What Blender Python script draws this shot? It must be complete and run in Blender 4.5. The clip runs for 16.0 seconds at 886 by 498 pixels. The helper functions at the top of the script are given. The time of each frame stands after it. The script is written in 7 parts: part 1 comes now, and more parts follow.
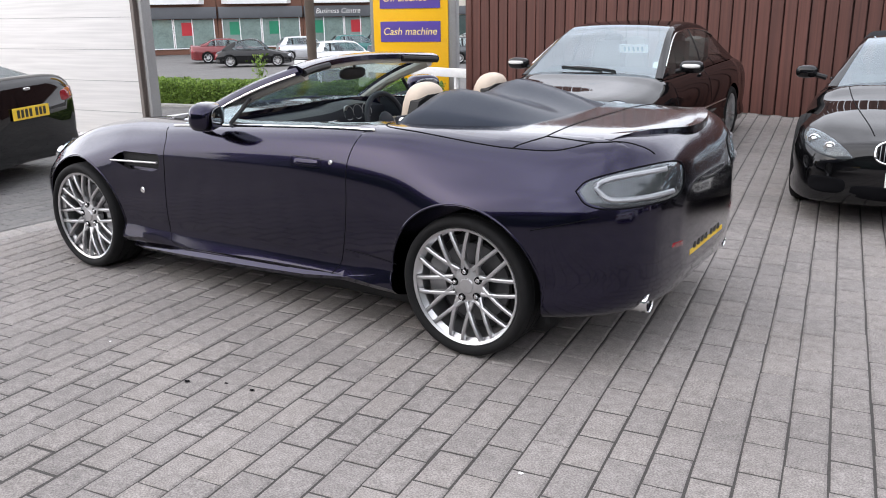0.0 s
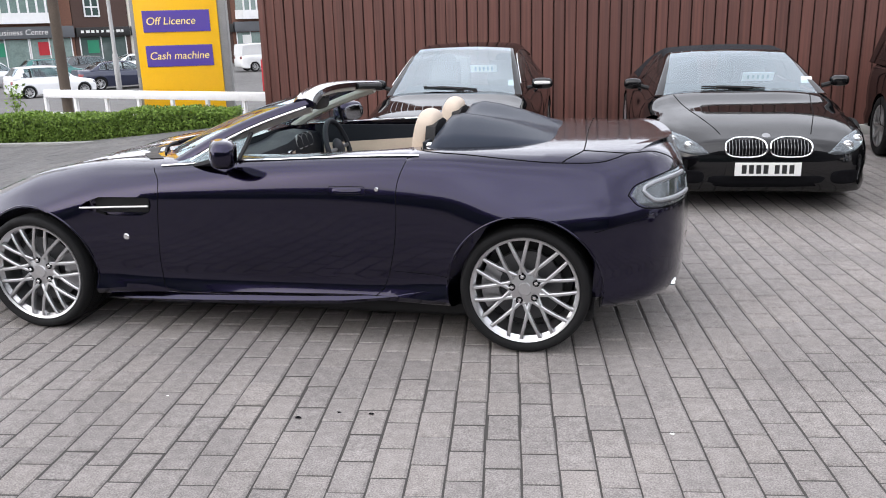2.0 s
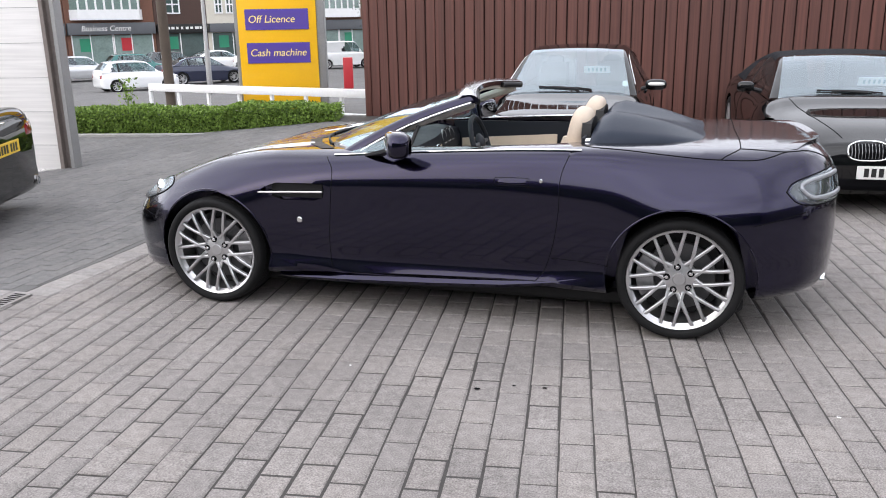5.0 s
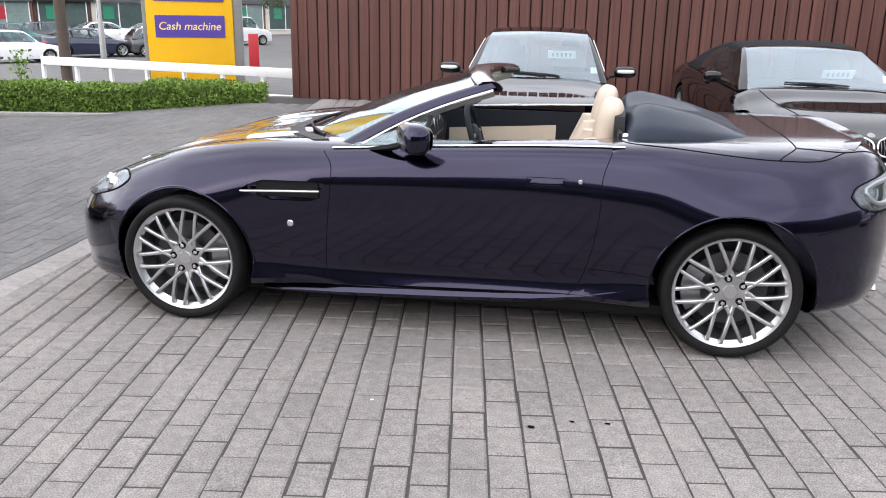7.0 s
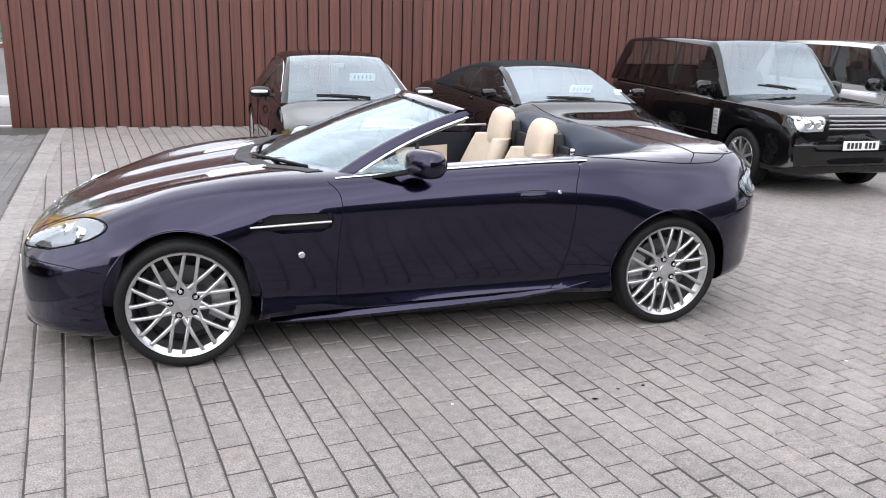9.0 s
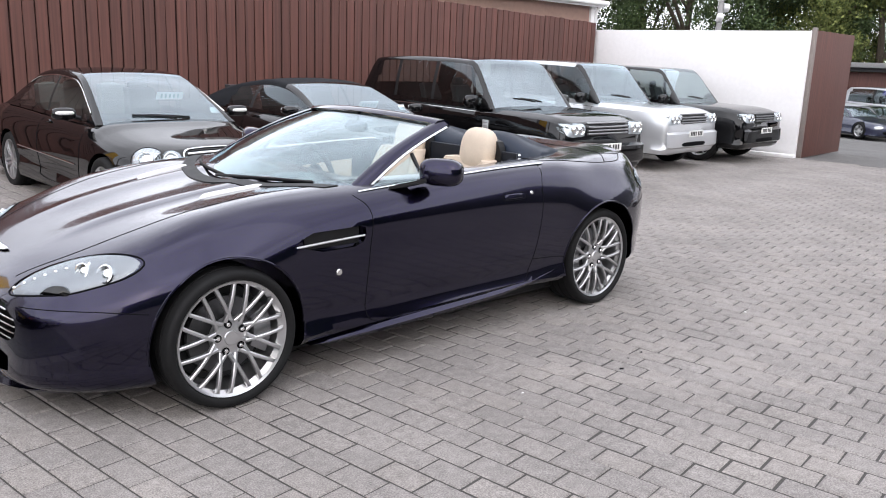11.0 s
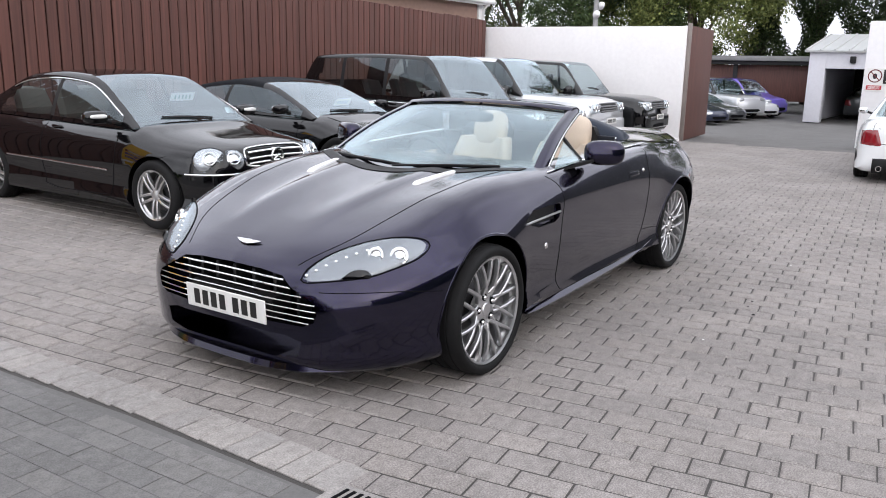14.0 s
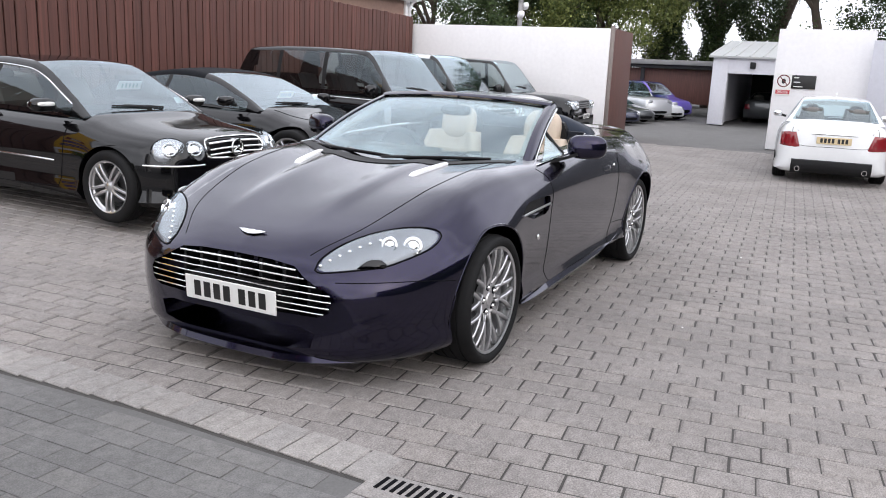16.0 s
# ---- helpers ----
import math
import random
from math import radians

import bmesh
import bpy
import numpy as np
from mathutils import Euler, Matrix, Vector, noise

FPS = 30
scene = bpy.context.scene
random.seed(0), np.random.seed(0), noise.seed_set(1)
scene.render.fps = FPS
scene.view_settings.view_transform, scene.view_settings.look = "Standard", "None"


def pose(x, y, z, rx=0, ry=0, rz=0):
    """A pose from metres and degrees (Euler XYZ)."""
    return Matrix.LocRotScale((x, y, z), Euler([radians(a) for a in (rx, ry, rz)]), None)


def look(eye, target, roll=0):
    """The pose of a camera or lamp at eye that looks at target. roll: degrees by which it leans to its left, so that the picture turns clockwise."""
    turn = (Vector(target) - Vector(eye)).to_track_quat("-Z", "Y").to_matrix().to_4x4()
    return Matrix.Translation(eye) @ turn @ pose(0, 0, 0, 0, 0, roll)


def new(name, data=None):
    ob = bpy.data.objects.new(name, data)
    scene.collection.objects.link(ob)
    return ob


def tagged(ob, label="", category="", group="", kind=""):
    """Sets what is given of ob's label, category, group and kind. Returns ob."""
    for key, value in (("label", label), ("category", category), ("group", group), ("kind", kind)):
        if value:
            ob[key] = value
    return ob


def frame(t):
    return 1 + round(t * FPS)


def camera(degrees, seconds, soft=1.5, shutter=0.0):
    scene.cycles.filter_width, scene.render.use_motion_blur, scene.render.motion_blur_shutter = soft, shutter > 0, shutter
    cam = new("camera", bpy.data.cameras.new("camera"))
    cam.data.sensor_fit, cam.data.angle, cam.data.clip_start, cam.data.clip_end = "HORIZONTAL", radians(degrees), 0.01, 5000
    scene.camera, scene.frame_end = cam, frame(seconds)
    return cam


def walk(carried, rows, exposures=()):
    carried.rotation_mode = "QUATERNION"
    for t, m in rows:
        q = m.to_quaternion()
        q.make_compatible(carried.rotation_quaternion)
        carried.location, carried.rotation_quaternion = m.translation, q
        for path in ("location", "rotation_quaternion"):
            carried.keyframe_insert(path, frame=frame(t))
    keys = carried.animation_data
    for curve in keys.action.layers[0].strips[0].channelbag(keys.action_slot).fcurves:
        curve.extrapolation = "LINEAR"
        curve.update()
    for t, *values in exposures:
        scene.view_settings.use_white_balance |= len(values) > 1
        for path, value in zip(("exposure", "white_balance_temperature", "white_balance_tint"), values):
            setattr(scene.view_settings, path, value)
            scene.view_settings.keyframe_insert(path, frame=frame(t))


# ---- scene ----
cam = camera(57.0, 16.0, soft=1.0)
# seconds, the eye and the point looked at in metres, roll in degrees
PATH = [
    (0, (3.027, -3.682, 1.445), (1.975, -2.076, 0.883), -0.9),
    (0.5, (2.693, -3.905, 1.503), (1.868, -2.168, 0.955), -1.4),
    (1, (2.305, -4.117, 1.514), (1.607, -2.316, 0.995), -1.7),
    (1.5, (1.98, -4.304, 1.543), (1.403, -2.453, 1.05), -2.0),
    (2, (1.722, -4.531, 1.55), (1.305, -2.651, 1.011), -1.6),
    (2.5, (1.512, -4.704, 1.565), (1.121, -2.825, 1.003), -1.9),
    (3, (1.391, -4.772, 1.553), (0.979, -2.905, 0.968), -2.2),
    (3.5, (1.318, -4.824, 1.546), (0.873, -2.965, 0.958), -1.4),
    (4, (1.277, -4.89, 1.56), (0.767, -3.038, 1.002), -1.1),
    (4.5, (1.276, -4.91, 1.572), (0.729, -3.064, 1.029), -1.1),
    (5, (1.284, -4.921, 1.571), (0.732, -3.075, 1.035), -1.0),
    (5.2, (1.278, -4.913, 1.573), (0.709, -3.078, 1.02), -0.6),
    (7.3, (0.349, -4.473, 1.541), (0.187, -2.568, 0.952), 2.3),
    (7.5, (0.204, -4.471, 1.553), (0.149, -2.565, 0.949), 3.1),
    (8, (-0.229, -4.577, 1.575), (0.015, -2.673, 1.012), 1.5),
    (8.5, (-0.684, -4.675, 1.611), (-0.216, -2.791, 1.128), 2.2),
    (9, (-1.206, -4.734, 1.618), (-0.64, -2.891, 1.088), 1.6),
    (9.2, (-1.399, -4.758, 1.597), (-0.708, -2.95, 1.093), 1.2),
    (11.3, (-3.139, -3.858, 1.52), (-1.768, -2.473, 1.07), 2.1),
    (11.5, (-3.287, -3.817, 1.536), (-1.882, -2.465, 1.092), 2.0),
    (12, (-3.64, -3.614, 1.517), (-2.11, -2.401, 1.083), 2.2),
    (12.5, (-3.915, -3.369, 1.476), (-2.36, -2.177, 1.073), 1.4),
    (13, (-4.158, -3.1, 1.471), (-2.549, -1.983, 1.066), 1.3),
    (13.5, (-4.372, -2.904, 1.455), (-2.712, -1.884, 1.004), 1.1),
    (14, (-4.463, -2.799, 1.443), (-2.852, -1.701, 0.997), 1.1),
    (14.5, (-4.465, -2.763, 1.425), (-2.853, -1.671, 0.97), 2.2),
    (15, (-4.466, -2.753, 1.428), (-2.848, -1.665, 0.981), 2.0),
    (15.5, (-4.526, -2.675, 1.425), (-2.883, -1.614, 1.007), 3.0),
    (16, (-4.729, -2.425, 1.401), (-3.0, -1.523, 0.957), 2.5),
]
walk(cam, [(t, look(eye, target, roll)) for t, eye, target, roll in PATH],
     [(0.0, .12), (3.5, .15), (5.0, .12), (7.5, .3), (8.5, .3), (9.0, .38), (11.5, .1), (12.5, 0.0), (16.0, -.05)])

# ---- light ----
world = bpy.data.worlds.new("sky")
world.use_nodes = True
scene.world = world
wn = world.node_tree.nodes
sky = wn.new("ShaderNodeTexSky")
sky.sky_type = "NISHITA"
sky.sun_disc = False
sky.sun_elevation, sky.sun_rotation = radians(30), radians(217)
sky.air_density, sky.dust_density, sky.ozone_density = 1.0, 6.0, 1.0
# thin cloud over the whole sky: the blue is mixed with an even white
mixw = wn.new("ShaderNodeMix")
mixw.data_type = "RGBA"
mixw.inputs["Factor"].default_value = 0.8
# high thin cloud: brightest low down, a little deeper overhead
geo_w = wn.new("ShaderNodeTexCoord")
sep = wn.new("ShaderNodeSeparateXYZ")
world.node_tree.links.new(geo_w.outputs["Generated"], sep.inputs[0])
grad = wn.new("ShaderNodeMapRange")
grad.inputs["From Min"].default_value, grad.inputs["From Max"].default_value = 0.0, 1.0
grad.inputs["To Min"].default_value, grad.inputs["To Max"].default_value = 1.02, 1.0
world.node_tree.links.new(sep.outputs["Z"], grad.inputs["Value"])
cloud = wn.new("ShaderNodeVectorMath")
cloud.operation = "SCALE"
cloud.inputs[0].default_value = (18.3, 18.6, 20.2)
# broad soft banks of cloud, a little brighter and darker
bank = wn.new("ShaderNodeTexNoise")
bank.inputs["Scale"].default_value, bank.inputs["Detail"].default_value = 2.4, 5
world.node_tree.links.new(geo_w.outputs["Generated"], bank.inputs["Vector"])
tone = wn.new("ShaderNodeMapRange")
tone.inputs["From Min"].default_value, tone.inputs["From Max"].default_value = 0.32, 0.68
tone.inputs["To Min"].default_value, tone.inputs["To Max"].default_value = 0.68, 1.34
world.node_tree.links.new(bank.outputs["Fac"], tone.inputs["Value"])
both = wn.new("ShaderNodeMath")
both.operation = "MULTIPLY"
world.node_tree.links.new(grad.outputs["Result"], both.inputs[0])
world.node_tree.links.new(tone.outputs["Result"], both.inputs[1])
world.node_tree.links.new(both.outputs[0], cloud.inputs["Scale"])
world.node_tree.links.new(cloud.outputs["Vector"], mixw.inputs["B"])
world.node_tree.links.new(sky.outputs["Color"], mixw.inputs["A"])
world.node_tree.links.new(mixw.outputs["Result"], wn["Background"].inputs["Color"])
wn["Background"].inputs["Strength"].default_value = 0.11
sun = new("sun", bpy.data.lights.new("sun", "SUN"))
sun.data.energy, sun.data.angle, sun.data.color = 1.1, radians(120), (1, 0.985, 0.985)
sun.matrix_world = look((-6.0, -8.0, 5.6), (0, 0, 0))


# ---- materials ----
def nodes_of(name):
    m = bpy.data.materials.new(name)
    m.use_nodes = True
    return m, m.node_tree.nodes, m.node_tree.links, m.node_tree.nodes["Principled BSDF"]


def plain(name, col, rough=0.5, metal=0.0, coat=0.0, vary=0.08, scale=8.0, bump=0.0, bscale=60.0, spec=0.5):
    """A surface with two scales of variation in tone and roughness, and fine relief."""
    m, n, l, b = nodes_of(name)
    tc = n.new("ShaderNodeTexCoord")
    n1 = n.new("ShaderNodeTexNoise")
    n1.inputs["Scale"].default_value, n1.inputs["Detail"].default_value = scale, 6
    n2 = n.new("ShaderNodeTexNoise")
    n2.inputs["Scale"].default_value, n2.inputs["Detail"].default_value = scale * 9, 3
    l.new(tc.outputs["Object"], n1.inputs["Vector"])
    l.new(tc.outputs["Object"], n2.inputs["Vector"])
    add = n.new("ShaderNodeMath")
    add.operation = "ADD"
    l.new(n1.outputs["Fac"], add.inputs[0])
    l.new(n2.outputs["Fac"], add.inputs[1])
    mr = n.new("ShaderNodeMapRange")
    mr.inputs["From Min"].default_value, mr.inputs["From Max"].default_value = 0.6, 1.4
    mr.inputs["To Min"].default_value, mr.inputs["To Max"].default_value = 1 - vary, 1 + vary
    l.new(add.outputs[0], mr.inputs["Value"])
    mul = n.new("ShaderNodeVectorMath")
    mul.operation = "SCALE"
    mul.inputs[0].default_value = col
    l.new(mr.outputs["Result"], mul.inputs["Scale"])
    l.new(mul.outputs["Vector"], b.inputs["Base Color"])
    rr = n.new("ShaderNodeMapRange")
    rr.inputs["To Min"].default_value, rr.inputs["To Max"].default_value = max(0.0, rough * (1 - vary)), min(1, rough * (1 + vary))
    l.new(n1.outputs["Fac"], rr.inputs["Value"])
    l.new(rr.outputs["Result"], b.inputs["Roughness"])
    b.inputs["Metallic"].default_value = metal
    b.inputs["Coat Weight"].default_value = coat
    b.inputs["Coat Roughness"].default_value = 0.03
    b.inputs["Specular IOR Level"].default_value = spec
    if bump:
        nb = n.new("ShaderNodeTexNoise")
        nb.inputs["Scale"].default_value, nb.inputs["Detail"].default_value = bscale, 5
        l.new(tc.outputs["Object"], nb.inputs["Vector"])
        bp = n.new("ShaderNodeBump")
        bp.inputs["Strength"].default_value, bp.inputs["Distance"].default_value = bump, 0.01
        l.new(nb.outputs["Fac"], bp.inputs["Height"])
        l.new(bp.outputs["Normal"], b.inputs["Normal"])
    return m


NAVY = plain("navy_pearl_paint", (0.0100, 0.0078, 0.0300), 0.20, 1.0, 1.0, 0.08, 300)
BLACKP = plain("black_paint", (0.003, 0.003, 0.0035), 0.45, 0.0, 1.0, 0.05, 60, spec=0.0)
NAVY.node_tree.nodes["Principled BSDF"].inputs["Coat Roughness"].default_value = 0.06
NAVY.node_tree.nodes["Principled BSDF"].inputs["Coat IOR"].default_value = 1.44
BLACKP.node_tree.nodes["Principled BSDF"].inputs["Coat IOR"].default_value = 1.52
SILVERP = plain("silver_paint", (0.62, 0.63, 0.65), 0.3, 0.6, 1.0, 0.05, 300)
WHITEP = plain("white_paint", (0.78, 0.79, 0.80), 0.35, 0.0, 1.0, 0.03, 20)
RUBBER = plain("tyre_rubber", (0.007, 0.007, 0.0075), 0.75, 0, 0, 0.2, 20, 0.1, 200, 0.25)
ALLOY = plain("bright_alloy", (0.56, 0.56, 0.57), 0.30, 0.9, 0.2, 0.06, 30)
CHROME = plain("chrome", (0.8, 0.8, 0.8), 0.08, 1.0, 0, 0.03, 10)
DARKPL = plain("black_plastic", (0.009, 0.009, 0.010), 0.5, 0, 0, 0.15, 20, 0.05, 300, 0.3)
RENDERW = plain("white_render", (0.78, 0.77, 0.78), 0.8, 0, 0, 0.05, 1.5, 0.2, 80)


# ---- building helpers ----
def mesh_from(name, verts, faces, smooth=True, sharp=40):
    me = bpy.data.meshes.new(name)
    me.from_pydata([tuple(map(float, v)) for v in verts], [], faces)
    bm = bmesh.new()
    bm.from_mesh(me)
    bmesh.ops.recalc_face_normals(bm, faces=bm.faces)
    bm.to_mesh(me)
    bm.free()
    if smooth:
        me.shade_smooth()
        me.set_sharp_from_angle(angle=radians(sharp))
    return me


def part(name, me, material, parent=None, label="", m=None):
    ob = new(name, me)
    if material is not None and not me.materials:
        me.materials.append(material)
    if parent is not None:
        ob.parent = parent
    if m is not None:
        ob.matrix_basis = m
    if label:
        tagged(ob, label)
    return ob


def thing(name, label, category, m=None, group="", kind=""):
    ob = new(name)
    ob.empty_display_size = 0.1
    if m is not None:
        ob.matrix_basis = m
    return tagged(ob, label, category, group, kind)


def box_mesh(name, x0, y0, z0, x1, y1, z1, bevel=0.0, seg=2):
    bm = bmesh.new()
    bmesh.ops.create_cube(bm, size=1)
    bmesh.ops.scale(bm, vec=(x1 - x0, y1 - y0, z1 - z0), verts=bm.verts)
    bmesh.ops.translate(bm, vec=((x0 + x1) / 2, (y0 + y1) / 2, (z0 + z1) / 2), verts=bm.verts)
    if bevel:
        bmesh.ops.bevel(bm, geom=bm.edges[:], offset=bevel, segments=seg, affect="EDGES", profile=0.5)
    me = bpy.data.meshes.new(name)
    bm.to_mesh(me)
    bm.free()
    if bevel:
        me.shade_smooth()
        me.set_sharp_from_angle(angle=radians(40))
    return me


def curve(xs, ys):
    """A smooth curve through the given points (cubic, without overshoot)."""
    xs, ys = np.array(xs, float), np.array(ys, float)
    h = np.diff(xs)
    d = np.diff(ys) / h
    m = np.zeros(len(xs))
    m[0], m[-1] = d[0], d[-1]
    for i in range(1, len(xs) - 1):
        if d[i - 1] * d[i] > 0:
            w1, w2 = 2 * h[i] + h[i - 1], h[i] + 2 * h[i - 1]
            m[i] = (w1 + w2) / (w1 / d[i - 1] + w2 / d[i])

    def at(x):
        x = min(max(x, xs[0]), xs[-1])
        i = int(min(max(np.searchsorted(xs, x) - 1, 0), len(xs) - 2))
        t = (x - xs[i]) / h[i]
        return float((2 * t**3 - 3 * t**2 + 1) * ys[i] + (t**3 - 2 * t**2 + t) * h[i] * m[i] + (-2 * t**3 + 3 * t**2) * ys[i + 1] + (t**3 - t**2) * h[i] * m[i + 1])

    return at


def spline(points, n):
    """n points evenly along a centripetal curve through the given 2D or 3D points."""
    P = [np.array(p, float) for p in points]
    P = [2 * P[0] - P[1]] + P + [2 * P[-1] - P[-2]]
    out = []
    for i in range(1, len(P) - 2):
        for k in range(12):
            t = k / 12
            a, b, c, d = P[i - 1], P[i], P[i + 1], P[i + 2]
            out.append(0.5 * (2 * b + (c - a) * t + (2 * a - 5 * b + 4 * c - d) * t * t + (3 * b - a - 3 * c + d) * t**3))
    out.append(P[-2])
    out = np.array(out)
    s = np.concatenate([[0], np.cumsum(np.linalg.norm(np.diff(out, axis=0), axis=1))])
    u = np.linspace(0, s[-1], n)
    return np.stack([np.interp(u, s, out[:, k]) for k in range(out.shape[1])], 1)


def loft(name, rings, closed=True, caps=True, smooth=True, sharp=40):
    """A skin over rings that all have the same number of points."""
    n, k = len(rings), len(rings[0])
    verts = [p for r in rings for p in r]
    faces = []
    for i in range(n - 1):
        for j in range(k if closed else k - 1):
            j2 = (j + 1) % k
            faces.append((i * k + j, i * k + j2, (i + 1) * k + j2, (i + 1) * k + j))
    if caps and closed:
        faces.append(tuple(range(k)))
        faces.append(tuple((n - 1) * k + j for j in range(k)))
    return mesh_from(name, verts, faces, smooth, sharp)


def tube(name, points, r, sides=8, closed=False):
    """A round bar along 3D points; r is one radius or one for each point."""
    P = [Vector(p) for p in points]
    R = r if hasattr(r, "__len__") else [r] * len(P)
    rings = []
    for i, p in enumerate(P):
        a = P[(i - 1) % len(P)] if closed or i else P[0]
        b = P[(i + 1) % len(P)] if closed or i < len(P) - 1 else P[-1]
        q = (b - a).to_track_quat("Z", "Y")
        rings.append([p + q @ Vector((R[i] * math.cos(t), R[i] * math.sin(t), 0)) for t in np.linspace(0, 2 * math.pi, sides, endpoint=False)])
    if closed:
        rings.append(rings[0])
    return loft(name, rings, caps=not closed)


def lathe(name, profile, n=48, axis="y", sharp=35):
    """A body turned about an axis; profile: (radius, along the axis)."""
    rings = []
    for t in np.linspace(0, 2 * math.pi, n, endpoint=False):
        c, s = math.cos(t), math.sin(t)
        rings.append([(r * c, a, r * s) if axis == "y" else (r * c, r * s, a) if axis == "z" else (a, r * c, r * s) for r, a in profile])
    rings.append(rings[0])
    me = loft(name, rings, closed=False, caps=False, sharp=sharp)
    bm = bmesh.new()
    bm.from_mesh(me)
    bmesh.ops.remove_doubles(bm, verts=bm.verts, dist=1e-5)
    bmesh.ops.recalc_face_normals(bm, faces=bm.faces)
    bm.to_mesh(me)
    bm.free()
    me.shade_smooth()
    me.set_sharp_from_angle(angle=radians(sharp))
    return me


def join(name, meshes):
    bm = bmesh.new()
    for me in meshes:
        bm.from_mesh(me)
    out = bpy.data.meshes.new(name)
    bm.to_mesh(out)
    bm.free()
    return out


def cut(me, cutters):
    """The mesh with the closed cutter meshes taken out of it."""
    ob = new("cutting", me)
    tools = []
    for c in cutters:
        t = new("cutter", c)
        tools.append(t)
        mod = ob.modifiers.new("cut", "BOOLEAN")
        mod.operation, mod.object, mod.solver = "DIFFERENCE", t, "EXACT"
    bpy.context.view_layer.update()
    out = bpy.data.meshes.new_from_object(ob.evaluated_get(bpy.context.evaluated_depsgraph_get()))
    for t in tools + [ob]:
        bpy.data.objects.remove(t)
    out.shade_smooth()
    out.set_sharp_from_angle(angle=radians(38))
    return out


def body_shell(name, table, n=70, k=26):
    """A car's closed body. table rows: x, then (y, z) of the half section from the top's middle to the bottom's middle."""
    xs = [r[0] for r in table]
    m = len(table[0]) - 1
    fy = [curve(xs, [r[1 + j][0] for r in table]) for j in range(m)]
    fz = [curve(xs, [r[1 + j][1] for r in table]) for j in range(m)]
    rings = []
    t = np.linspace(-1, 1, n)
    t = np.sign(t) * (1 - (1 - np.abs(t)) ** 1.4)
    for x in (xs[0] + xs[-1]) / 2 + t * (xs[-1] - xs[0]) / 2:
        half = spline([(fy[j](x), fz[j](x)) for j in range(m)], k)
        ring = [(x, -p[0], p[1]) for p in half] + [(x, p[0], p[1]) for p in half[-2:0:-1]]
        rings.append(ring)
    return loft(name, rings, sharp=50)


def thin_glass(name, tint, gloss=0.02, r0=0.08):
    """A thin pane: clear, with the reflection growing towards grazing angles."""
    m = bpy.data.materials.new(name)
    m.use_nodes = True
    n, l = m.node_tree.nodes, m.node_tree.links
    n.remove(n["Principled BSDF"])
    tr = n.new("ShaderNodeBsdfTransparent")
    tr.inputs["Color"].default_value = (*tint, 1)
    gl = n.new("ShaderNodeBsdfGlossy")
    gl.inputs["Roughness"].default_value = gloss
    gl.inputs["Color"].default_value = (0.80, 0.90, 0.96, 1)
    lw = n.new("ShaderNodeLayerWeight")
    lw.inputs["Blend"].default_value = 0.5
    pw = n.new("ShaderNodeMath")
    pw.operation = "POWER"
    pw.inputs[1].default_value = 4.0
    l.new(lw.outputs["Facing"], pw.inputs[0])
    fr = n.new("ShaderNodeMapRange")
    fr.inputs["To Min"].default_value, fr.inputs["To Max"].default_value = r0, 0.9
    l.new(pw.outputs[0], fr.inputs["Value"])
    mx = n.new("ShaderNodeMixShader")
    l.new(fr.outputs["Result"], mx.inputs["Fac"])
    l.new(tr.outputs["BSDF"], mx.inputs[1])
    l.new(gl.outputs["BSDF"], mx.inputs[2])
    l.new(mx.outputs["Shader"], n["Material Output"].inputs["Surface"])
    return m


PANE = thin_glass("window_glass", (0.84, 0.90, 0.89), 0.02, 0.12)
SCREEN = thin_glass("windscreen_glass", (0.70, 0.82, 0.83), 0.02, 0.26)
PANE_DARK = thin_glass("privacy_glass", (0.58, 0.63, 0.62), 0.02, 0.09)
LENS = thin_glass("lamp_lens", (0.95, 0.97, 0.98), 0.02, 0.04)
CREAM = plain("cream_leather", (0.58, 0.48, 0.385), 0.5, 0, 0, 0.08, 14, 0.15, 220)
NAVYTRIM = plain("dark_navy_leather", (0.010, 0.012, 0.018), 0.5, 0, 0, 0.15, 20, 0.1, 200, 0.3)
CANVAS = plain("dark_blue_canvas", (0.009, 0.010, 0.013), 0.85, 0, 0, 0.15, 30, 0.15, 500, 0.2)
PLATEW = plain("white_plate", (0.75, 0.75, 0.73), 0.4, 0, 0, 0.03, 20)
PLATEY = plain("yellow_plate", (0.75, 0.50, 0.03), 0.4, 0, 0, 0.03, 20)
INK = plain("black_print", (0.012, 0.012, 0.012), 0.5, 0, 0, 0.05, 20)
REDLENS = plain("red_lens", (0.22, 0.008, 0.014), 0.12, 0, 1.0, 0.1, 30)
STEEL = plain("grey_steel", (0.32, 0.32, 0.33), 0.35, 0.9, 0, 0.1, 40)
DISC = plain("dull_iron", (0.10, 0.10, 0.105), 0.45, 0.8, 0, 0.2, 30)
SEAM = plain("shut_line", (0.003, 0.003, 0.004), 0.7, spec=0.08)
LINING = plain("pale_grey_lining", (0.42, 0.40, 0.37), 0.7, 0, 0, 0.08, 20)
PAPER = plain("white_card", (0.85, 0.88, 0.9), 0.6, 0, 0, 0.02, 20)


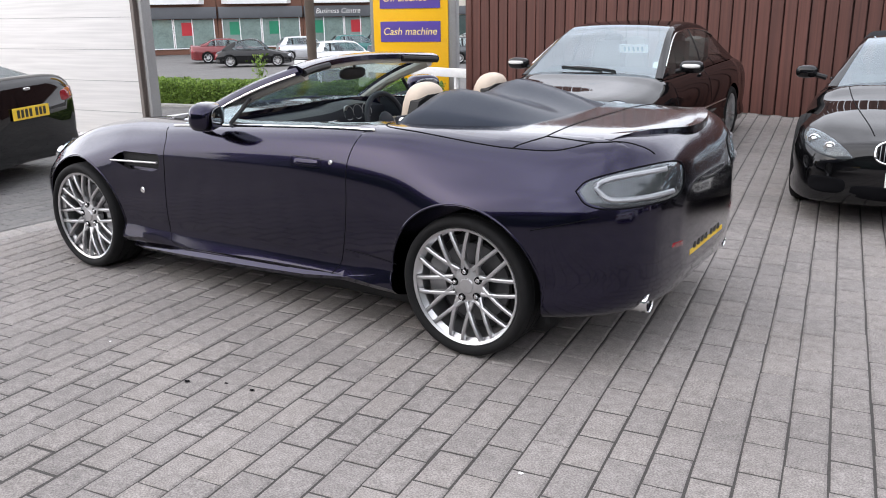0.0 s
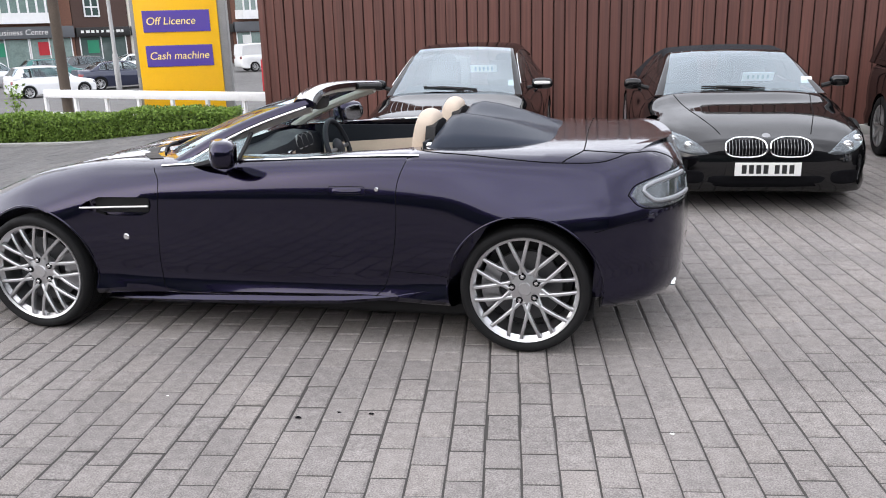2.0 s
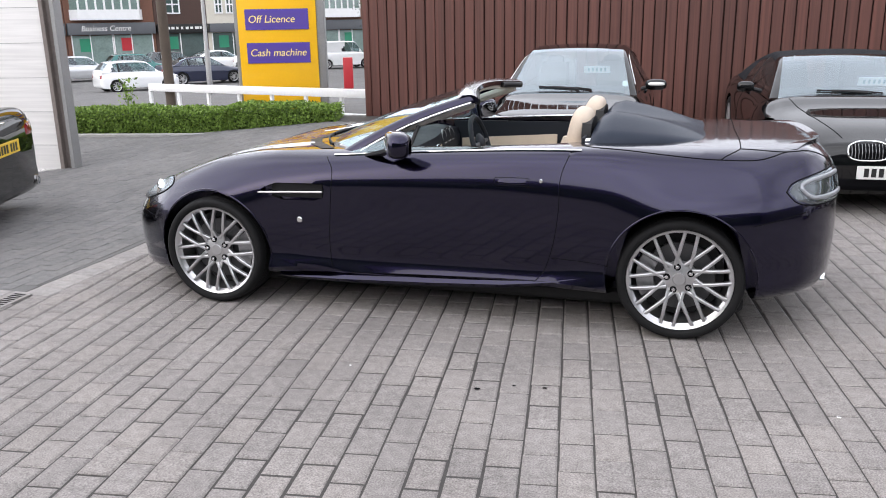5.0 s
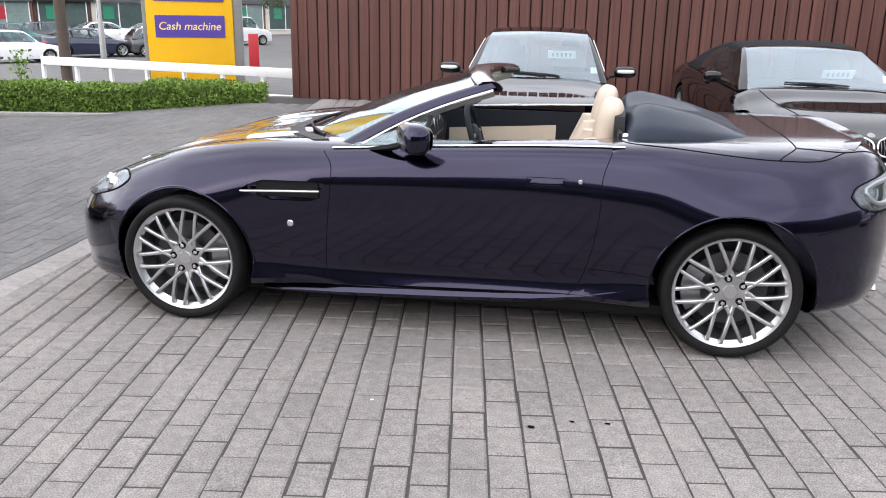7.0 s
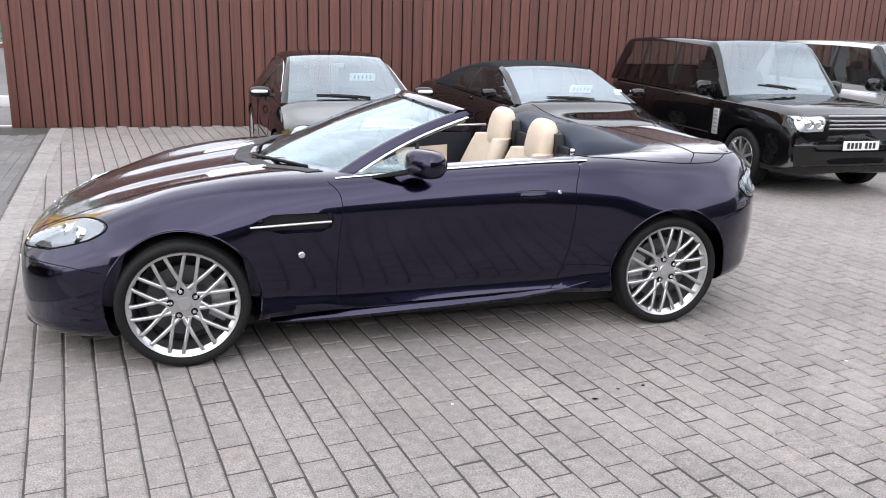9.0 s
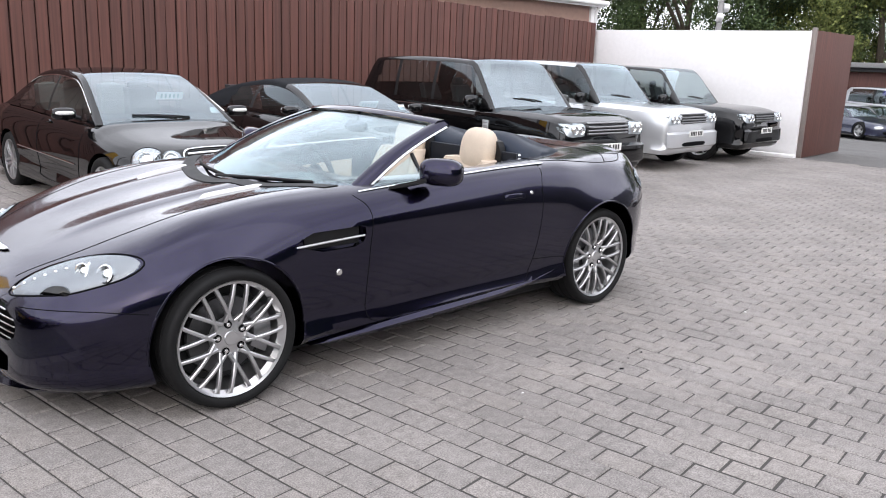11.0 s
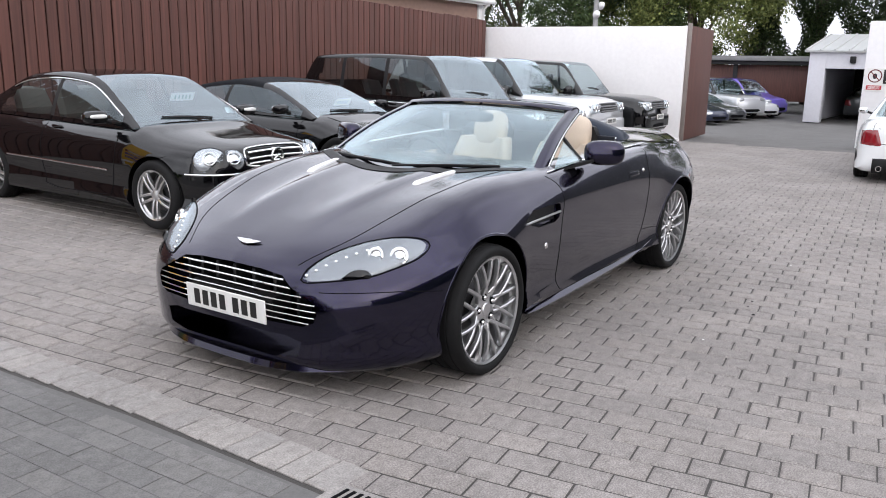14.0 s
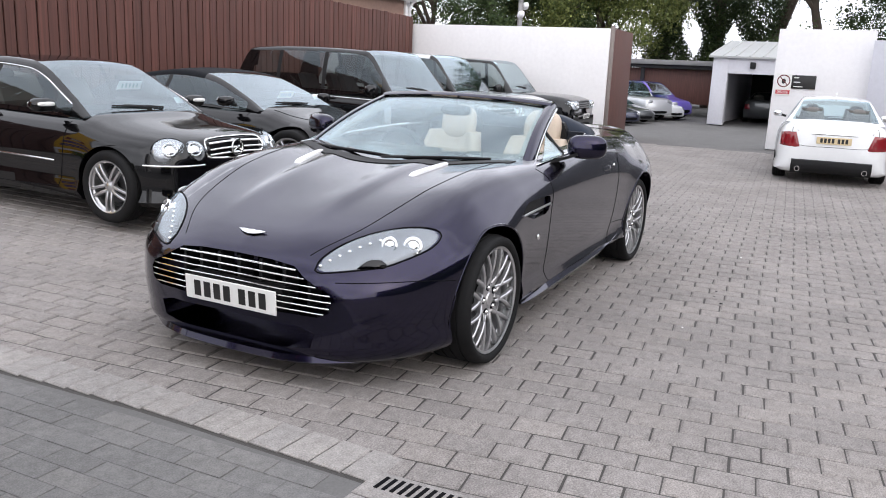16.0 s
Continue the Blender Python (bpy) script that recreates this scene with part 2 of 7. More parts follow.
def wheel(parent, x, y, z, r, rim_r, w, side, style="pairs", metal=None):
    """A wheel whose outer face looks to side (-1 or 1) along y: the rim, with tyre, disc and bolts under it."""
    metal = metal or ALLOY
    s = side
    pieces = [lathe("rim", [(rim_r - 0.012, 0.0), (rim_r, s * 0.006), (rim_r + 0.004, 0.0), (rim_r + 0.002, -s * 0.02), (rim_r - 0.02, -s * 0.035), (rim_r - 0.03, -s * (w - 0.03)), (rim_r - 0.005, -s * w)], 56)]

    def bar(a0, o0, r0, a1, o1, r1, wid0, wid1, d0, d1, depth=0.02):
        """One spoke from (r0, offset o0) to (r1, o1) about the direction a0."""
        ca, sa = math.cos(a0), math.sin(a0)
        rings = []
        for t in np.linspace(0, 1, 5):
            rr, oo, ww = r0 + (r1 - r0) * t, o0 + (o1 - o0) * t, wid0 + (wid1 - wid0) * t
            yy = d0 + (d1 - d0) * t + 0.012 * math.sin(math.pi * t)
            sec = [(-ww, yy - depth), (-ww * 0.9, yy - 0.004), (-ww * 0.45, yy), (ww * 0.45, yy), (ww * 0.9, yy - 0.004), (ww, yy - depth)]
            rings.append([(rr * ca - (oo + q) * sa, s * d, rr * sa + (oo + q) * ca) for q, d in sec])
        return loft("spoke", rings, sharp=30)

    spin = []
    if style == "pairs":
        spin += [29 + 36 * i for i in range(10)]
        spokes = [bar(0, o * 0.037, 0.066, 0, o * 0.031, rim_r - 0.006, 0.0098, 0.0088, -0.022, -0.004) for o in (-1, 1)]
        pieces.append(lathe("hub", [(0.0, -s * 0.018), (0.03, -s * 0.018), (0.034, -s * 0.024), (0.05, -s * 0.026), (0.082, -s * 0.034), (0.088, -s * 0.06), (0.0, -s * 0.06)], 40))
    elif style == "five":
        spokes = [bar(0, o * 0.022, 0.03, 0, o * 0.034, rim_r - 0.004, 0.016, 0.012, -0.012, -0.004, 0.03) for o in (-1, 1)]
        for i in range(5):
            spin.append(90 + 72 * i)
        pieces.append(lathe("hub", [(0.0, -s * 0.004), (0.03, -s * 0.006), (0.06, -s * 0.02), (0.07, -s * 0.05), (0.0, -s * 0.05)], 30))
    else:
        spokes = [bar(0, 0, 0.03, 0, 0, rim_r - 0.004, 0.022, 0.014, -0.02, -0.004, 0.03)]
        spin += [40 * i for i in range(9)]
        pieces.append(lathe("hub", [(0.0, -s * 0.008), (0.03, -s * 0.01), (0.06, -s * 0.02), (0.07, -s * 0.05), (0.0, -s * 0.05)], 30))
    rim = part("wheel", join("wheel", pieces), metal, parent, m=pose(x, y, z))
    rim.data.shade_smooth()
    rim.data.set_sharp_from_angle(angle=radians(35))
    tr = r - rim_r
    prof = [(rim_r - 0.004, -s * 0.004), (rim_r + 0.006, s * 0.006), (rim_r + 0.25 * tr, s * 0.016), (rim_r + 0.6 * tr, s * 0.018), (rim_r + 0.85 * tr, s * 0.008), (r - 0.006, -s * 0.006), (r, -s * 0.025)]
    for g in np.linspace(-0.035, -w + 0.035, 4):
        prof += [(r, s * g), (r - 0.007, s * (g - 0.002)), (r - 0.007, s * (g - 0.008)), (r, s * (g - 0.01))]
    prof += [(r, -s * (w - 0.02)), (r - 0.02, -s * w), (rim_r, -s * w)]
    part("tyre", lathe("tyre", prof, 64, sharp=50), RUBBER, rim, "black low-profile tyre")
    part("brake_disc", lathe("disc", [(0.06, -s * 0.085), (rim_r - 0.085, -s * 0.085), (rim_r - 0.08, -s * 0.1), (0.06, -s * 0.1)], 40), DISC, rim)
    part("backing_plate", lathe("plate", [(0.0, -s * 0.13), (rim_r - 0.04, -s * 0.13), (rim_r - 0.04, -s * 0.14), (0, -s * 0.14)], 32), DARKPL, rim)
    for a in spin:
        for sp in spokes:
            part("spoke", sp, metal, rim, m=pose(0, 0, 0, 0, a, 0))
    if style == "pairs":
        cal = []
        for t in np.linspace(-0.55, 0.55, 8):
            a = t + (0.0 if x < 0 else math.pi)
            cal.append([(q * math.cos(a), s * d, q * math.sin(a)) for q, d in ((rim_r - 0.13, -0.055), (rim_r - 0.045, -0.055), (rim_r - 0.045, -0.12), (rim_r - 0.13, -0.12))])
        part("caliper", loft("caliper", cal, sharp=50), STEEL, rim, "grey brake caliper")
        bolt = lathe("bolt", [(0.0, s * 0.004), (0.0065, s * 0.004), (0.009, 0), (0.011, -s * 0.004), (0.012, -s * 0.02)], 12)
        ring = lathe("bolt_seat", [(0.012, -s * 0.012), (0.0165, -s * 0.010), (0.018, -s * 0.03)], 14)
        for i in range(5):
            a = math.pi / 2 + i * 2 * math.pi / 5 + 0.2
            part("wheel_bolt", bolt, CHROME, rim, m=pose(0.062 * math.cos(a), -s * 0.018, 0.062 * math.sin(a)))
            part("bolt_seat", ring, SEAM, rim, m=pose(0.062 * math.cos(a), -s * 0.012, 0.062 * math.sin(a)))
    return rim


def arch_cutter(x, z, r, y0, y1):
    me = lathe("cutter", [(0, y0), (r, y0), (r, y1), (0, y1)], 64)
    me.transform(Matrix.Translation((x, 0, z)))
    me.materials.append(DARKPL)
    return me


def prism(name, outline, axis, a, b, mat=None):
    """A closed block: a flat outline swept along an axis from a to b."""
    def at(p, c):
        return (c, p[0], p[1]) if axis == "x" else (p[0], c, p[1]) if axis == "y" else (p[0], p[1], c)
    me = loft(name, [[at(p, a) for p in outline], [at(p, b) for p in outline]], sharp=30)
    if mat:
        me.materials.append(mat)
    return me


def tree_of(me):
    from mathutils.bvhtree import BVHTree
    bm = bmesh.new()
    bm.from_mesh(me)
    t = BVHTree.FromBMesh(bm)
    bm.free()
    return t


def draped(tree, p, way, lift=0.0):
    """The point of the surface that is met from p along way, lifted off it."""
    hit, nrm, _, _ = tree.ray_cast(Vector(p), Vector(way).normalized())
    if hit is None:
        hit, nrm, _, _ = tree.find_nearest(Vector(p))
    if nrm.dot(Vector(way)) > 0:
        nrm = -nrm
    return hit + nrm * lift


def seam(tree, points, way, r=0.0028, n=40, lift=0.0, start=2.0):
    """A thin bar laid on the surface along points, seen along way."""
    w = Vector(way).normalized()
    P = spline([tuple(p) for p in points], n)
    return tube("seam", [draped(tree, Vector(p) - w * start, w, lift) for p in P], r, 6)


def patch(tree, outline, way, lift=0.004, rings=7, n=48, thick=0.0):
    """A skin on the surface within a closed outline of 3D points, seen along way."""
    w = Vector(way).normalized()
    P = spline([tuple(p) for p in outline] + [tuple(outline[0])], n + 1)[:-1]
    c = P.mean(0)
    out = []
    for k in range(rings):
        f = 1 - k / rings
        lf = lift * (1 if k else 0.0)
        out.append([draped(tree, Vector(c + (p - c) * f) - w * 2, w, lf if k else -0.002) for p in P])
    top = draped(tree, Vector(c) - w * 2, w, lift)
    verts = [v for r in out for v in r] + [top]
    faces = []
    for i in range(rings - 1):
        for j in range(n):
            j2 = (j + 1) % n
            faces.append((i * n + j, i * n + j2, (i + 1) * n + j2, (i + 1) * n + j))
    for j in range(n):
        faces.append(((rings - 1) * n + j, (rings - 1) * n + (j + 1) % n, len(verts) - 1))
    return mesh_from("patch", verts, faces, sharp=60)


def pieces_of(me, planes, wanted):
    """Splits a mesh by planes (point, normal); returns (the faces for which wanted is true, the rest)."""
    outs = []
    for keep in (True, False):
        bm = bmesh.new()
        bm.from_mesh(me)
        for co, no in planes:
            bmesh.ops.bisect_plane(bm, geom=bm.verts[:] + bm.edges[:] + bm.faces[:], plane_co=co, plane_no=no)
        bm.faces.ensure_lookup_table()
        drop = [f for f in bm.faces if bool(wanted(f.calc_center_median())) != keep]
        bmesh.ops.delete(bm, geom=drop, context="FACES")
        o = bpy.data.meshes.new(me.name)
        bm.to_mesh(o)
        bm.free()
        for mt in me.materials:
            o.materials.append(mt)
        outs.append(o)
    return outs


def number_plate(parent, m, back=None, chars=(4, 3), w=0.52, h=0.111):
    """A plate facing local -y, with plain bars in place of its characters."""
    p = part("number_plate", box_mesh("plate", -w / 2, -0.004, -h / 2, w / 2, 0.004, h / 2, 0.003, 1), back or PLATEW, parent, "number plate with a row of plain black bars", m)
    step = 0.057
    x = -(sum(chars) * step + 0.03) / 2 + step / 2
    for k in chars:
        for i in range(k):
            part("bar", box_mesh("bar", -0.019, -0.0055, -0.036, 0.019, -0.0035, 0.036), INK, p, m=pose(x, 0, 0))
            x += step
        x += 0.03
    return p


# ---- the roadster ----
MIRRORG = plain("dark_mirror_glass", (0.30, 0.31, 0.33), 0.04, 1.0, 0, 0.02, 10)
# louvre metal: the sky's glare is put into a near-white base colour
GLAREALLOY = plain("sky_glare_metal", (0.80, 0.80, 0.81), 0.5, 0.25, 0.0, 0.05, 30)

# stations along the car: x, then the half section from the top's middle round to the bottom's middle
ROADSTER = [
    (-2.090, (0, 0.49), (0.12, 0.487), (0.225, 0.468), (0.275, 0.424), (0.282, 0.37), (0.272, 0.27), (0.23, 0.21), (0, 0.205)),
    (-2.055, (0, 0.553), (0.22, 0.545), (0.41, 0.515), (0.485, 0.455), (0.505, 0.39), (0.49, 0.25), (0.41, 0.155), (0, 0.145)),
    (-1.970, (0, 0.618), (0.285, 0.608), (0.53, 0.567), (0.628, 0.495), (0.658, 0.425), (0.645, 0.265), (0.56, 0.140), (0, 0.130)),
    (-1.825, (0, 0.682), (0.325, 0.677), (0.628, 0.642), (0.745, 0.548), (0.788, 0.47), (0.782, 0.29), (0.69, 0.138), (0, 0.128)),
    (-1.585, (0, 0.755), (0.356, 0.757), (0.702, 0.742), (0.850, 0.639), (0.902, 0.55), (0.898, 0.33), (0.80, 0.15), (0, 0.14)),
    (-1.300, (0, 0.820), (0.38, 0.822), (0.72, 0.832), (0.885, 0.703), (0.945, 0.60), (0.938, 0.36), (0.85, 0.16), (0, 0.15)),
    (-0.900, (0, 0.880), (0.4, 0.882), (0.73, 0.886), (0.884, 0.772), (0.919, 0.630), (0.904, 0.36), (0.84, 0.20), (0, 0.16)),
    (-0.500, (0, 0.920), (0.42, 0.918), (0.765, 0.899), (0.892, 0.797), (0.905, 0.635), (0.889, 0.34), (0.825, 0.215), (0, 0.16)),
    (0.000, (0, 0.92), (0.45, 0.925), (0.795, 0.919), (0.893, 0.804), (0.902, 0.635), (0.882, 0.34), (0.82, 0.22), (0, 0.16)),
    (0.500, (0, 0.95), (0.46, 0.95), (0.805, 0.938), (0.898, 0.808), (0.908, 0.635), (0.884, 0.345), (0.82, 0.225), (0, 0.16)),
    (0.900, (0, 0.962), (0.46, 0.962), (0.79, 0.947), (0.896, 0.805), (0.918, 0.63), (0.898, 0.37), (0.84, 0.215), (0, 0.16)),
    (1.300, (0, 0.965), (0.45, 0.962), (0.75, 0.93), (0.876, 0.79), (0.947, 0.635), (0.930, 0.38), (0.85, 0.21), (0, 0.17)),
    (1.629, (0, 0.968), (0.44, 0.965), (0.70, 0.930), (0.840, 0.795), (0.905, 0.65), (0.893, 0.4), (0.80, 0.225), (0, 0.19)),
    (1.834, (0, 0.970), (0.42, 0.966), (0.64, 0.930), (0.762, 0.79), (0.822, 0.67), (0.812, 0.42), (0.715, 0.24), (0, 0.21)),
    (1.937, (0, 0.950), (0.38, 0.944), (0.575, 0.900), (0.682, 0.775), (0.728, 0.66), (0.725, 0.44), (0.62, 0.255), (0, 0.23)),
    (2.021, (0, 0.875), (0.31, 0.866), (0.465, 0.822), (0.555, 0.735), (0.588, 0.64), (0.588, 0.465), (0.48, 0.29), (0, 0.27)),
    (2.064, (0, 0.745), (0.19, 0.740), (0.30, 0.715), (0.362, 0.665), (0.378, 0.605), (0.378, 0.50), (0.29, 0.38), (0, 0.36)),
]


def fx(x):
    """Draws a place on the nose forward, growing from the front axle."""
    return x if x > -1.3 else -1.3 + (x + 1.3) * 1.10


def ellipsoid(name, rx, ry, rz, n=20, k=12, p=2.0):
    """A rounded pod, squarer as p grows."""
    def sp(v):
        return math.copysign(abs(v) ** (2 / p), v)
    rings = []
    for a in np.linspace(-math.pi / 2 + .02, math.pi / 2 - .02, k):
        rings.append([(rx * sp(math.cos(a)) * sp(math.cos(t)), ry * sp(math.cos(a)) * sp(math.sin(t)), rz * sp(math.sin(a))) for t in np.linspace(0, 2 * math.pi, n, endpoint=False)])
    return loft(name, rings, sharp=60)


def slab(name, grid, thick):
    """A bent sheet of the given thickness over a grid of points (rows of equal length)."""
    n, k = len(grid), len(grid[0])
    G = [[Vector(p) for p in r] for r in grid]
    verts, back = [], []
    for i in range(n):
        for j in range(k):
            a = G[min(i + 1, n - 1)][j] - G[max(i - 1, 0)][j]
            b = G[i][min(j + 1, k - 1)] - G[i][max(j - 1, 0)]
            verts.append(G[i][j])
            back.append(G[i][j] - a.cross(b).normalized() * thick)
    m = n * k
    faces = []
    for i in range(n - 1):
        for j in range(k - 1):
            q = (i * k + j, i * k + j + 1, (i + 1) * k + j + 1, (i + 1) * k + j)
            faces += [q, tuple(m + v for v in reversed(q))]
    rim = [j for j in range(k)] + [i * k + k - 1 for i in range(1, n)] + [(n - 1) * k + j for j in range(k - 2, -1, -1)] + [i * k for i in range(n - 2, 0, -1)]
    for a, b in zip(rim, rim[1:] + rim[:1]):
        faces.append((a, m + a, m + b, b))
    return mesh_from(name, verts + back, faces, sharp=45)


def seat(parent, x, y, mat, label):
    """A bucket seat that looks to -x: cushion, backrest and headrest."""
    s = part("seat", loft("cushion", [[(x + u, y + p[0], p[1]) for p in spline([(-.23, .36), (-.25, .47), (-.20, .50 + 0.02 * k), (-.12, .475), (0, .465), (.12, .475), (.20, .50 + .02 * k), (.25, .47), (.23, .36)], 24)] for k, u in ((0, -.30), (.6, -.25), (1, -.1), (1, .1), (.8, .22))], sharp=60), mat, parent, label)
    rings = []
    for t, z in zip(np.linspace(0, 1, 9), np.linspace(.42, .93, 9)):
        w = .265 * (1 - .26 * t**2.4)
        lean = x + .17 + .22 * t
        rings.append([(lean + d, y + q, z) for q, d in spline([(-w, .0), (-w * .98, -.075), (-w * .75, -.085), (-w * .45, -.03), (0, -.018), (w * .45, -.03), (w * .75, -.085), (w * .98, -.075), (w, 0), (w * .6, .07), (-w * .6, .07)], 30)])
    part("backrest", loft("backrest", rings, sharp=60), mat, s)
    part("headrest", ellipsoid("headrest", .065, .135, .135, 24, 14, 2.8), mat, s, m=pose(x + .42, y, .985, 0, 12, 0))
    for k in (-1, 1):
        part("headrest_stem", tube("stem", [(x + .40, y + k * .06, .84), (x + .415, y + k * .06, .95)], .009), CHROME, s)
    for k in (-1, 1):
        part("stitching", tube("stitch", [(x + .235 + .2 * t - (.03 if t < .9 else .02), y + k * .115 * (1 - .25 * t * t), .52 + .38 * t) for t in np.linspace(0, 1, 10)], .004, 6), mat, s)
    return s


def roadster(m):
    car = thing("sports_roadster", "dark navy two-seat roadster with its roof down on grey block paving", "car", m)
    shell = body_shell("body", ROADSTER, 130, 72)
    # two soft ridges along the bonnet, drawing together towards the nose
    for v in shell.vertices:
        x, y, z = v.co
        if -1.95 < x < -.45 and z > .55 and abs(y) < .6:
            ramp = min(1, max(0, (x + 1.9) / .4)) * min(1, max(0, (-.45 - x) / .25))
            ramp = ramp * ramp * (3 - 2 * ramp)
            u = abs(y) - (.22 + .08 * (x + 1.9) / 1.3)
            v.co.z += ramp * .013 * math.exp(-(u / (.045 if u > 0 else .11)) ** 2)
    tree = tree_of(shell)
    rf, rr = .312, .313
    cockpit = [(-.43, .50), (-.38, .58), (-.25, .645), (0, .685), (.35, .695), (.62, .67), (.76, .60), (.81, .45)]
    outline = [(x, -y) for x, y in cockpit] + [(x, y) for x, y in reversed(cockpit)]
    grille = [(-.32, .545), (-.20, .557), (0, .561), (.20, .557), (.32, .545), (.40, .498), (.50, .452), (.52, .42), (.505, .37), (.45, .345), (-.45, .345), (-.505, .37), (-.52, .42), (-.50, .452), (-.40, .498)]
    intake = [(-.44, .275), (-.36, .295), (.36, .295), (.44, .275), (.42, .205), (.30, .185), (-.30, .185), (-.42, .205)]
    cutters = [arch_cutter(-1.3, .322, .356, -1.2, -.58), arch_cutter(-1.3, .322, .356, .58, 1.2), arch_cutter(1.3, .325, .362, -1.2, -.58), arch_cutter(1.3, .325, .362, .58, 1.2),
               prism("cutter", outline, "z", .30, 1.4, NAVYTRIM), prism("cutter", grille, "x", -2.6, -1.92, SEAM), prism("cutter", intake, "x", -2.6, -1.88, SEAM)]
    # the side vents behind the front wheels
    for s in (-1, 1):
        v = [(-.985, .690), (-.93, .722), (-.88, .738), (-.62, .742), (-.59, .735), (-.585, .700), (-.60, .664), (-.65, .646), (-.84, .646), (-.92, .668)]
        cutters.append(prism("cutter", v, "y", s * 1.1, s * .875, DARKPL))
    shell.materials.append(NAVY)
    whole = cut(shell, cutters)
    bonnet, rest = pieces_of(whole, [((-1.92, 0, 0), (1, 0, 0)), ((-.62, 0, 0), (1, 0, 0)), ((0, -.60, 0), (0, 1, 0)), ((0, .60, 0), (0, 1, 0))], lambda c: -1.92 < c.x < -.62 and abs(c.y) < .60 and c.z > .6)
    doors = []
    for s in (-1, 1):
        d, rest = pieces_of(rest, [((-.555, 0, .6), (1, 0, -.10)), ((.69, 0, .6), (1, 0, -.13)), ((0, 0, .245), (0, 0, 1)), ((0, s * .72, 0), (0, 1, 0))],
                            lambda c, s=s: -.555 + .10 * (c.z - .6) < c.x < .69 + .13 * (c.z - .6) and c.z > .245 and c.y * s > .72)
        doors.append((s, d))
    boot, rest = pieces_of(rest, [((1.36, 0, 0), (1, 0, 0)), ((1.9, 0, 0), (1, 0, 0)), ((0, -.60, 0), (0, 1, 0)), ((0, .60, 0), (0, 1, 0))], lambda c: 1.36 < c.x < 1.9 and abs(c.y) < .60 and c.z > .85)
    for me in (bonnet, boot, rest, *[d for _, d in doors]):
        me.shade_smooth()
        me.set_sharp_from_angle(angle=radians(38))
    part("body", rest, NAVY, car, "dark navy pearl bodywork")
    hood = part("bonnet", bonnet, NAVY, car)
    lid = part("boot_lid", boot, NAVY, car)
    side_lines = [
        [(-.60, .875), (-.545, .80), (-.56, .60), (-.575, .40), (-.565, .28), (-.50, .245)],
        [(.74, .94), (.70, .82), (.695, .66), (.67, .48), (.62, .32), (.55, .25)],
        [(-.50, .245), (0, .252), (.55, .25)],
        [(-2.03, .50), (-1.83, .505), (-1.65, .49)],
        [(1.62, .62), (1.76, .655), (1.86, .68)],
        [(.66, .40), (.85, .39), (.96, .375)],
    ]
    for s, d in doors:
        w = (0, -s, 0)
        door = part("door", d, NAVY, car)
        for i, ln in enumerate(side_lines):
            part("shut_line", seam(tree, [(x, 0, z) for x, z in ln], w, .0021, 40), SEAM, door if i < 3 else car)
        # handle: a flush flap with a round lock behind it
        flap = patch(tree, [(x, s * .9, z) for x, z in ((.375, .806), (.45, .808), (.53, .806), (.538, .792), (.53, .778), (.45, .776), (.375, .778), (.367, .792))], w, .0012, 4, 40)
        handle = part("door_handle", flap, NAVY, door)
        part("handle_gap", seam(tree, [(x, 0, z) for x, z in ((.362, .792), (.366, .810), (.40, .812), (.50, .812), (.538, .810), (.543, .792), (.538, .774), (.50, .772), (.40, .772), (.366, .774), (.362, .792))], w, .0014, 50), SEAM, handle)
        p = draped(tree, (.602, s * 2, .80), w)
        part("door_lock", lathe("lock", [(0, s * .007), (.008, s * .006), (.011, s * .002), (.012, -s * .01)], 20), CHROME, door, "small bright round lock", pose(*p))
        # bright waist strip
        strip = [(-.56, .888), (-.40, .902), (0, .922), (.40, .944), (.70, .958), (.79, .962)]
        part("waist_strip", tube("strip", [draped(tree, (x, s * .80, z + .5), (0, 0, -1), .004) for x, z in spline(strip, 30)], .0055, 8), CHROME, door, "polished metal waist strip")
        # mirror on its foot
        mir = part("door_mirror", ellipsoid("mirror", .064, .114, .070, 28, 16, 3.0), NAVY, door, "dark rounded door mirror", pose(-.145, s * .945, .972, 0, 4, -s * 28))
        part("mirror_glass", ellipsoid("mirror_glass", .004, .090, .051, 24, 12, 2.8), MIRRORG, mir, "mirror glass", pose(.0625, 0, 0))
        part("mirror_foot", loft("foot", [[(-.33 + a * .05, s * .815, .885 + b) for a, b in ((-1, 0), (1, 0), (1, .015), (-1, .015))], [(-.26 + a * .03, s * .87, .905 + b) for a, b in ((-1, 0), (1, 0), (1, .018), (-1, .018))], [(-.20 + a * .025, s * .92, .925 + b) for a, b in ((-1, 0), (1, 0), (1, .02), (-1, .02))]], sharp=30), DARKPL, mir, m=mir.matrix_basis.inverted())
        # vent strake and round badge
        vent = part("vent_strake", tube("strake", [draped(tree, (x, s * 2, z), w, .004) for x, z in spline([(-.985, .683), (-.80, .69), (-.60, .697)], 14)], [.004] + [.006] * 13, 8), ALLOY, car, "polished strake across a black side vent")
        part("vent_mesh", box_mesh("vent_mesh", -.92, s * .878 - .004, .655, -.61, s * .878 + .004, .735, .003, 1), DARKPL, vent)
        p = draped(tree, (-.745, s * 2, .535), w)
        part("side_badge", lathe("badge", [(0, s * .006), (.013, s * .005), (.0165, s * .001), (.017, -s * .01)], 24), CHROME, car, "small round bright badge", pose(*p))
        # sill blade
        rings = []
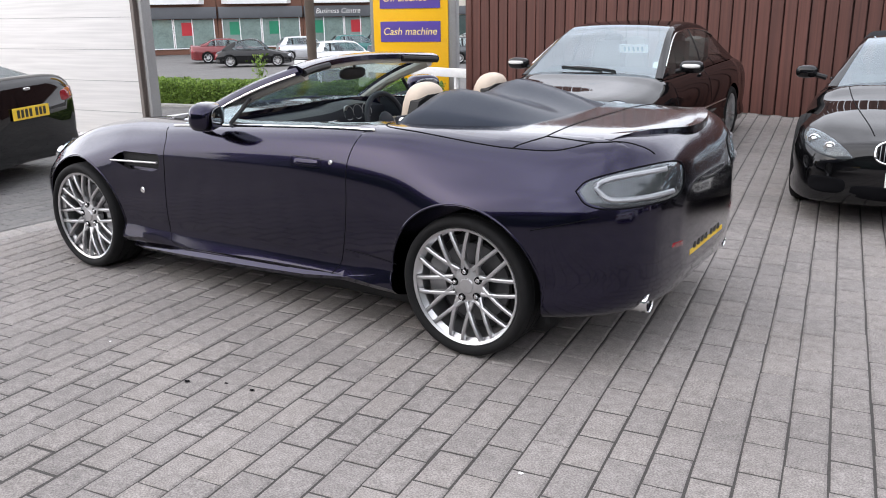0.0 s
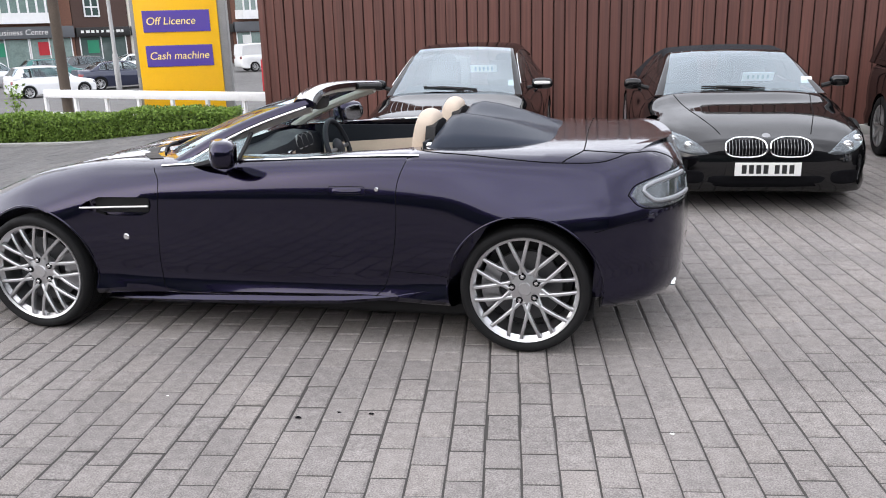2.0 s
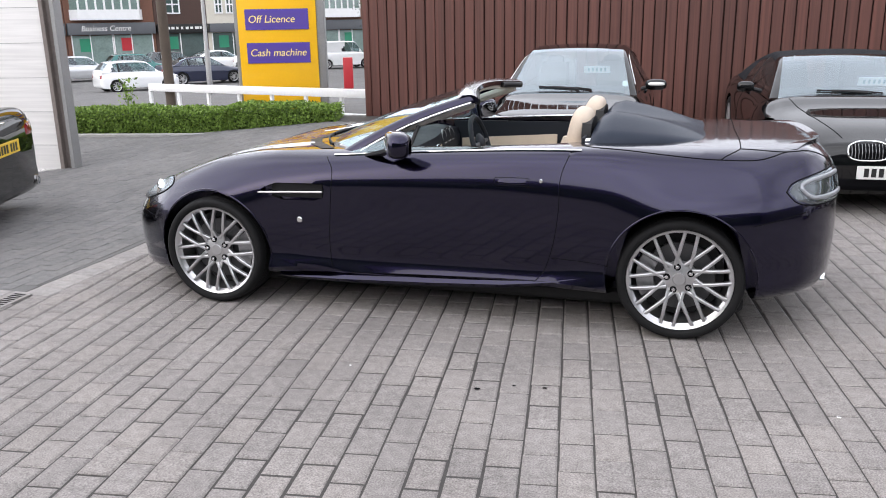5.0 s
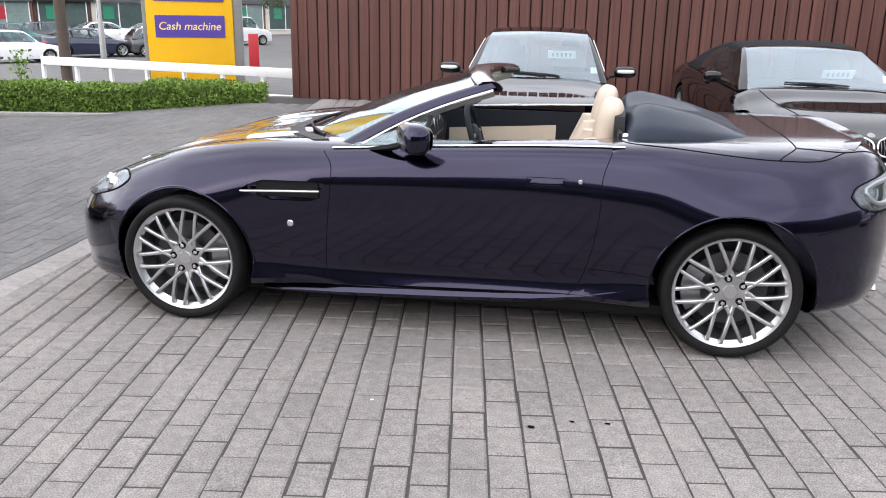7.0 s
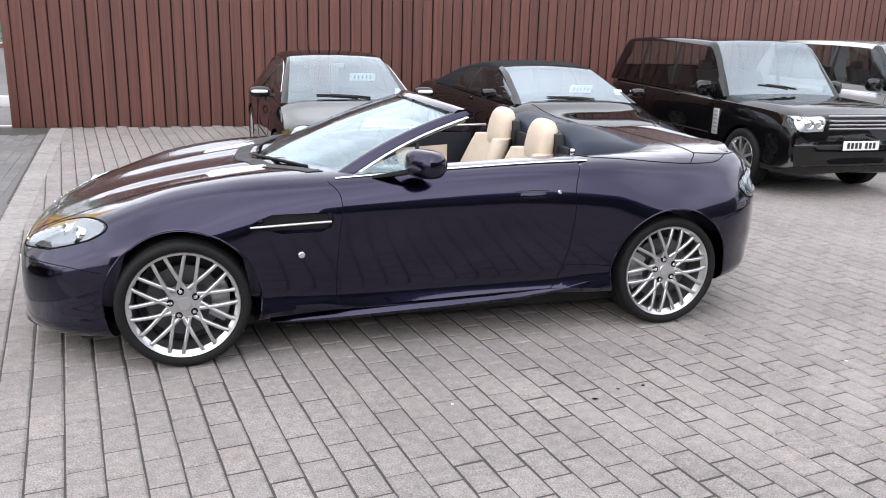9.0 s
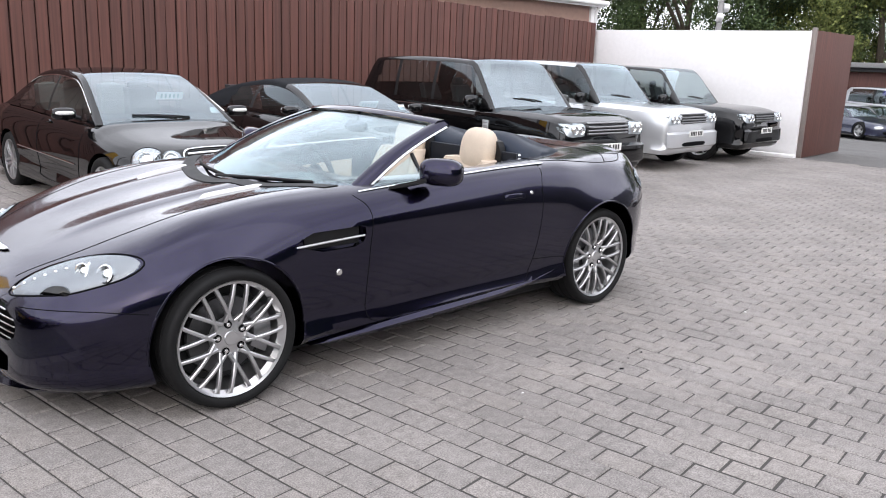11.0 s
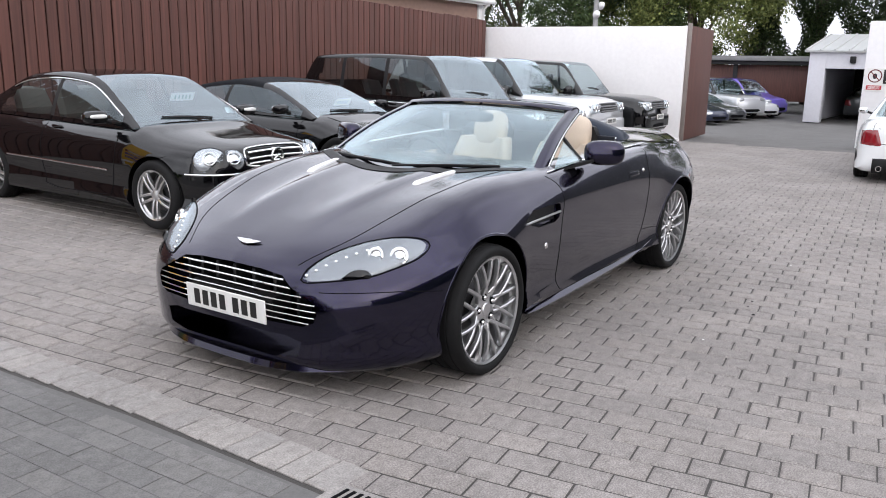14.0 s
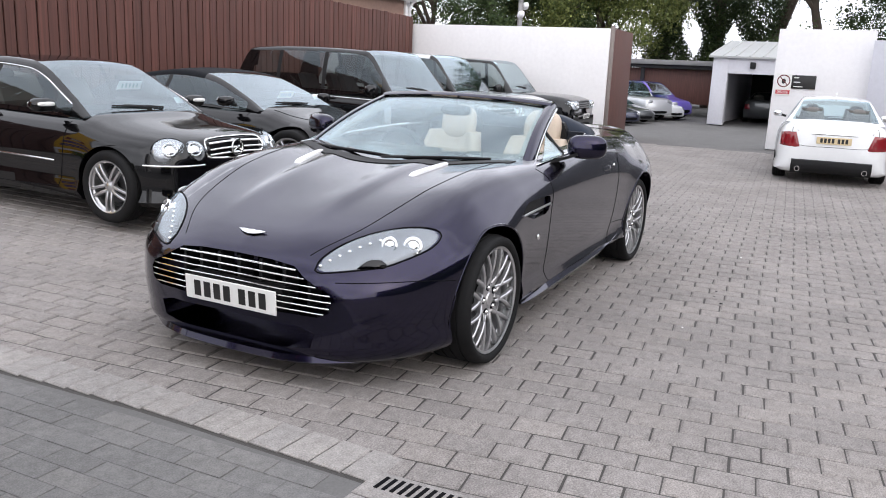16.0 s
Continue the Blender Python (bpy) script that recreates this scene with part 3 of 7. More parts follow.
        for x, z, h in ((-.90, .205, .005), (-.80, .208, .026), (-.5, .214, .038), (0, .230, .041), (.4, .250, .041), (.65, .276, .030), (.80, .303, .014), (.84, .312, .004)):
            p = draped(tree, (x, s * 2, z + .14), w)
            o = p.y - s * .012
            rings.append([(x, o - s * .06, z + h * 1.35), (x, o - s * .014, z + h * 1.15), (x, o + s * (.010 + h * .45), z - h * .25), (x, o + s * (.004 + h * .40), z - h * .70), (x, o - s * .06, z - h * .9)])
        part("sill", loft("sill", rings, sharp=35), NAVY, car)
        # arch lips
        for x, r, q in ((-1.3, .356, .322), (1.3, .362, .325)):
            pts = []
            for a in np.linspace(-.15, math.pi + .15, 40):
                px, pz = x + (r + .006) * math.cos(a), q + (r + .006) * math.sin(a)
                pts.append(draped(tree, (px, s * 2, pz), w, .0))
            part("arch_lip", tube("lip", pts, .0045, 8), NAVY, car)
        # headlamp
        wy = (.80, -s * .50, -.34)
        out = [(-1.965, s * .415, .535), (-1.923, s * .416, .577), (-1.838, s * .461, .628), (-1.745, s * .545, .670), (-1.665, s * .65, .695), (-1.605, s * .75, .695), (-1.595, s * .795, .668), (-1.66, s * .785, .622), (-1.763, s * .717, .578), (-1.837, s * .651, .552), (-1.92, s * .535, .536), (-1.963, s * .447, .526)]
        out = [(fx(x), y, z + .004) for x, y, z in out]
        lamp = part("headlamp", patch(tree, out, wy, .003, 8, 60), plain("lamp_bowl", (.235, .24, .255), .3, .6, 0, .1, 20) if s < 0 else bpy.data.materials["lamp_bowl"], car, "long teardrop headlamp under clear glass")
        for (x, y, z, r) in ((-1.705, .722, .634, .040), (-1.758, .640, .638, .034)):
            p = draped(tree, Vector((fx(x), s * y, z)) - Vector(wy).normalized() * 2, wy)
            q = Vector((-.82, -s * -.40, .38)).to_track_quat("Z", "Y").to_matrix().to_4x4()
            part("lamp_ring", lathe("ring", [(r * .72, .004), (r * .85, .014), (r, .012), (r * 1.02, -.02)], 30, "z"), CHROME, lamp, m=Matrix.Translation(p) @ q)
            part("projector", lathe("projector", [(0, .012), (r * .4, .009), (r * .68, .001), (r * .7, -.02)], 26, "z"), CHROME, lamp, m=Matrix.Translation(p) @ q)
        for i in range(8):
            f = i / 7
            p = draped(tree, Vector((fx(-1.945 + .22 * f), s * (.43 + .165 * f + .03 * f * f), .552 + .135 * f - .03 * f * f)) - Vector(wy).normalized() * 2, wy, .004)
            part("marker_lamp", ellipsoid("led", .009, .010, .008, 10, 6), CHROME, lamp, m=Matrix.Translation(p))
        part("washer_cap", patch(tree, [(fx(x), s * y, z) for x, y, z in ((-1.895, .565, .548), (-1.865, .59, .575), (-1.828, .627, .587), (-1.81, .66, .575), (-1.827, .667, .552))], wy, .020, 3, 20), BLACKP, lamp)
        part("lens", patch(tree, out, wy, .010, 8, 60), LENS, lamp, "clear lamp cover")
        part("lamp_gap", tube("gap", [draped(tree, Vector(p) - Vector(wy).normalized() * 2, wy, .001) for p in spline(out + out[:1], 70)], .0035, 6, True), SEAM, lamp)
        # tail lamp
        wt = (-.72, -s * .66, -.12)
        out = [(1.775, s * .82, .775), (1.808, s * .785, .812), (1.88, s * .72, .838), (1.955, s * .60, .855), (2.0, s * .46, .855), (2.02, s * .36, .84), (2.03, s * .33, .79), (2.03, s * .40, .715), (1.985, s * .64, .708), (1.89, s * .775, .708), (1.815, s * .82, .728)]
        tl = part("tail_lamp", patch(tree, out, wt, .003, 8, 60), plain("smoked_lamp", (.05, .052, .056), .25, .3, .6, .1, 20) if s < 0 else bpy.data.materials["smoked_lamp"], car, "clear and smoked tail lamp with a hooked light strip")
        hook = [(1.99, s * .48, .828), (1.95, s * .62, .828), (1.875, s * .73, .815), (1.84, s * .775, .79), (1.862, s * .775, .758), (1.90, s * .755, .740), (1.965, s * .66, .738), (2.02, s * .46, .738)]
        part("light_strip", tube("light_strip", [draped(tree, Vector(p) - Vector(wt).normalized() * 2, wt, .004) for p in spline(hook, 40)], .011, 8), plain("reflector_strip", (.34, .35, .37), .32, .7, 0, .25, 60) if s < 0 else bpy.data.materials["reflector_strip"], tl, "bright hooked reflector strip")
        part("lens", patch(tree, out, wt, .007, 8, 60), LENS, tl, "clear lamp cover")
        part("lamp_gap", tube("gap", [draped(tree, Vector(p) - Vector(wt).normalized() * 2, wt, .001) for p in spline(out + out[:1], 70)], .003, 6, True), SEAM, tl)
        part("reflector", patch(tree, [(3, s * y, z) for y, z in ((.36, .487), (.36, .513), (.41, .518), (.47, .520), (.47, .498), (.41, .490))], (-1, 0, 0), .002, 3, 24), REDLENS, car, "small red reflector")
        part("exhaust_pipe", lathe("pipe", [(.036, -.10), (.045, -.10), (.047, .06), (.043, .065), (.038, .06), (.036, -.08)], 28, "x"), CHROME, car, "bright round exhaust pipe", pose(1.94, s * .57, .285))
        # bonnet crease, edge and louvre
        top = (0, 0, -1)
        part("shut_line", seam(tree, [(-1.99, s * .36, 0), (-1.74, s * .50, 0), (-1.3, s * .585, 0), (-.9, s * .625, 0), (-.62, s * .66, 0)], top, .002), SEAM, hood)
        part("bonnet_louvre", patch(tree, [(-1.16, s * .345, .8), (-1.15, s * .385, .8), (-.90, s * .425, .8), (-.86, s * .425, .8), (-.87, s * .395, .8), (-1.12, s * .345, .8)], top, .010, 8, 40), GLAREALLOY, hood, "bonnet louvre with the sky's glare in its colour")
        # rear deck lines and fuel flap
        part("shut_line", seam(tree, [(.77, s * .66, 0), (.80, s * .73, 0), (.92, s * .765, 0), (1.25, s * .768, 0), (1.446, s * .764, 0), (1.643, s * .729, 0), (1.77, s * .637, 0)], top, .003), SEAM, lid)
        part("shut_line", seam(tree, [(1.46, s * .762, 0), (1.54, s * .665, 0), (1.556, s * .58, 0), (1.553, s * .22, 0), (1.55, 0, 0)], top, .003), SEAM, lid)
        part("shut_line", seam(tree, [(1.556, s * .639, 0), (1.77, s * .637, 0), (1.97, s * .516, 0)], top, .003), SEAM, lid)
        part("roof_latch", ellipsoid("latch", .03, .022, .014, 16, 8), CHROME, car, "small chrome cap", pose(.80, s * .60, .968))
    # spoiler lip
    rings = []
    for y in np.linspace(-.60, .60, 25):
        p = draped(tree, (1.962 - .17 * (y / .6) ** 2, y, 3), (0, 0, -1))
        h = .014 * (1 - (y / .61) ** 4)
        rings.append([(p.x - .10, p.y, p.z - .004), (p.x - .02, p.y, p.z + h * .7), (p.x + .025, p.y, p.z + h), (p.x + .03, p.y, p.z - .02), (p.x - .08, p.y, p.z - .03)])
    part("spoiler_lip", loft("lip", rings, sharp=35), NAVY, lid)
    # badge, grille bars, plates, splitter
    p = draped(tree, (-1.945, 0, 3), (0, 0, -1), .004)
    wing = [(-.078, -.010), (-.05, -.014), (-.018, -.012), (0, -.016), (.018, -.012), (.05, -.014), (.078, -.010), (.045, .008), (.014, .016), (-.014, .016), (-.045, .008)]
    part("bonnet_badge", prism("badge", wing, "z", 0, .005), CHROME, hood, "plain bright winged bonnet badge", Matrix.Translation(p) @ pose(0, 0, 0, -26, 0, 90))
    for i, (z, hw) in enumerate(((.532, .33), (.502, .38), (.473, .44), (.443, .505), (.415, .512), (.387, .505), (.360, .48))):
        pts = [draped(tree, (-4, y, z + .006 * (1 - (y / hw) ** 2)), (1, 0, 0), -.004) for y in np.linspace(-hw, hw, 25)]
        part("grille_bar", tube("grille_bar", pts, .0038, 8), CHROME, car, "thin bright grille bar")
    for y in (-.36, -.24, -.12, 0, .12, .24, .36):
        part("grille_strut", box_mesh("strut", -2.035 + .10 * (y / .60) ** 2, y - .009, .36, -1.94 + .10 * (y / .60) ** 2, y + .009, .545, .003, 1), DARKPL, car)
    part("grille_mesh", box_mesh("mesh", -1.86, -.50, .18, -1.85, .50, .56), SEAM, car)
    part("plate_plinth", loft("plinth", [[(-2.077 + .03 * (y / .27) ** 2 + a, y, z) for a, z in ((0, .325), (-.012, .33), (-.012, .435), (0, .44), (.06, .44), (.06, .325))] for y in np.linspace(-.265, .265, 9)], sharp=30), DARKPL, car)
    number_plate(car, pose(-2.094, 0, .378, 4, 0, -90))
    number_plate(car, pose(2.058, 0, .47, -4, 0, 90), PLATEY)
    lip = curve([0, .23, .41, .56, .69, .76], [-2.09, -2.085, -2.05, -1.965, -1.825, -1.70])
    rings = [[(lip(abs(y)) + a, y, z + .02 * (y / .74) ** 2) for a, z in ((-.006, .120), (-.022, .132), (-.012, .158), (.10, .172), (.10, .115))] for y in np.linspace(-.74, .74, 29)]
    part("splitter", loft("splitter", rings, sharp=35), NAVY, car)
    part("underbody", box_mesh("underbody", -1.80, -.72, .115, 1.62, .72, .20, .02, 1), DARKPL, car)
    part("diffuser", loft("diffuser", [[(1.75, y, .235), (2.02 - .25 * (y / .6) ** 2, y, .30), (2.03 - .25 * (y / .6) ** 2, y, .33), (1.75, y, .33)] for y in np.linspace(-.55, .55, 9)], sharp=30), DARKPL, car)
    # windscreen, its surround and wipers
    def screen(u, v):
        """u across from -1 to 1, v up from 0 to 1."""
        b = Vector((-.90 + .36 * u * u, .735 * u, .865 + .02 * u * u))
        t = Vector((.045 + .10 * u * u, .60 * u, 1.215 - .03 * u * u))
        p = b.lerp(t, v)
        return p + Vector((-.02, 0, .022)) * math.sin(math.pi * v)
    part("windscreen", slab("windscreen", [[screen(u, v) for u in np.linspace(-.97, .97, 24)] for v in np.linspace(.02, .96, 12)], .004), PANE, car, "raked clear windscreen")
    edge = [screen(-1.01, v) for v in np.linspace(-.03, .98, 14)] + [screen(u, 1.0) for u in np.linspace(-.94, .94, 24)] + [screen(1.01, v) for v in np.linspace(.98, -.03, 14)]
    def bow(a, b, n, wid, name):
        rings = []
        for v in np.linspace(a, b, n):
            c = screen(name, v)
            o = -1 if name < 0 else 1
            w2 = wid * (1.35 - .35 * v)
            rings.append([c + Vector(d) for d in ((-.022, -o * .022, .004), (-.006, -o * .002, .012), (.022, o * .016, .006), (.040, o * .022, -.010), (.046, o * .010, -.026), (.0, -o * .022, -.022))])
        return loft("pillar", rings, sharp=40)
    for s in (-1, 1):
        part("windscreen_pillar", bow(-.02, 1.0, 16, .05, s * 1.0), NAVY, car)
        part("pillar_strip", tube("pillar_strip", [screen(s * 1.0, v) + Vector((.05, s * .022, -.018)) for v in np.linspace(0.01, .97, 16)], .0075, 8), CHROME, car, "polished strip along the windscreen pillar")
        # front quarter pane in its black frame
        a, b, c2 = Vector((-.47, s * .80, .902)), Vector((-.135, s * .80, .92)), Vector((-.115, s * .672, 1.025))
        q = part("quarter_pane", slab("quarter_pane", [[a.lerp(b, t) for t in np.linspace(0, 1, 5)], [a.lerp(c2, .5).lerp(b.lerp(c2, .5), t) for t in np.linspace(0, 1, 5)], [a.lerp(c2, .97).lerp(b.lerp(c2, .97), t) for t in np.linspace(0, 1, 5)]], .004), PANE, car, "small three-cornered window")
        part("pane_frame", tube("pane_frame", [b, b.lerp(c2, .5), c2 + Vector((0, 0, .01))], .011, 8), DARKPL, q)
        part("pillar_lining", tube("lining", [screen(s * .97, v) + Vector((.045, -s * .03, -.03)) for v in np.linspace(.12, .98, 14)], .027, 8), LINING, car, "pale grey pillar lining")
        part("header_seal", tube("seal", [screen(s * t, 1.0) + Vector((.055, 0, -.02)) for t in np.linspace(.55, 1.0, 6)], .018, 8), DARKPL, car)
    part("header_lining", tube("lining", [screen(u, 1.0) + Vector((.03, 0, -.028)) for u in np.linspace(-.93, .93, 24)], .018, 8), LINING, car, "pale grey lining under the windscreen header")
    rings = [[screen(u, 1.0) + Vector(d) for d in ((-.05, 0, -.002), (-.03, 0, .014), (.02, 0, .018), (.055, 0, .004), (.06, 0, -.022), (.0, 0, -.025))] for u in np.linspace(-1.02, 1.02, 30)]
    part("windscreen_header", loft("header", rings, sharp=40), NAVY, car)
    cowl = [[draped(tree, (x + .35 * (y / .74) ** 2, y, 3), (0, 0, -1), .004) for y in np.linspace(-.70, .70, 24)] for x in (-1.0, -.96, -.92)]
    part("cowl", slab("cowl", cowl, .01), DARKPL, car)
    for y0, y1, vv in ((.55, -.06, .10), (-.02, -.58, .10)):
        arm = [screen(u, .02 + .035 * math.sin(math.pi * k / 9 * .8)) + Vector((-.02, 0, .02)) for k, u in enumerate(np.linspace(y0 / .735, y1 / .735, 10))]
        wp = part("wiper", tube("wiper", arm, [.008] * 3 + [.006] * 7, 6), DARKPL, car)
        part("wiper_blade", tube("blade", [p + Vector((.0, 0, -.008)) for p in arm[2:]], .006, 6), SEAM, wp)
    # inside
    part("cabin_floor", box_mesh("floor", -.42, -.66, .302, .78, .66, .315), NAVYTRIM, car)
    dash = []
    for y in np.linspace(-.66, .66, 23):
        binn = .035 * math.exp(-((y - .36) / .16) ** 2)
        dash.append([(-.62, y, .84), (-.50, y, .875 + binn * .4), (-.34, y, .885 + binn), (-.255, y, .865 + binn), (-.235, y, .82), (-.25, y, .70), (-.30, y, .56), (-.60, y, .50)])
    part("dashboard", loft("dashboard", dash, sharp=50), NAVYTRIM, car, "dark leather dashboard")
    for k in (-1, 1):
        part("dash_vent", box_mesh("dash_vent", -.245, k * .10 - .05, .775, -.222, k * .10 + .05, .825, .006), CHROME, car, "bright-framed air vent")
    for y in (.27, .36, .45):
        part("dial", lathe("dial", [(0, .006), (.038, .006), (.046, .010), (.048, 0)], 24, "x"), STEEL, car, "round instrument dial", pose(-.252, y, .85, 0, -12, 0))
    part("console", box_mesh("console", -.30, -.11, .30, .55, .11, .60, .04), NAVYTRIM, car)
    part("console_top", box_mesh("console_top", -.25, -.075, .595, .30, .075, .612, .006), STEEL, car)
    ring = [(-.02 + .17 * .30 * math.cos(a) * -1, .36 + .18 * math.sin(a), .80 + .17 * math.cos(a)) for a in np.linspace(0, 2 * math.pi, 36, endpoint=False)]
    wheel_ = part("steering_wheel", tube("rim", ring, .017, 10, True), NAVYTRIM, car, "dark leather steering wheel")
    part("steering_boss", ellipsoid("boss", .03, .065, .065, 20, 10), NAVYTRIM, wheel_, m=pose(-.02, .36, .80, 0, -17, 0))
    for a in (math.pi / 2, -math.pi / 2, math.pi):
        part("steering_spoke", tube("spoke", [(-.02, .36, .80), (-.02 - .051 * math.cos(a), .36 + .175 * math.sin(a), .80 + .165 * math.cos(a))], .013, 8), STEEL, wheel_)
    part("rear_view_mirror", ellipsoid("mirror", .02, .11, .035, 20, 10, 3), DARKPL, car, m=pose(.02, 0, 1.12, 0, 10, 0))
    part("mirror_stem", tube("stem", [(.04, 0, 1.20), (.03, 0, 1.13)], .008), DARKPL, car)
    for s in (-1, 1):
        card = part("door_card", slab("door_card", [[(x, s * (.655 - .06 * max(0, -x - .1)), z) for x in np.linspace(-.38, .62, 8)] for z in (.32, .6, .86, .915)], .012 * s), NAVYTRIM, car, "navy door lining with a cream panel")
        part("card_panel", slab("card_panel", [[(x, s * .638, z + .06 * (x + .1)) for x in np.linspace(-.22, .45, 8)] for z in (.60, .70, .80)], .008 * s), CREAM, card, "cream leather door panel")
        part("armrest", box_mesh("armrest", -.15, s * .60 - .03, .66, .40, s * .60 + .03, .70, .012), NAVYTRIM, card)
        seat(car, .305, s * .33, CREAM, "cream leather sports seat")
    # humped cover behind the seats
    rings = []
    for x, h in ((.80, .0), (.815, .075), (.855, .122), (.92, .136), (1.02, .120), (1.17, .085), (1.30, .042), (1.40, .004)):
        f = (x - .80) / .60
        w = .66 - .26 * max(0, f - .15) ** 1.4
        row = []
        for y in np.linspace(-1, 1, 33):
            bump = max(0, 1 - abs(y) ** 5) ** .5
            saddle = .62 + .38 * math.exp(-((abs(y) - .50) / .30) ** 2)
            row.append((x + .05 * y * y * (1 - f) * 0, y * w, .955 + h * bump * saddle + .004 * bump))
        row += [(x, w, .90), (x, -w, .90)]
        rings.append(row)
    part("tonneau_cover", loft("tonneau", rings, sharp=45), plain("cover_blue", (.012, .018, .032), .55, 0, .22, .1, 60, .02, 400, .15), car, "dark blue humped cover behind the seats")
    for s in (-1, 1):
        part("roll_hoop", loft("hoop", [[(.75 + a, s * .33 + w, z) for a, z in ((0, .80), (.05, .80), (.05, h), (0, h))] for w, h in ((-.17, .98), (-.14, 1.04), (-.06, 1.065), (.06, 1.065), (.14, 1.04), (.17, .98))], sharp=30), DARKPL, car)
    part("rear_bulkhead", box_mesh("bulkhead", .765, -.62, .31, .785, .62, .985, .004, 1), NAVYTRIM, car)
    for x, r in ((-1.3, rf), (1.3, rr)):
        for s in (-1, 1):
            wheel(car, x, s * (.918 if x < 0 else .888), r + .010, r, .258, .23, s)
    return car, tree


hero, hero_tree = roadster(pose(0, 0, -.010))

# ---- other cars ----
def ground_height(x, y):
    """The street beyond the hedge and the back yard lie lower than the forecourt."""
    s = -.6 * x + .8 * y
    return -.047 * min(max(s - 9.8, 0), 28) if x < 8 else -.572 * min(max((x - 13.6) / 12, 0), 1)


GREYP = plain("grey_paint", (0.06, 0.065, 0.07), 0.3, 0.5, 1.0, 0.05, 200)
PURPLEP = plain("violet_paint", (0.16, 0.11, 0.55), 0.35, 0.2, 1.0, 0.05, 200)
GREENP = plain("teal_paint", (0.02, 0.14, 0.13), 0.3, 0.4, 1.0, 0.05, 200)
REDP = plain("dark_red_paint", (0.16, 0.012, 0.015), 0.3, 0.3, 1.0, 0.05, 200)
BLUEP = plain("dark_blue_paint", (0.015, 0.02, 0.05), 0.3, 0.3, 1.0, 0.05, 200)
BOWL = plain("bright_lamp_bowl", (0.55, 0.57, 0.60), 0.3, 0.6, 0, 0.1, 20)
CLEARBOWL = plain("clear_lamp_bowl", (0.46, 0.47, 0.49), 0.25, 0.7, 0, 0.1, 20)
CARIN = plain("dark_cloth", (0.02, 0.02, 0.022), 0.8, 0, 0, 0.2, 20)
GREYIN = plain("grey_leather", (0.16, 0.15, 0.14), 0.6, 0, 0, 0.15, 20)


def body_rows(S):
    """Stations of a closed car body from its main measures."""
    xf, xr, W, zb = S["xf"], S["xr"], S["W"], S["zb"]
    zn, zh, zd, zt, ax = S["zn"], S["zh"], S["zd"], S["zt"], S["ax"]
    x0, x3, sq = S["x0"], S["x3"], S.get("sq", 0.0)

    def row(x, w, top, bot, drop=.04, fl=.55):
        zm = bot + (top - bot) * fl
        return (x, (0, top), (w * .5, top - drop * .12), (w * (.80 + .1 * sq), top - drop * (1 - .4 * sq)), (w * (.955 + .02 * sq), top - drop - (top - bot) * (.13 - .05 * sq)), (w, zm), (w * .985, bot + (top - bot) * .25), (w * .94, bot), (0, bot))

    return [row(xf, W * (.60 + .28 * sq), zn - .07, zb + .09), row(xf + .035, W * (.72 + .2 * sq), zn - .015, zb + .03), row(xf + .12, W * (.82 + .13 * sq), zn + .012, zb), row(xf + .3, W * (.92 + .05 * sq), zn + (zh - zn) * (.25 + .3 * sq), zb), row(xf + .55, W * .98, zn + (zh - zn) * (.45 + .35 * sq), zb),
            row(ax[0] + .15, W, zn + (zh - zn) * (.72 + .2 * sq), zb), row(x0, W, zh, zb), row(x0 + .5, W * .995, zh + .01, zb), row((x0 + x3) / 2, W, (zh + zd) / 2, zb), row(x3 - .1, W, zd, zb), row(ax[1] + .3, W * .99, zd - .005, zb), row(xr - .3, W * (.95 + .04 * sq), (zd * .5 + zt * .5), zb + .01),
            row(xr - .1, W * (.88 + .09 * sq), zt, zb + .03), row(xr - .03, W * (.80 + .15 * sq), zt - .03, zb + .07), row(xr, W * (.70 + .22 * sq), zt - .11, zb + .14)]


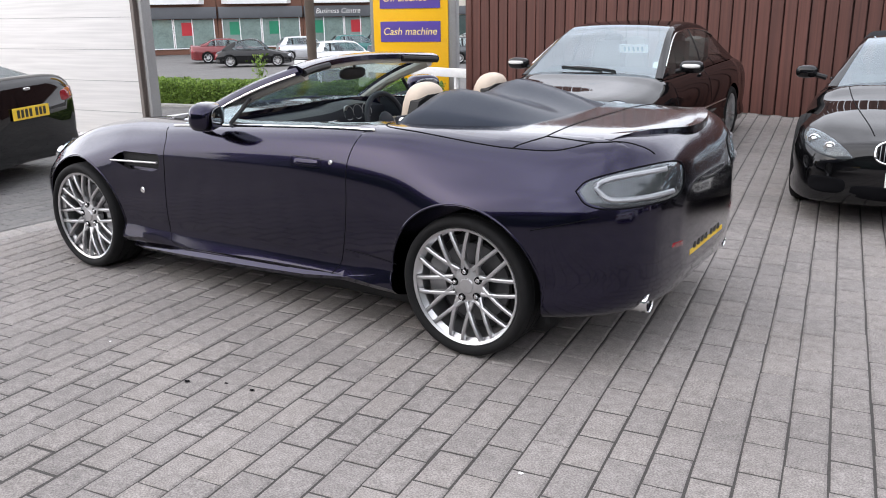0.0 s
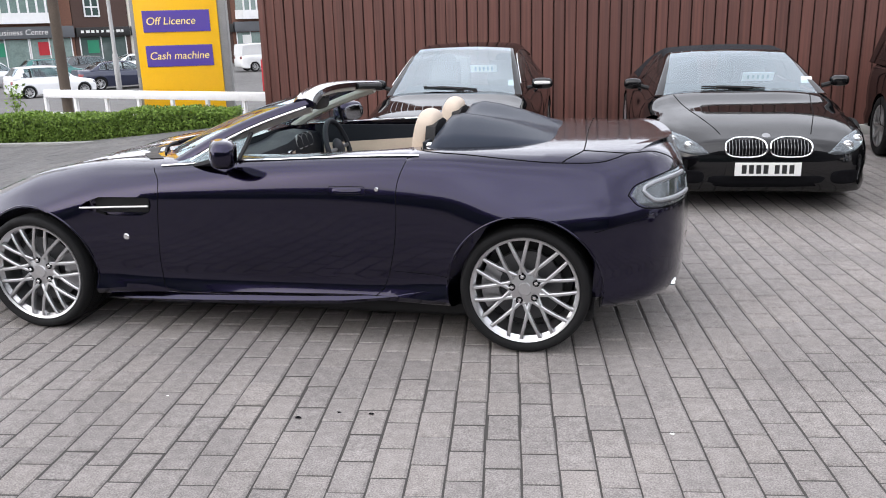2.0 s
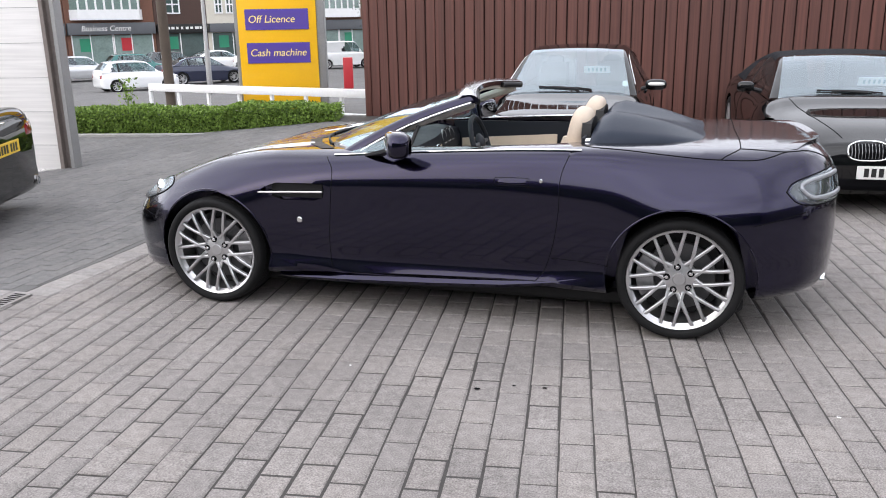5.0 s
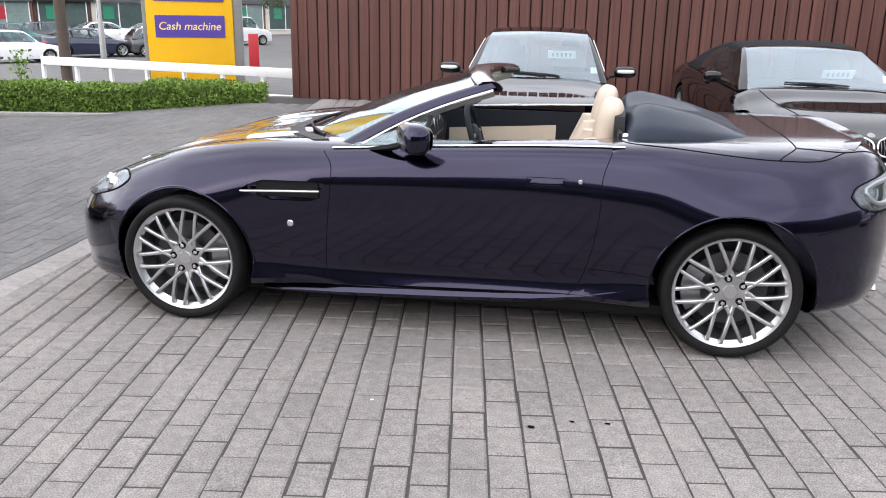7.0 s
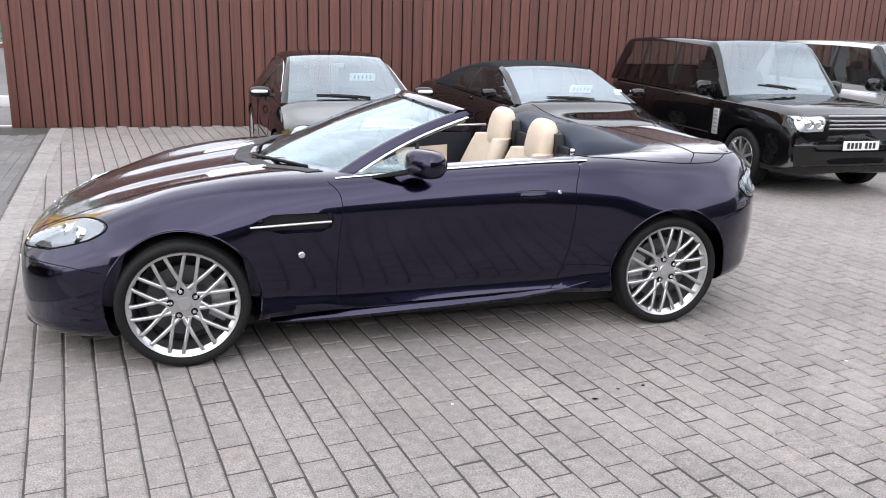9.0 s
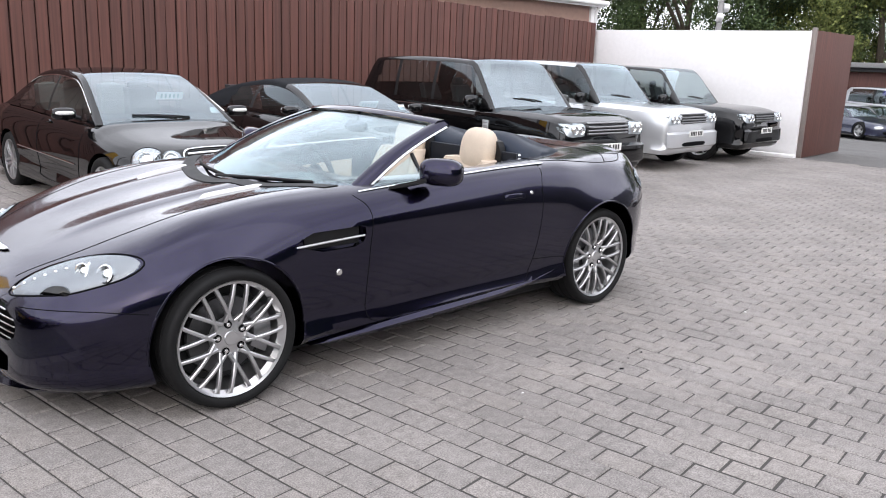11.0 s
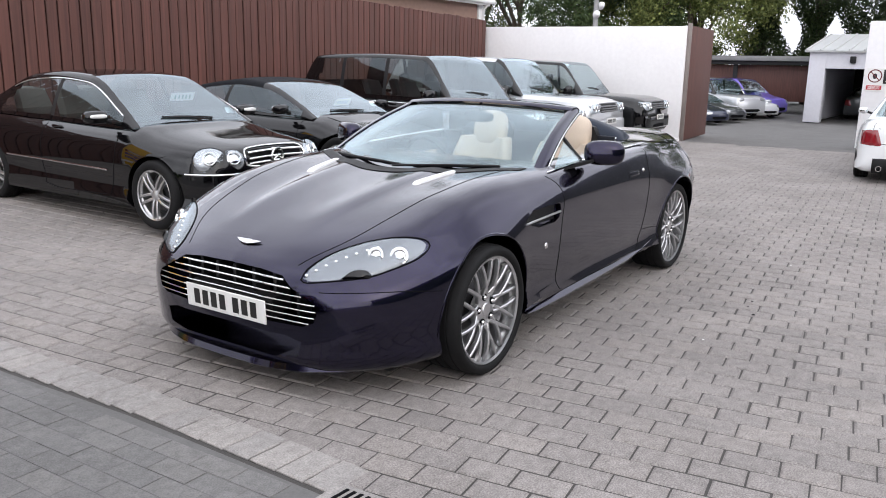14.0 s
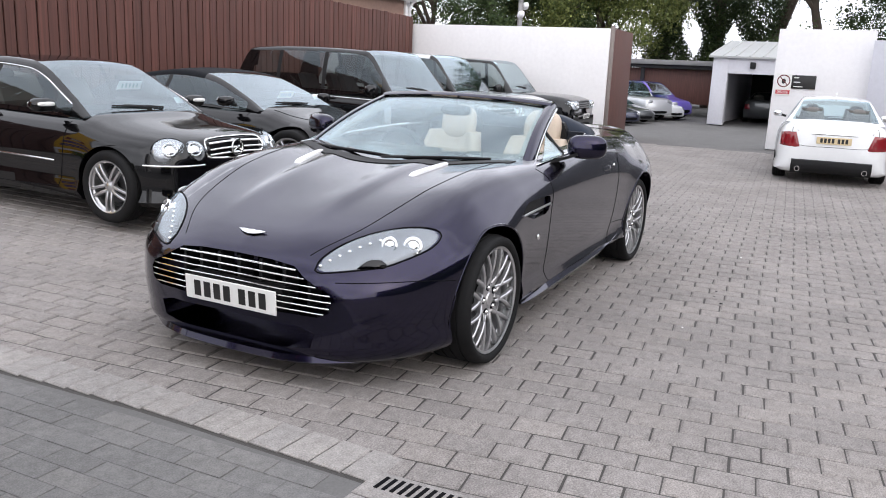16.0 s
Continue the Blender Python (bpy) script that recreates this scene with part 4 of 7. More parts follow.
def car(name, label, m, paint, S, size=1.0, group="", fine=True):
    """A closed car that looks to its own -x. Returns the thing and its outer skin for laying details on."""
    c = thing(name, label, "car", m @ Matrix.Scale(size, 4), group)
    shell = body_shell("body", body_rows(S), 64 if fine else 40, 26 if fine else 18)
    tree = tree_of(shell)
    shell.materials.append(paint)
    r, W, ax = S["r"], S["W"], S["ax"]
    cuts = [arch_cutter(x, r, r + S.get("gap", .035), -1.4 if s < 0 else .55, -.55 if s < 0 else 1.4) for x in ax for s in (-1, 1)]
    part("body", cut(shell, cuts), paint, c)
    for x in ax:
        for s in (-1, 1):
            wheel(c, x, s * (W - .02), r, r, r * S.get("rim", .70), .20, s, S.get("wheel", "five"))
    x0, x1, x2, x3, zr, zh, zd = S["x0"], S["x1"], S["x2"], S["x3"], S["zr"], S["zh"], S["zd"]
    wb, wt = S.get("wb", W * .86), S.get("wt", W * .66)
    rear = S.get("rear", .42)
    top = curve([x0, x0 + .3 * (x1 - x0), x1, (x1 + x2) / 2, x2, x2 + .55 * (x3 - x2), x3], [zh - .03, zh + .34 * (zr - zh) - .02, zr - .035, zr, zr - .04, zd + (zr - zd) * rear, zd - .04])

    def ring(x):
        h = top(x)
        k = (x - x0) / (x3 - x0)
        base = zh + (zd - zh) * k - .05
        f = min(1, max(.02, (h - base) / (zr - base)))
        w1 = wb + (wt - wb) * f
        side = h - .085 * f - .004
        half = [(w1 * q, h - .024 * f * (q / .90) ** 2) for q in (0, .24, .48, .68, .82, .90)] + [(w1 * .945, h - .035 * f), (w1 * .985, h - .058 * f - .001)]
        for q in (0, .2, .4, .6, .8, .9, 1):
            half.append((w1 + (wb - w1) * (q + .12 * math.sin(math.pi * q)), side + (base - side) * q))
        return [(x, -p[0], p[1]) for p in half[::-1]] + [(x, p[0], p[1]) for p in half[1:]]

    n = 46 if fine else 30
    xs = np.linspace(x0, x3, n)
    rings = [ring(x) for x in xs]
    k = len(rings[0])
    mid = (k - 1) / 2
    groups = {}
    bps, xc = S.get("bp", ((x1 + x2) / 2 + .05,)), S.get("xc", x2 - .02)
    for i in range(n - 1):
        x = (xs[i] + xs[i + 1]) / 2
        for j in range(k - 1):
            a = int(abs(j + .5 - mid))
            side = -1 if j + .5 < mid else 1
            z = (rings[i][j][2] + rings[i][j + 1][2]) / 2
            if a < 5:
                g = "windscreen" if x0 + .02 < x < x1 - .02 else "rear_window" if x2 + .04 < x < x3 - .06 else "pillar" if x <= x1 else "rear_quarter" if x > x2 else "roof"
            elif a < 8:
                g = "pillar" if x < x1 - .02 else "roof" if x < x2 else "rear_quarter"
            elif x > xc - (z - zd) * S.get("clean", .6):
                g = "rear_quarter"
            elif a > 12:
                g = ("belt_line", side)
            elif x < x0 + .20:
                g = "pillar"
            elif any(abs(x - b) < .03 for b in bps):
                g = ("door_pillar", side, sum(x > b + .04 for b in bps))
            else:
                g = ("side_window", side, sum(x > b for b in bps))
            groups.setdefault((g, side) if g in ("pillar", "rear_quarter") and a > 4 else g, []).append((i, j))
    for g, quads in groups.items():
        used, verts, faces = {}, [], []
        for i, j in quads:
            f = []
            for v in ((i, j), (i, j + 1), (i + 1, j + 1), (i + 1, j)):
                if v not in used:
                    used[v] = len(verts)
                    verts.append(rings[v[0]][v[1]])
                f.append(used[v])
            faces.append(tuple(f))
        nm = g if isinstance(g, str) else g[0]
        mat = {"roof": S.get("roofmat", paint), "pillar": S.get("pillmat", paint), "rear_quarter": S.get("roofmat", paint), "door_pillar": DARKPL, "belt_line": paint}.get(nm, S.get("glass", PANE))
        if nm == "side_window":
            mat = S.get("sideglass", PANE_DARK)
        if nm == "windscreen":
            mat = SCREEN
        part(nm, mesh_from(nm, verts, faces, sharp=60), mat, c)
    if S.get("trim"):
        for side in (-1, 1):
            kk = int(mid + side * 8)
            part("window_trim", tube("trim", [Vector(rings[i][kk]) + Vector((0, side * .010, 0)) for i in range(n) if x0 + .15 < xs[i] < S["trim"]], .007, 6), CHROME, c, "thin bright trim round the side windows")
    # inside
    xd = x0 + .45 * (x1 - x0)
    part("dashboard", loft("dash", [[(x0 + .15, y, zh - .08), (xd, y, zh + .03), (xd + .25, y, zh + .02), (xd + .30, y, zh - .15), (x0 + .1, y, zh - .15)] for y in np.linspace(-wb * .8, wb * .8, 5)], sharp=40), CARIN, c)
    part("cabin_floor", box_mesh("cabin", x0 + .2, -wb * .9, zh - .30, x3 - .15, wb * .9, zh - .16), CARIN, c)
    sm = S.get("inmat", CARIN)
    for xq in ((x1 + .45,) + ((x1 + 1.25,) if S.get("seats", 4) > 2 else ())):
        for s in (-1, 1):
            b = part("seat_back", loft("seat_back", [[(xq + .02 + .22 * t + d, s * .36 + q * (1 - .25 * t), zh - .2 + .45 * t) for q, d in ((-.23, 0), (-.2, -.09), (.2, -.09), (.23, 0), (.18, .06), (-.18, .06))] for t in (0, .5, .9, 1)], sharp=60), sm, c)
            part("headrest", ellipsoid("headrest", .05, .11, .075, 14, 8, 3), sm, b, m=pose(xq + .27, s * .36, min(zr - .22, zh + (.31 if xq < x1 + 1 else .20))))
    if fine:
        for s in (-1, 1):
            w = (0, -s, 0)
            lines = [[(x0 + .12, zh - .05), (x0 + .16, zb_(S) + .35), (x0 + .22, S["zb"] + .10)]]
            for b in bps[:2]:
                lines.append([(b + .03, zd - .05), (b + .04, .55), (b - .02 if b < ax[1] - .6 else b - .12, S["zb"] + .12)])
            lines.append([(x0 + .22, S["zb"] + .10), (0, S["zb"] + .09), (bps[-1] - .02, S["zb"] + .12)])
            for ln in lines:
                part("shut_line", seam(tree, [(x, 0, z) for x, z in ln], w, .004, 16), SEAM, c)
            for b in bps[:2]:
                p = draped(tree, (b - .17, s * 2, zd - .14), w, .01)
                part("door_handle", ellipsoid("handle", .085, .016, .016, 14, 8, 3), S.get("handlemat", paint), c, m=pose(p.x, p.y, p.z))
            mx = x0 + .30
            mir = part("door_mirror", ellipsoid("mirror", .075, .115 * S.get("mw", 1), .075 * S.get("mh", 1), 20, 12, 3), S.get("mirmat", paint), c, m=pose(mx, s * (W + .06), zh + .06))
            part("mirror_glass", ellipsoid("glass", .006, .09 * S.get("mw", 1), .055 * S.get("mh", 1), 16, 8, 3), CHROME, mir, m=pose(.073, 0, 0))
            part("mirror_foot", tube("foot", [(-.0, -s * .16, -.05), (0, -s * .05, -.02)], .022), DARKPL, mir)
        for s in (-1, 1):
            part("wiper", tube("wiper", [(x0 + .06, s * .05 - .3 * (1 if s > 0 else .2), top(x0 + .06) + .012)] + [(x0 + .07 + .03 * q, s * .05 - .3 * (1 if s > 0 else .2) + .45 * q * (1 if s > 0 else -1) * s, top(x0 + .07 + .03 * q) + .012) for q in (.3, .7, 1.0)], .009, 6), DARKPL, c)
    else:
        for s in (-1, 1):
            part("headlamp", patch(tree, [(-3, y, z) for y, z in oval(s * W * .66, S["zn"] - .10, W * .19, .075, 18, -s * .15, 3)], (1, 0, 0), .006, 4, 24), CLEARBOWL, c, "clear headlamp")
        part("lower_intake", patch(tree, [(-3, y, z) for y, z in oval(0, S["zb"] + .13, W * .6, .07, 18, 0, 5)], (1, 0, 0), .005, 3, 24), SEAM, c)
    # tail lamps, common to all
    for s in (-1, 1):
        zt = S["zt"]
        hh, ww = S.get("tl", (.10, .17))
        yy = W * .70
        if "tailpts" in S:
            corners = [(xr_(S), s * y, z) for y, z in S["tailpts"]]
            out = [tuple(Vector(a).lerp(Vector(b), f)) for a, b in zip(corners, corners[1:] + corners[:1]) for f in (0, .12, .5, .88)]
        else:
            out = [(xr_(S), s * (yy + q), zt - .20 + w) for q, w in oval(0, 0, ww, hh, 20, .12, 4.0)]
        part("tail_lamp", patch(tree, out, (-1, 0, 0), .008, 4, 48), REDLENS, c, "red tail lamp")
    return c, tree


def zb_(S):
    return S["zb"]


def xr_(S):
    return S["xr"]


def front_patch(tree, pts, lift=.005, n=40, rings=6):
    return patch(tree, [(-3, y, z) for y, z in pts], (1, 0, 0), lift, rings, n)


def oval(cy, cz, ry, rz, n=16, tilt=0.0, p=2.0):
    out = []
    for t in np.linspace(0, 2 * math.pi, n, endpoint=False):
        a, b = math.copysign(abs(math.cos(t)) ** (2 / p), math.cos(t)) * ry, math.copysign(abs(math.sin(t)) ** (2 / p), math.sin(t)) * rz
        out.append((cy + a * math.cos(tilt) - b * math.sin(tilt), cz + a * math.sin(tilt) + b * math.cos(tilt)))
    return out


def on_front(tree, y, z, lift=0.0):
    return draped(tree, (-4, y, z), (1, 0, 0), lift)


def lamp_eye(parent, tree, y, z, r, lift=.006):
    p = on_front(tree, y, z, lift)
    e = part("lamp_ring", lathe("ring", [(r * .7, -.002), (r * .9, -.016), (r, -.010), (r * 1.02, .02)], 24, "x"), CHROME, parent, m=pose(*p))
    part("lamp_eye", lathe("eye", [(0, -.014), (r * .4, -.011), (r * .68, -.003), (r * .7, .02)], 20, "x"), CHROME, e)


CARDINK = plain("pale_teal_print", (.20, .42, .45), .6)


def windscreen_card(c, S, y, w=.15, h=.045, f=.50):
    """A white price card behind the windscreen, its figures plain bars."""
    x = S["x0"] + f * (S["x1"] - S["x0"]) + .05
    z = S["zh"] + (f - .06) * (S["zr"] - S["zh"])
    slope = math.degrees(math.atan2(S["zr"] - S["zh"], S["x1"] - S["x0"]))
    cd = part("price_card", box_mesh("card", -w, -.003, -h, w, .003, h), PAPER, c, "white price card", pose(x + .035, y, z, 55 - slope, 0, -90))
    for i in range(5):
        part("bar", box_mesh("bar", -.010, -.005, -.022, .010, -.003, .022), CARDINK, cd, m=pose(-w * .62 + i * w * .31, 0, 0))
    return cd


CLK = dict(xf=-2.05, xr=2.44, W=.87, zb=.17, zn=.76, zh=.93, zd=.99, zt=.93, ax=(-1.36, 1.355), x0=-.98, x1=-.10, x2=.90, x3=1.75, zr=1.41, r=.32, bp=(.32,), xc=1.25, clean=.9, inmat=GREYIN, rim=.72, trim=1.2, mh=.8)
BMW = dict(xf=-2.26, xr=2.56, W=.925, zb=.15, zn=.60, zh=.88, zd=.95, zt=.91, ax=(-1.39, 1.39), x0=-.92, x1=-.02, x2=.75, x3=1.75, zr=1.27, r=.335, roofmat=CANVAS, bp=(.45,), xc=.98, clean=.5, rear=.5, rim=.74, mw=.75, mh=.72)
RR = dict(xf=-2.35, xr=2.40, W=.98, zb=.30, zn=1.02, zh=1.14, zd=1.19, zt=1.15, ax=(-1.44, 1.44), x0=-.90, x1=-.26, x2=2.05, x3=2.36, zr=1.86, r=.38, sq=.85, wheel="nine", wt=.80, wb=.93, bp=(.42, 1.36), xc=1.95, clean=.2, rear=.55, mw=1.15, mh=1.35, mirmat=BLACKP, pillmat=BLACKP, tl=(.14, .10), rim=.70)
SALOON = dict(xf=-2.27, xr=2.32, W=.885, zb=.17, zn=.68, zh=.95, zd=1.02, zt=1.03, ax=(-1.38, 1.38), x0=-.95, x1=-.15, x2=.95, x3=1.75, zr=1.40, r=.325, bp=(.15, .95), xc=1.35, clean=.7, wt=.56, inmat=GREYIN, mw=.7, mh=.8, tailpts=((.82, .845), (.57, .845), (.49, .60), (.55, .585), (.82, .60)))
HATCH = dict(xf=-1.85, xr=1.85, W=.82, zb=.18, zn=.70, zh=.90, zd=.95, zt=.93, ax=(-1.2, 1.2), x0=-.85, x1=-.2, x2=1.35, x3=1.8, zr=1.42, r=.29, bp=(.35, 1.0), xc=1.4, wheel="nine", tl=(.09, .09))
BEETLE = dict(xf=-2.0, xr=2.05, W=.86, zb=.18, zn=.68, zh=.92, zd=.95, zt=.80, ax=(-1.25, 1.26), x0=-.75, x1=-.1, x2=.5, x3=1.7, zr=1.48, r=.32, bp=(.35,), xc=1.1, wheel="nine", rear=.62)
VAN = dict(xf=-2.1, xr=2.2, W=.88, zb=.22, zn=.85, zh=1.08, zd=1.12, zt=1.10, ax=(-1.35, 1.35), x0=-1.2, x1=-.6, x2=2.05, x3=2.18, zr=1.82, r=.31, sq=.6, wt=.80, bp=(.3,), xc=.35, wheel="nine")
COUPE = dict(xf=-2.2, xr=2.3, W=.92, zb=.16, zn=.62, zh=.88, zd=.96, zt=.98, ax=(-1.35, 1.35), x0=-.75, x1=0, x2=.6, x3=1.9, zr=1.27, r=.34, bp=(.5,), xc=1.0, rear=.5, tl=(.06, .17))


def coupe_with_star_grille(m, size):
    c, tree = car("coupe", "black two-door coupe with chrome-barred grille parked by the fence", m, BLACKP, CLK, size)
    for s in (-1, 1):
        for (y, z, ry, rz) in ((.665, .690, .150, .122), (.475, .668, .108, .098)):
            p = on_front(tree, s * y, z, -.058)
            way = Matrix.Translation(p) @ pose(0, 0, 0, 0, 24, -s * (42 if y > .5 else 28))
            o = part("headlamp", ellipsoid("headlamp", .072, ry, rz, 28, 16, 2.1), CLEARBOWL, c, "clear oval headlamp", way)
            part("lamp_ring", lathe("ring", [(.046, -.072), (.056, -.084), (.064, -.078), (.066, -.050)], 28, "x"), CHROME, o)
            part("lamp_eye", lathe("eye", [(0, -.080), (.026, -.076), (.044, -.068), (.046, -.050)], 22, "x"), CHROME, o)
            part("lens", ellipsoid("lens", .092, ry * 1.015, rz * 1.015, 28, 16, 2.1), LENS, o)
            part("lamp_gap", tube("gap", [(-.012, ry * 1.01 * math.cos(a), rz * 1.01 * math.sin(a)) for a in np.linspace(0, 2 * math.pi, 36, endpoint=False)], .007, 6, True), SEAM, o)
        part("bumper_strip", tube("strip", [draped(tree, (-4 if abs(y) < .7 else x, s * y * (1 if abs(y) < .7 else 3), .54), (1, 0, 0) if abs(y) < .7 else (0, -s, 0), .005) for x, y in ((-2.1, .40), (-2.1, .55), (-2.1, .66), (-1.90, .78), (-1.82, .80), (-1.74, .80))], .008, 6), CHROME, c)
        part("side_strip", seam(tree, [(-.72, 0, .50), (.3, 0, .52), (1.0, 0, .53)], (0, -s, 0), .009, 24), CHROME, c)
        part("fog_lamp", front_patch(tree, oval(s * .60, .33, .06, .045), .006), BOWL, c)
        part("indicator", ellipsoid("indicator", .02, .09, .02, 12, 6, 3), PLATEW, c, m=pose(CLK["x0"] + .235, s * .935, CLK["zh"] + .07))
    g = part("grille", front_patch(tree, [(-.33, .60), (-.37, .65), (-.35, .73), (-.2, .75), (0, .753), (.2, .75), (.35, .73), (.37, .65), (.33, .60), (0, .585)], .004), SEAM, c, "black grille with bright bars")
    for z in (.62, .665, .71):
        part("grille_bar", tube("bar", [on_front(tree, y, z + .01 * (1 - (y / .35) ** 2), .016) for y in np.linspace(-.34, .34, 15)], .011, 8), CHROME, g, "bright grille bar")
    part("grille_frame", tube("frame", [on_front(tree, y, z, .008) for y, z in spline([(-.33, .60), (-.375, .65), (-.355, .735), (-.2, .755), (0, .758), (.2, .755), (.355, .735), (.375, .65), (.33, .60), (0, .582), (-.33, .60)], 50)[:-1]], .009, 6, True), CHROME, g)
    p = on_front(tree, 0, .67, .03)
    part("grille_emblem", lathe("emblem", [(.062, 0), (.066, -.01), (.076, -.01), (.08, 0), (.076, .01), (.062, .01)], 32, "x"), CHROME, g, "plain bright ring emblem", pose(*p))
    for a in (90, 210, 330):
        part("emblem_bar", tube("emblem_bar", [p, p + Vector((0, .066 * math.cos(radians(a)), .066 * math.sin(radians(a))))], .006, 6), CHROME, g)
    part("lower_intake", front_patch(tree, [(-.40, .27), (-.42, .36), (0, .38), (.42, .36), (.40, .27), (0, .255)], .004), SEAM, c)
    pb = draped(tree, (-2.02, 0, 3), (0, 0, -1), .004)
    part("bonnet_badge", ellipsoid("badge", .03, .03, .008, 16, 6), CHROME, c, m=pose(*pb))
    windscreen_card(c, CLK, -.26)
    part("paper_slip", box_mesh("slip", -.05, -.002, -.035, .05, .002, .035), PAPER, c, "white paper slip", pose(CLK["x0"] + .22, -.62, CLK["zh"] + .075, -35, 0, -90))
    return c


def convertible_twin_grille(m, size):
    c, tree = car("convertible", "black convertible with a dark canvas roof by the fence", m, BLACKP, BMW, size)
    for s in (-1, 1):
        pts = [(s * .45, .478), (s * .52, .540), (s * .62, .592), (s * .76, .628), (s * .83, .622), (s * .83, .560), (s * .72, .500), (s * .57, .470)]
        o = part("headlamp", front_patch(tree, pts, .006), plain("smoked_bowl", (.09, .095, .10), .3, .5, 0, .1, 20), c, "clear swept headlamp")
        lamp_eye(o, tree, s * .62, .535, .040, .010)
        lamp_eye(o, tree, s * .735, .563, .040, .010)
        part("lens", front_patch(tree, pts, .020), LENS, o)
        k = part("kidney_grille", front_patch(tree, oval(s * .176, .528, .158, .068, 22, 0, 2.8), .006), SEAM, c, "bright-rimmed rounded grille half")
        part("grille_frame", tube("frame", [on_front(tree, y, z, .012) for y, z in oval(s * .176, .528, .161, .071, 40, 0, 2.8)], .0075, 8, True), CHROME, k)
        for i in range(11):
            y = s * .176 - .130 + i * .026
            part("grille_bar", tube("bar", [on_front(tree, y, z, .010) for z in (.472, .528, .584)], .003, 6), STEEL, k)
        part("side_intake", front_patch(tree, oval(s * .62, .29, .13, .06, 16, 0, 3), .005), SEAM, c)
        part("bonnet_crease", seam(tree, [(-2.1, s * .36, 0), (-1.6, s * .50, 0), (-1.0, s * .62, 0)], (0, 0, -1), .004), SEAM, c)
    part("lower_intake", front_patch(tree, [(-.42, .21), (-.46, .30), (0, .295), (.46, .30), (.42, .21), (0, .20)], .005), SEAM, c)
    p = on_front(tree, 0, .36, .02)
    number_plate(c, pose(p.x - .01, 0, .36, 0, 0, -90))
    pb = draped(tree, (-2.14, 0, 3), (0, 0, -1), .003)
    part("bonnet_badge", lathe("badge", [(0, .006), (.03, .005), (.034, 0)], 20, "z"), STEEL, c, m=Matrix.Translation(pb) @ pose(0, 0, 0, 0, -30, 0))
    windscreen_card(c, BMW, -.24, .15, .05, .32)
    part("paper_slip", box_mesh("slip", -.05, -.002, -.035, .05, .002, .035), PAPER, c, "white paper slip", pose(BMW["x0"] + .22, -.66, BMW["zh"] + .075, -35, 0, -90))
    return c


def off_roader(m, size, paint, label, plate=True):
    c, tree = car("off_roader", label, m, paint, RR, size, "off-roaders along the fence")
    for s in (-1, 1):
        pts = [(s * .50, .82), (s * .50, .99), (s * .80, 1.0), (s * .90, .98), (s * .90, .84), (s * .80, .81)]
        o = part("headlamp", front_patch(tree, pts, .006, 40, 4), BOWL, c, "square clear headlamp")
        lamp_eye(o, tree, s * .60, .91, .062, .012)
        lamp_eye(o, tree, s * .735, .91, .062, .012)
        lamp_eye(o, tree, s * .83, .955, .03, .012)
        part("lens", front_patch(tree, pts, .022, 40, 4), LENS, o)
        v = draped(tree, (-.86, s * 2, .78), (0, -s, 0), .004)
        vent = part("side_vent", box_mesh("vent", -.06, -.008, -.17, .06, .008, .17, .006), SILVERP, c, "silver louvred side vent", pose(v.x, v.y, v.z))
        for i in range(6):
            part("louvre", box_mesh("louvre", -.05, -.012, -.008, .05, .012, .008, .003, 1), STEEL, vent, m=pose(0, 0, -.13 + i * .052, 20 * s, 0, 0))
        part("fog_lamp", lathe("fog", [(0, -.006), (.04, -.006), (.05, 0), (.05, .03)], 20, "x"), BOWL, c, m=pose(*on_front(tree, s * .66, .56, .004)))
        part("side_strip", seam(tree, [(-.72, 0, .62), (.5, 0, .62), (.95, 0, .62)], (0, -s, 0), .012, 24), paint, c)
        part("belt_strip", seam(tree, [(-.85, 0, 1.05), (.6, 0, 1.08), (2.2, 0, 1.10)], (0, -s, 0), .006, 24), CHROME, c)
    g = part("grille", front_patch(tree, [(-.47, .83), (-.47, 1.0), (0, 1.005), (.47, 1.0), (.47, .83), (0, .825)], .004, 40, 4), DARKPL, c, "slatted grille")
    for z in (.855, .90, .945, .99):
        part("grille_bar", tube("bar", [on_front(tree, y, z, .014) for y in np.linspace(-.45, .45, 9)], .015, 8), STEEL, g)
    part("bumper", loft("bumper", [[on_front(tree, y, z, l) for z, l in ((.40, .004), (.43, .05), (.58, .06), (.66, .055), (.70, .004))] for y in np.linspace(-.86, .86, 15)], closed=False, sharp=35), paint, c)
    part("lower_intake", front_patch(tree, [(-.50, .43), (-.50, .52), (.50, .52), (.50, .43)], .064, 30, 3), SEAM, c)
    p = on_front(tree, 0, .68, .062)
    if plate:
        number_plate(c, pose(p.x - .012, 0, .66, 0, 0, -90))
    return c


coupe_with_star_grille(pose(.18, 3.81, .11, 0, 0, 91), .862)
convertible_twin_grille(pose(2.71, 4.25, .035, 0, 0, 93.5), .945)
off_roader(pose(5.25, 3.95, 0, 0, 0, 89), .84, BLACKP, "black boxy off-roader parked nose out by the fence")
off_roader(pose(8.2, 4.62, 0, 0, 0, 92.5), .84, SILVERP, "silver boxy off-roader parked in the row")
off_roader(pose(10.25, 4.5, 0, 0, 0, 94), .82, BLACKP, "black off-roader parked beside the white wall")

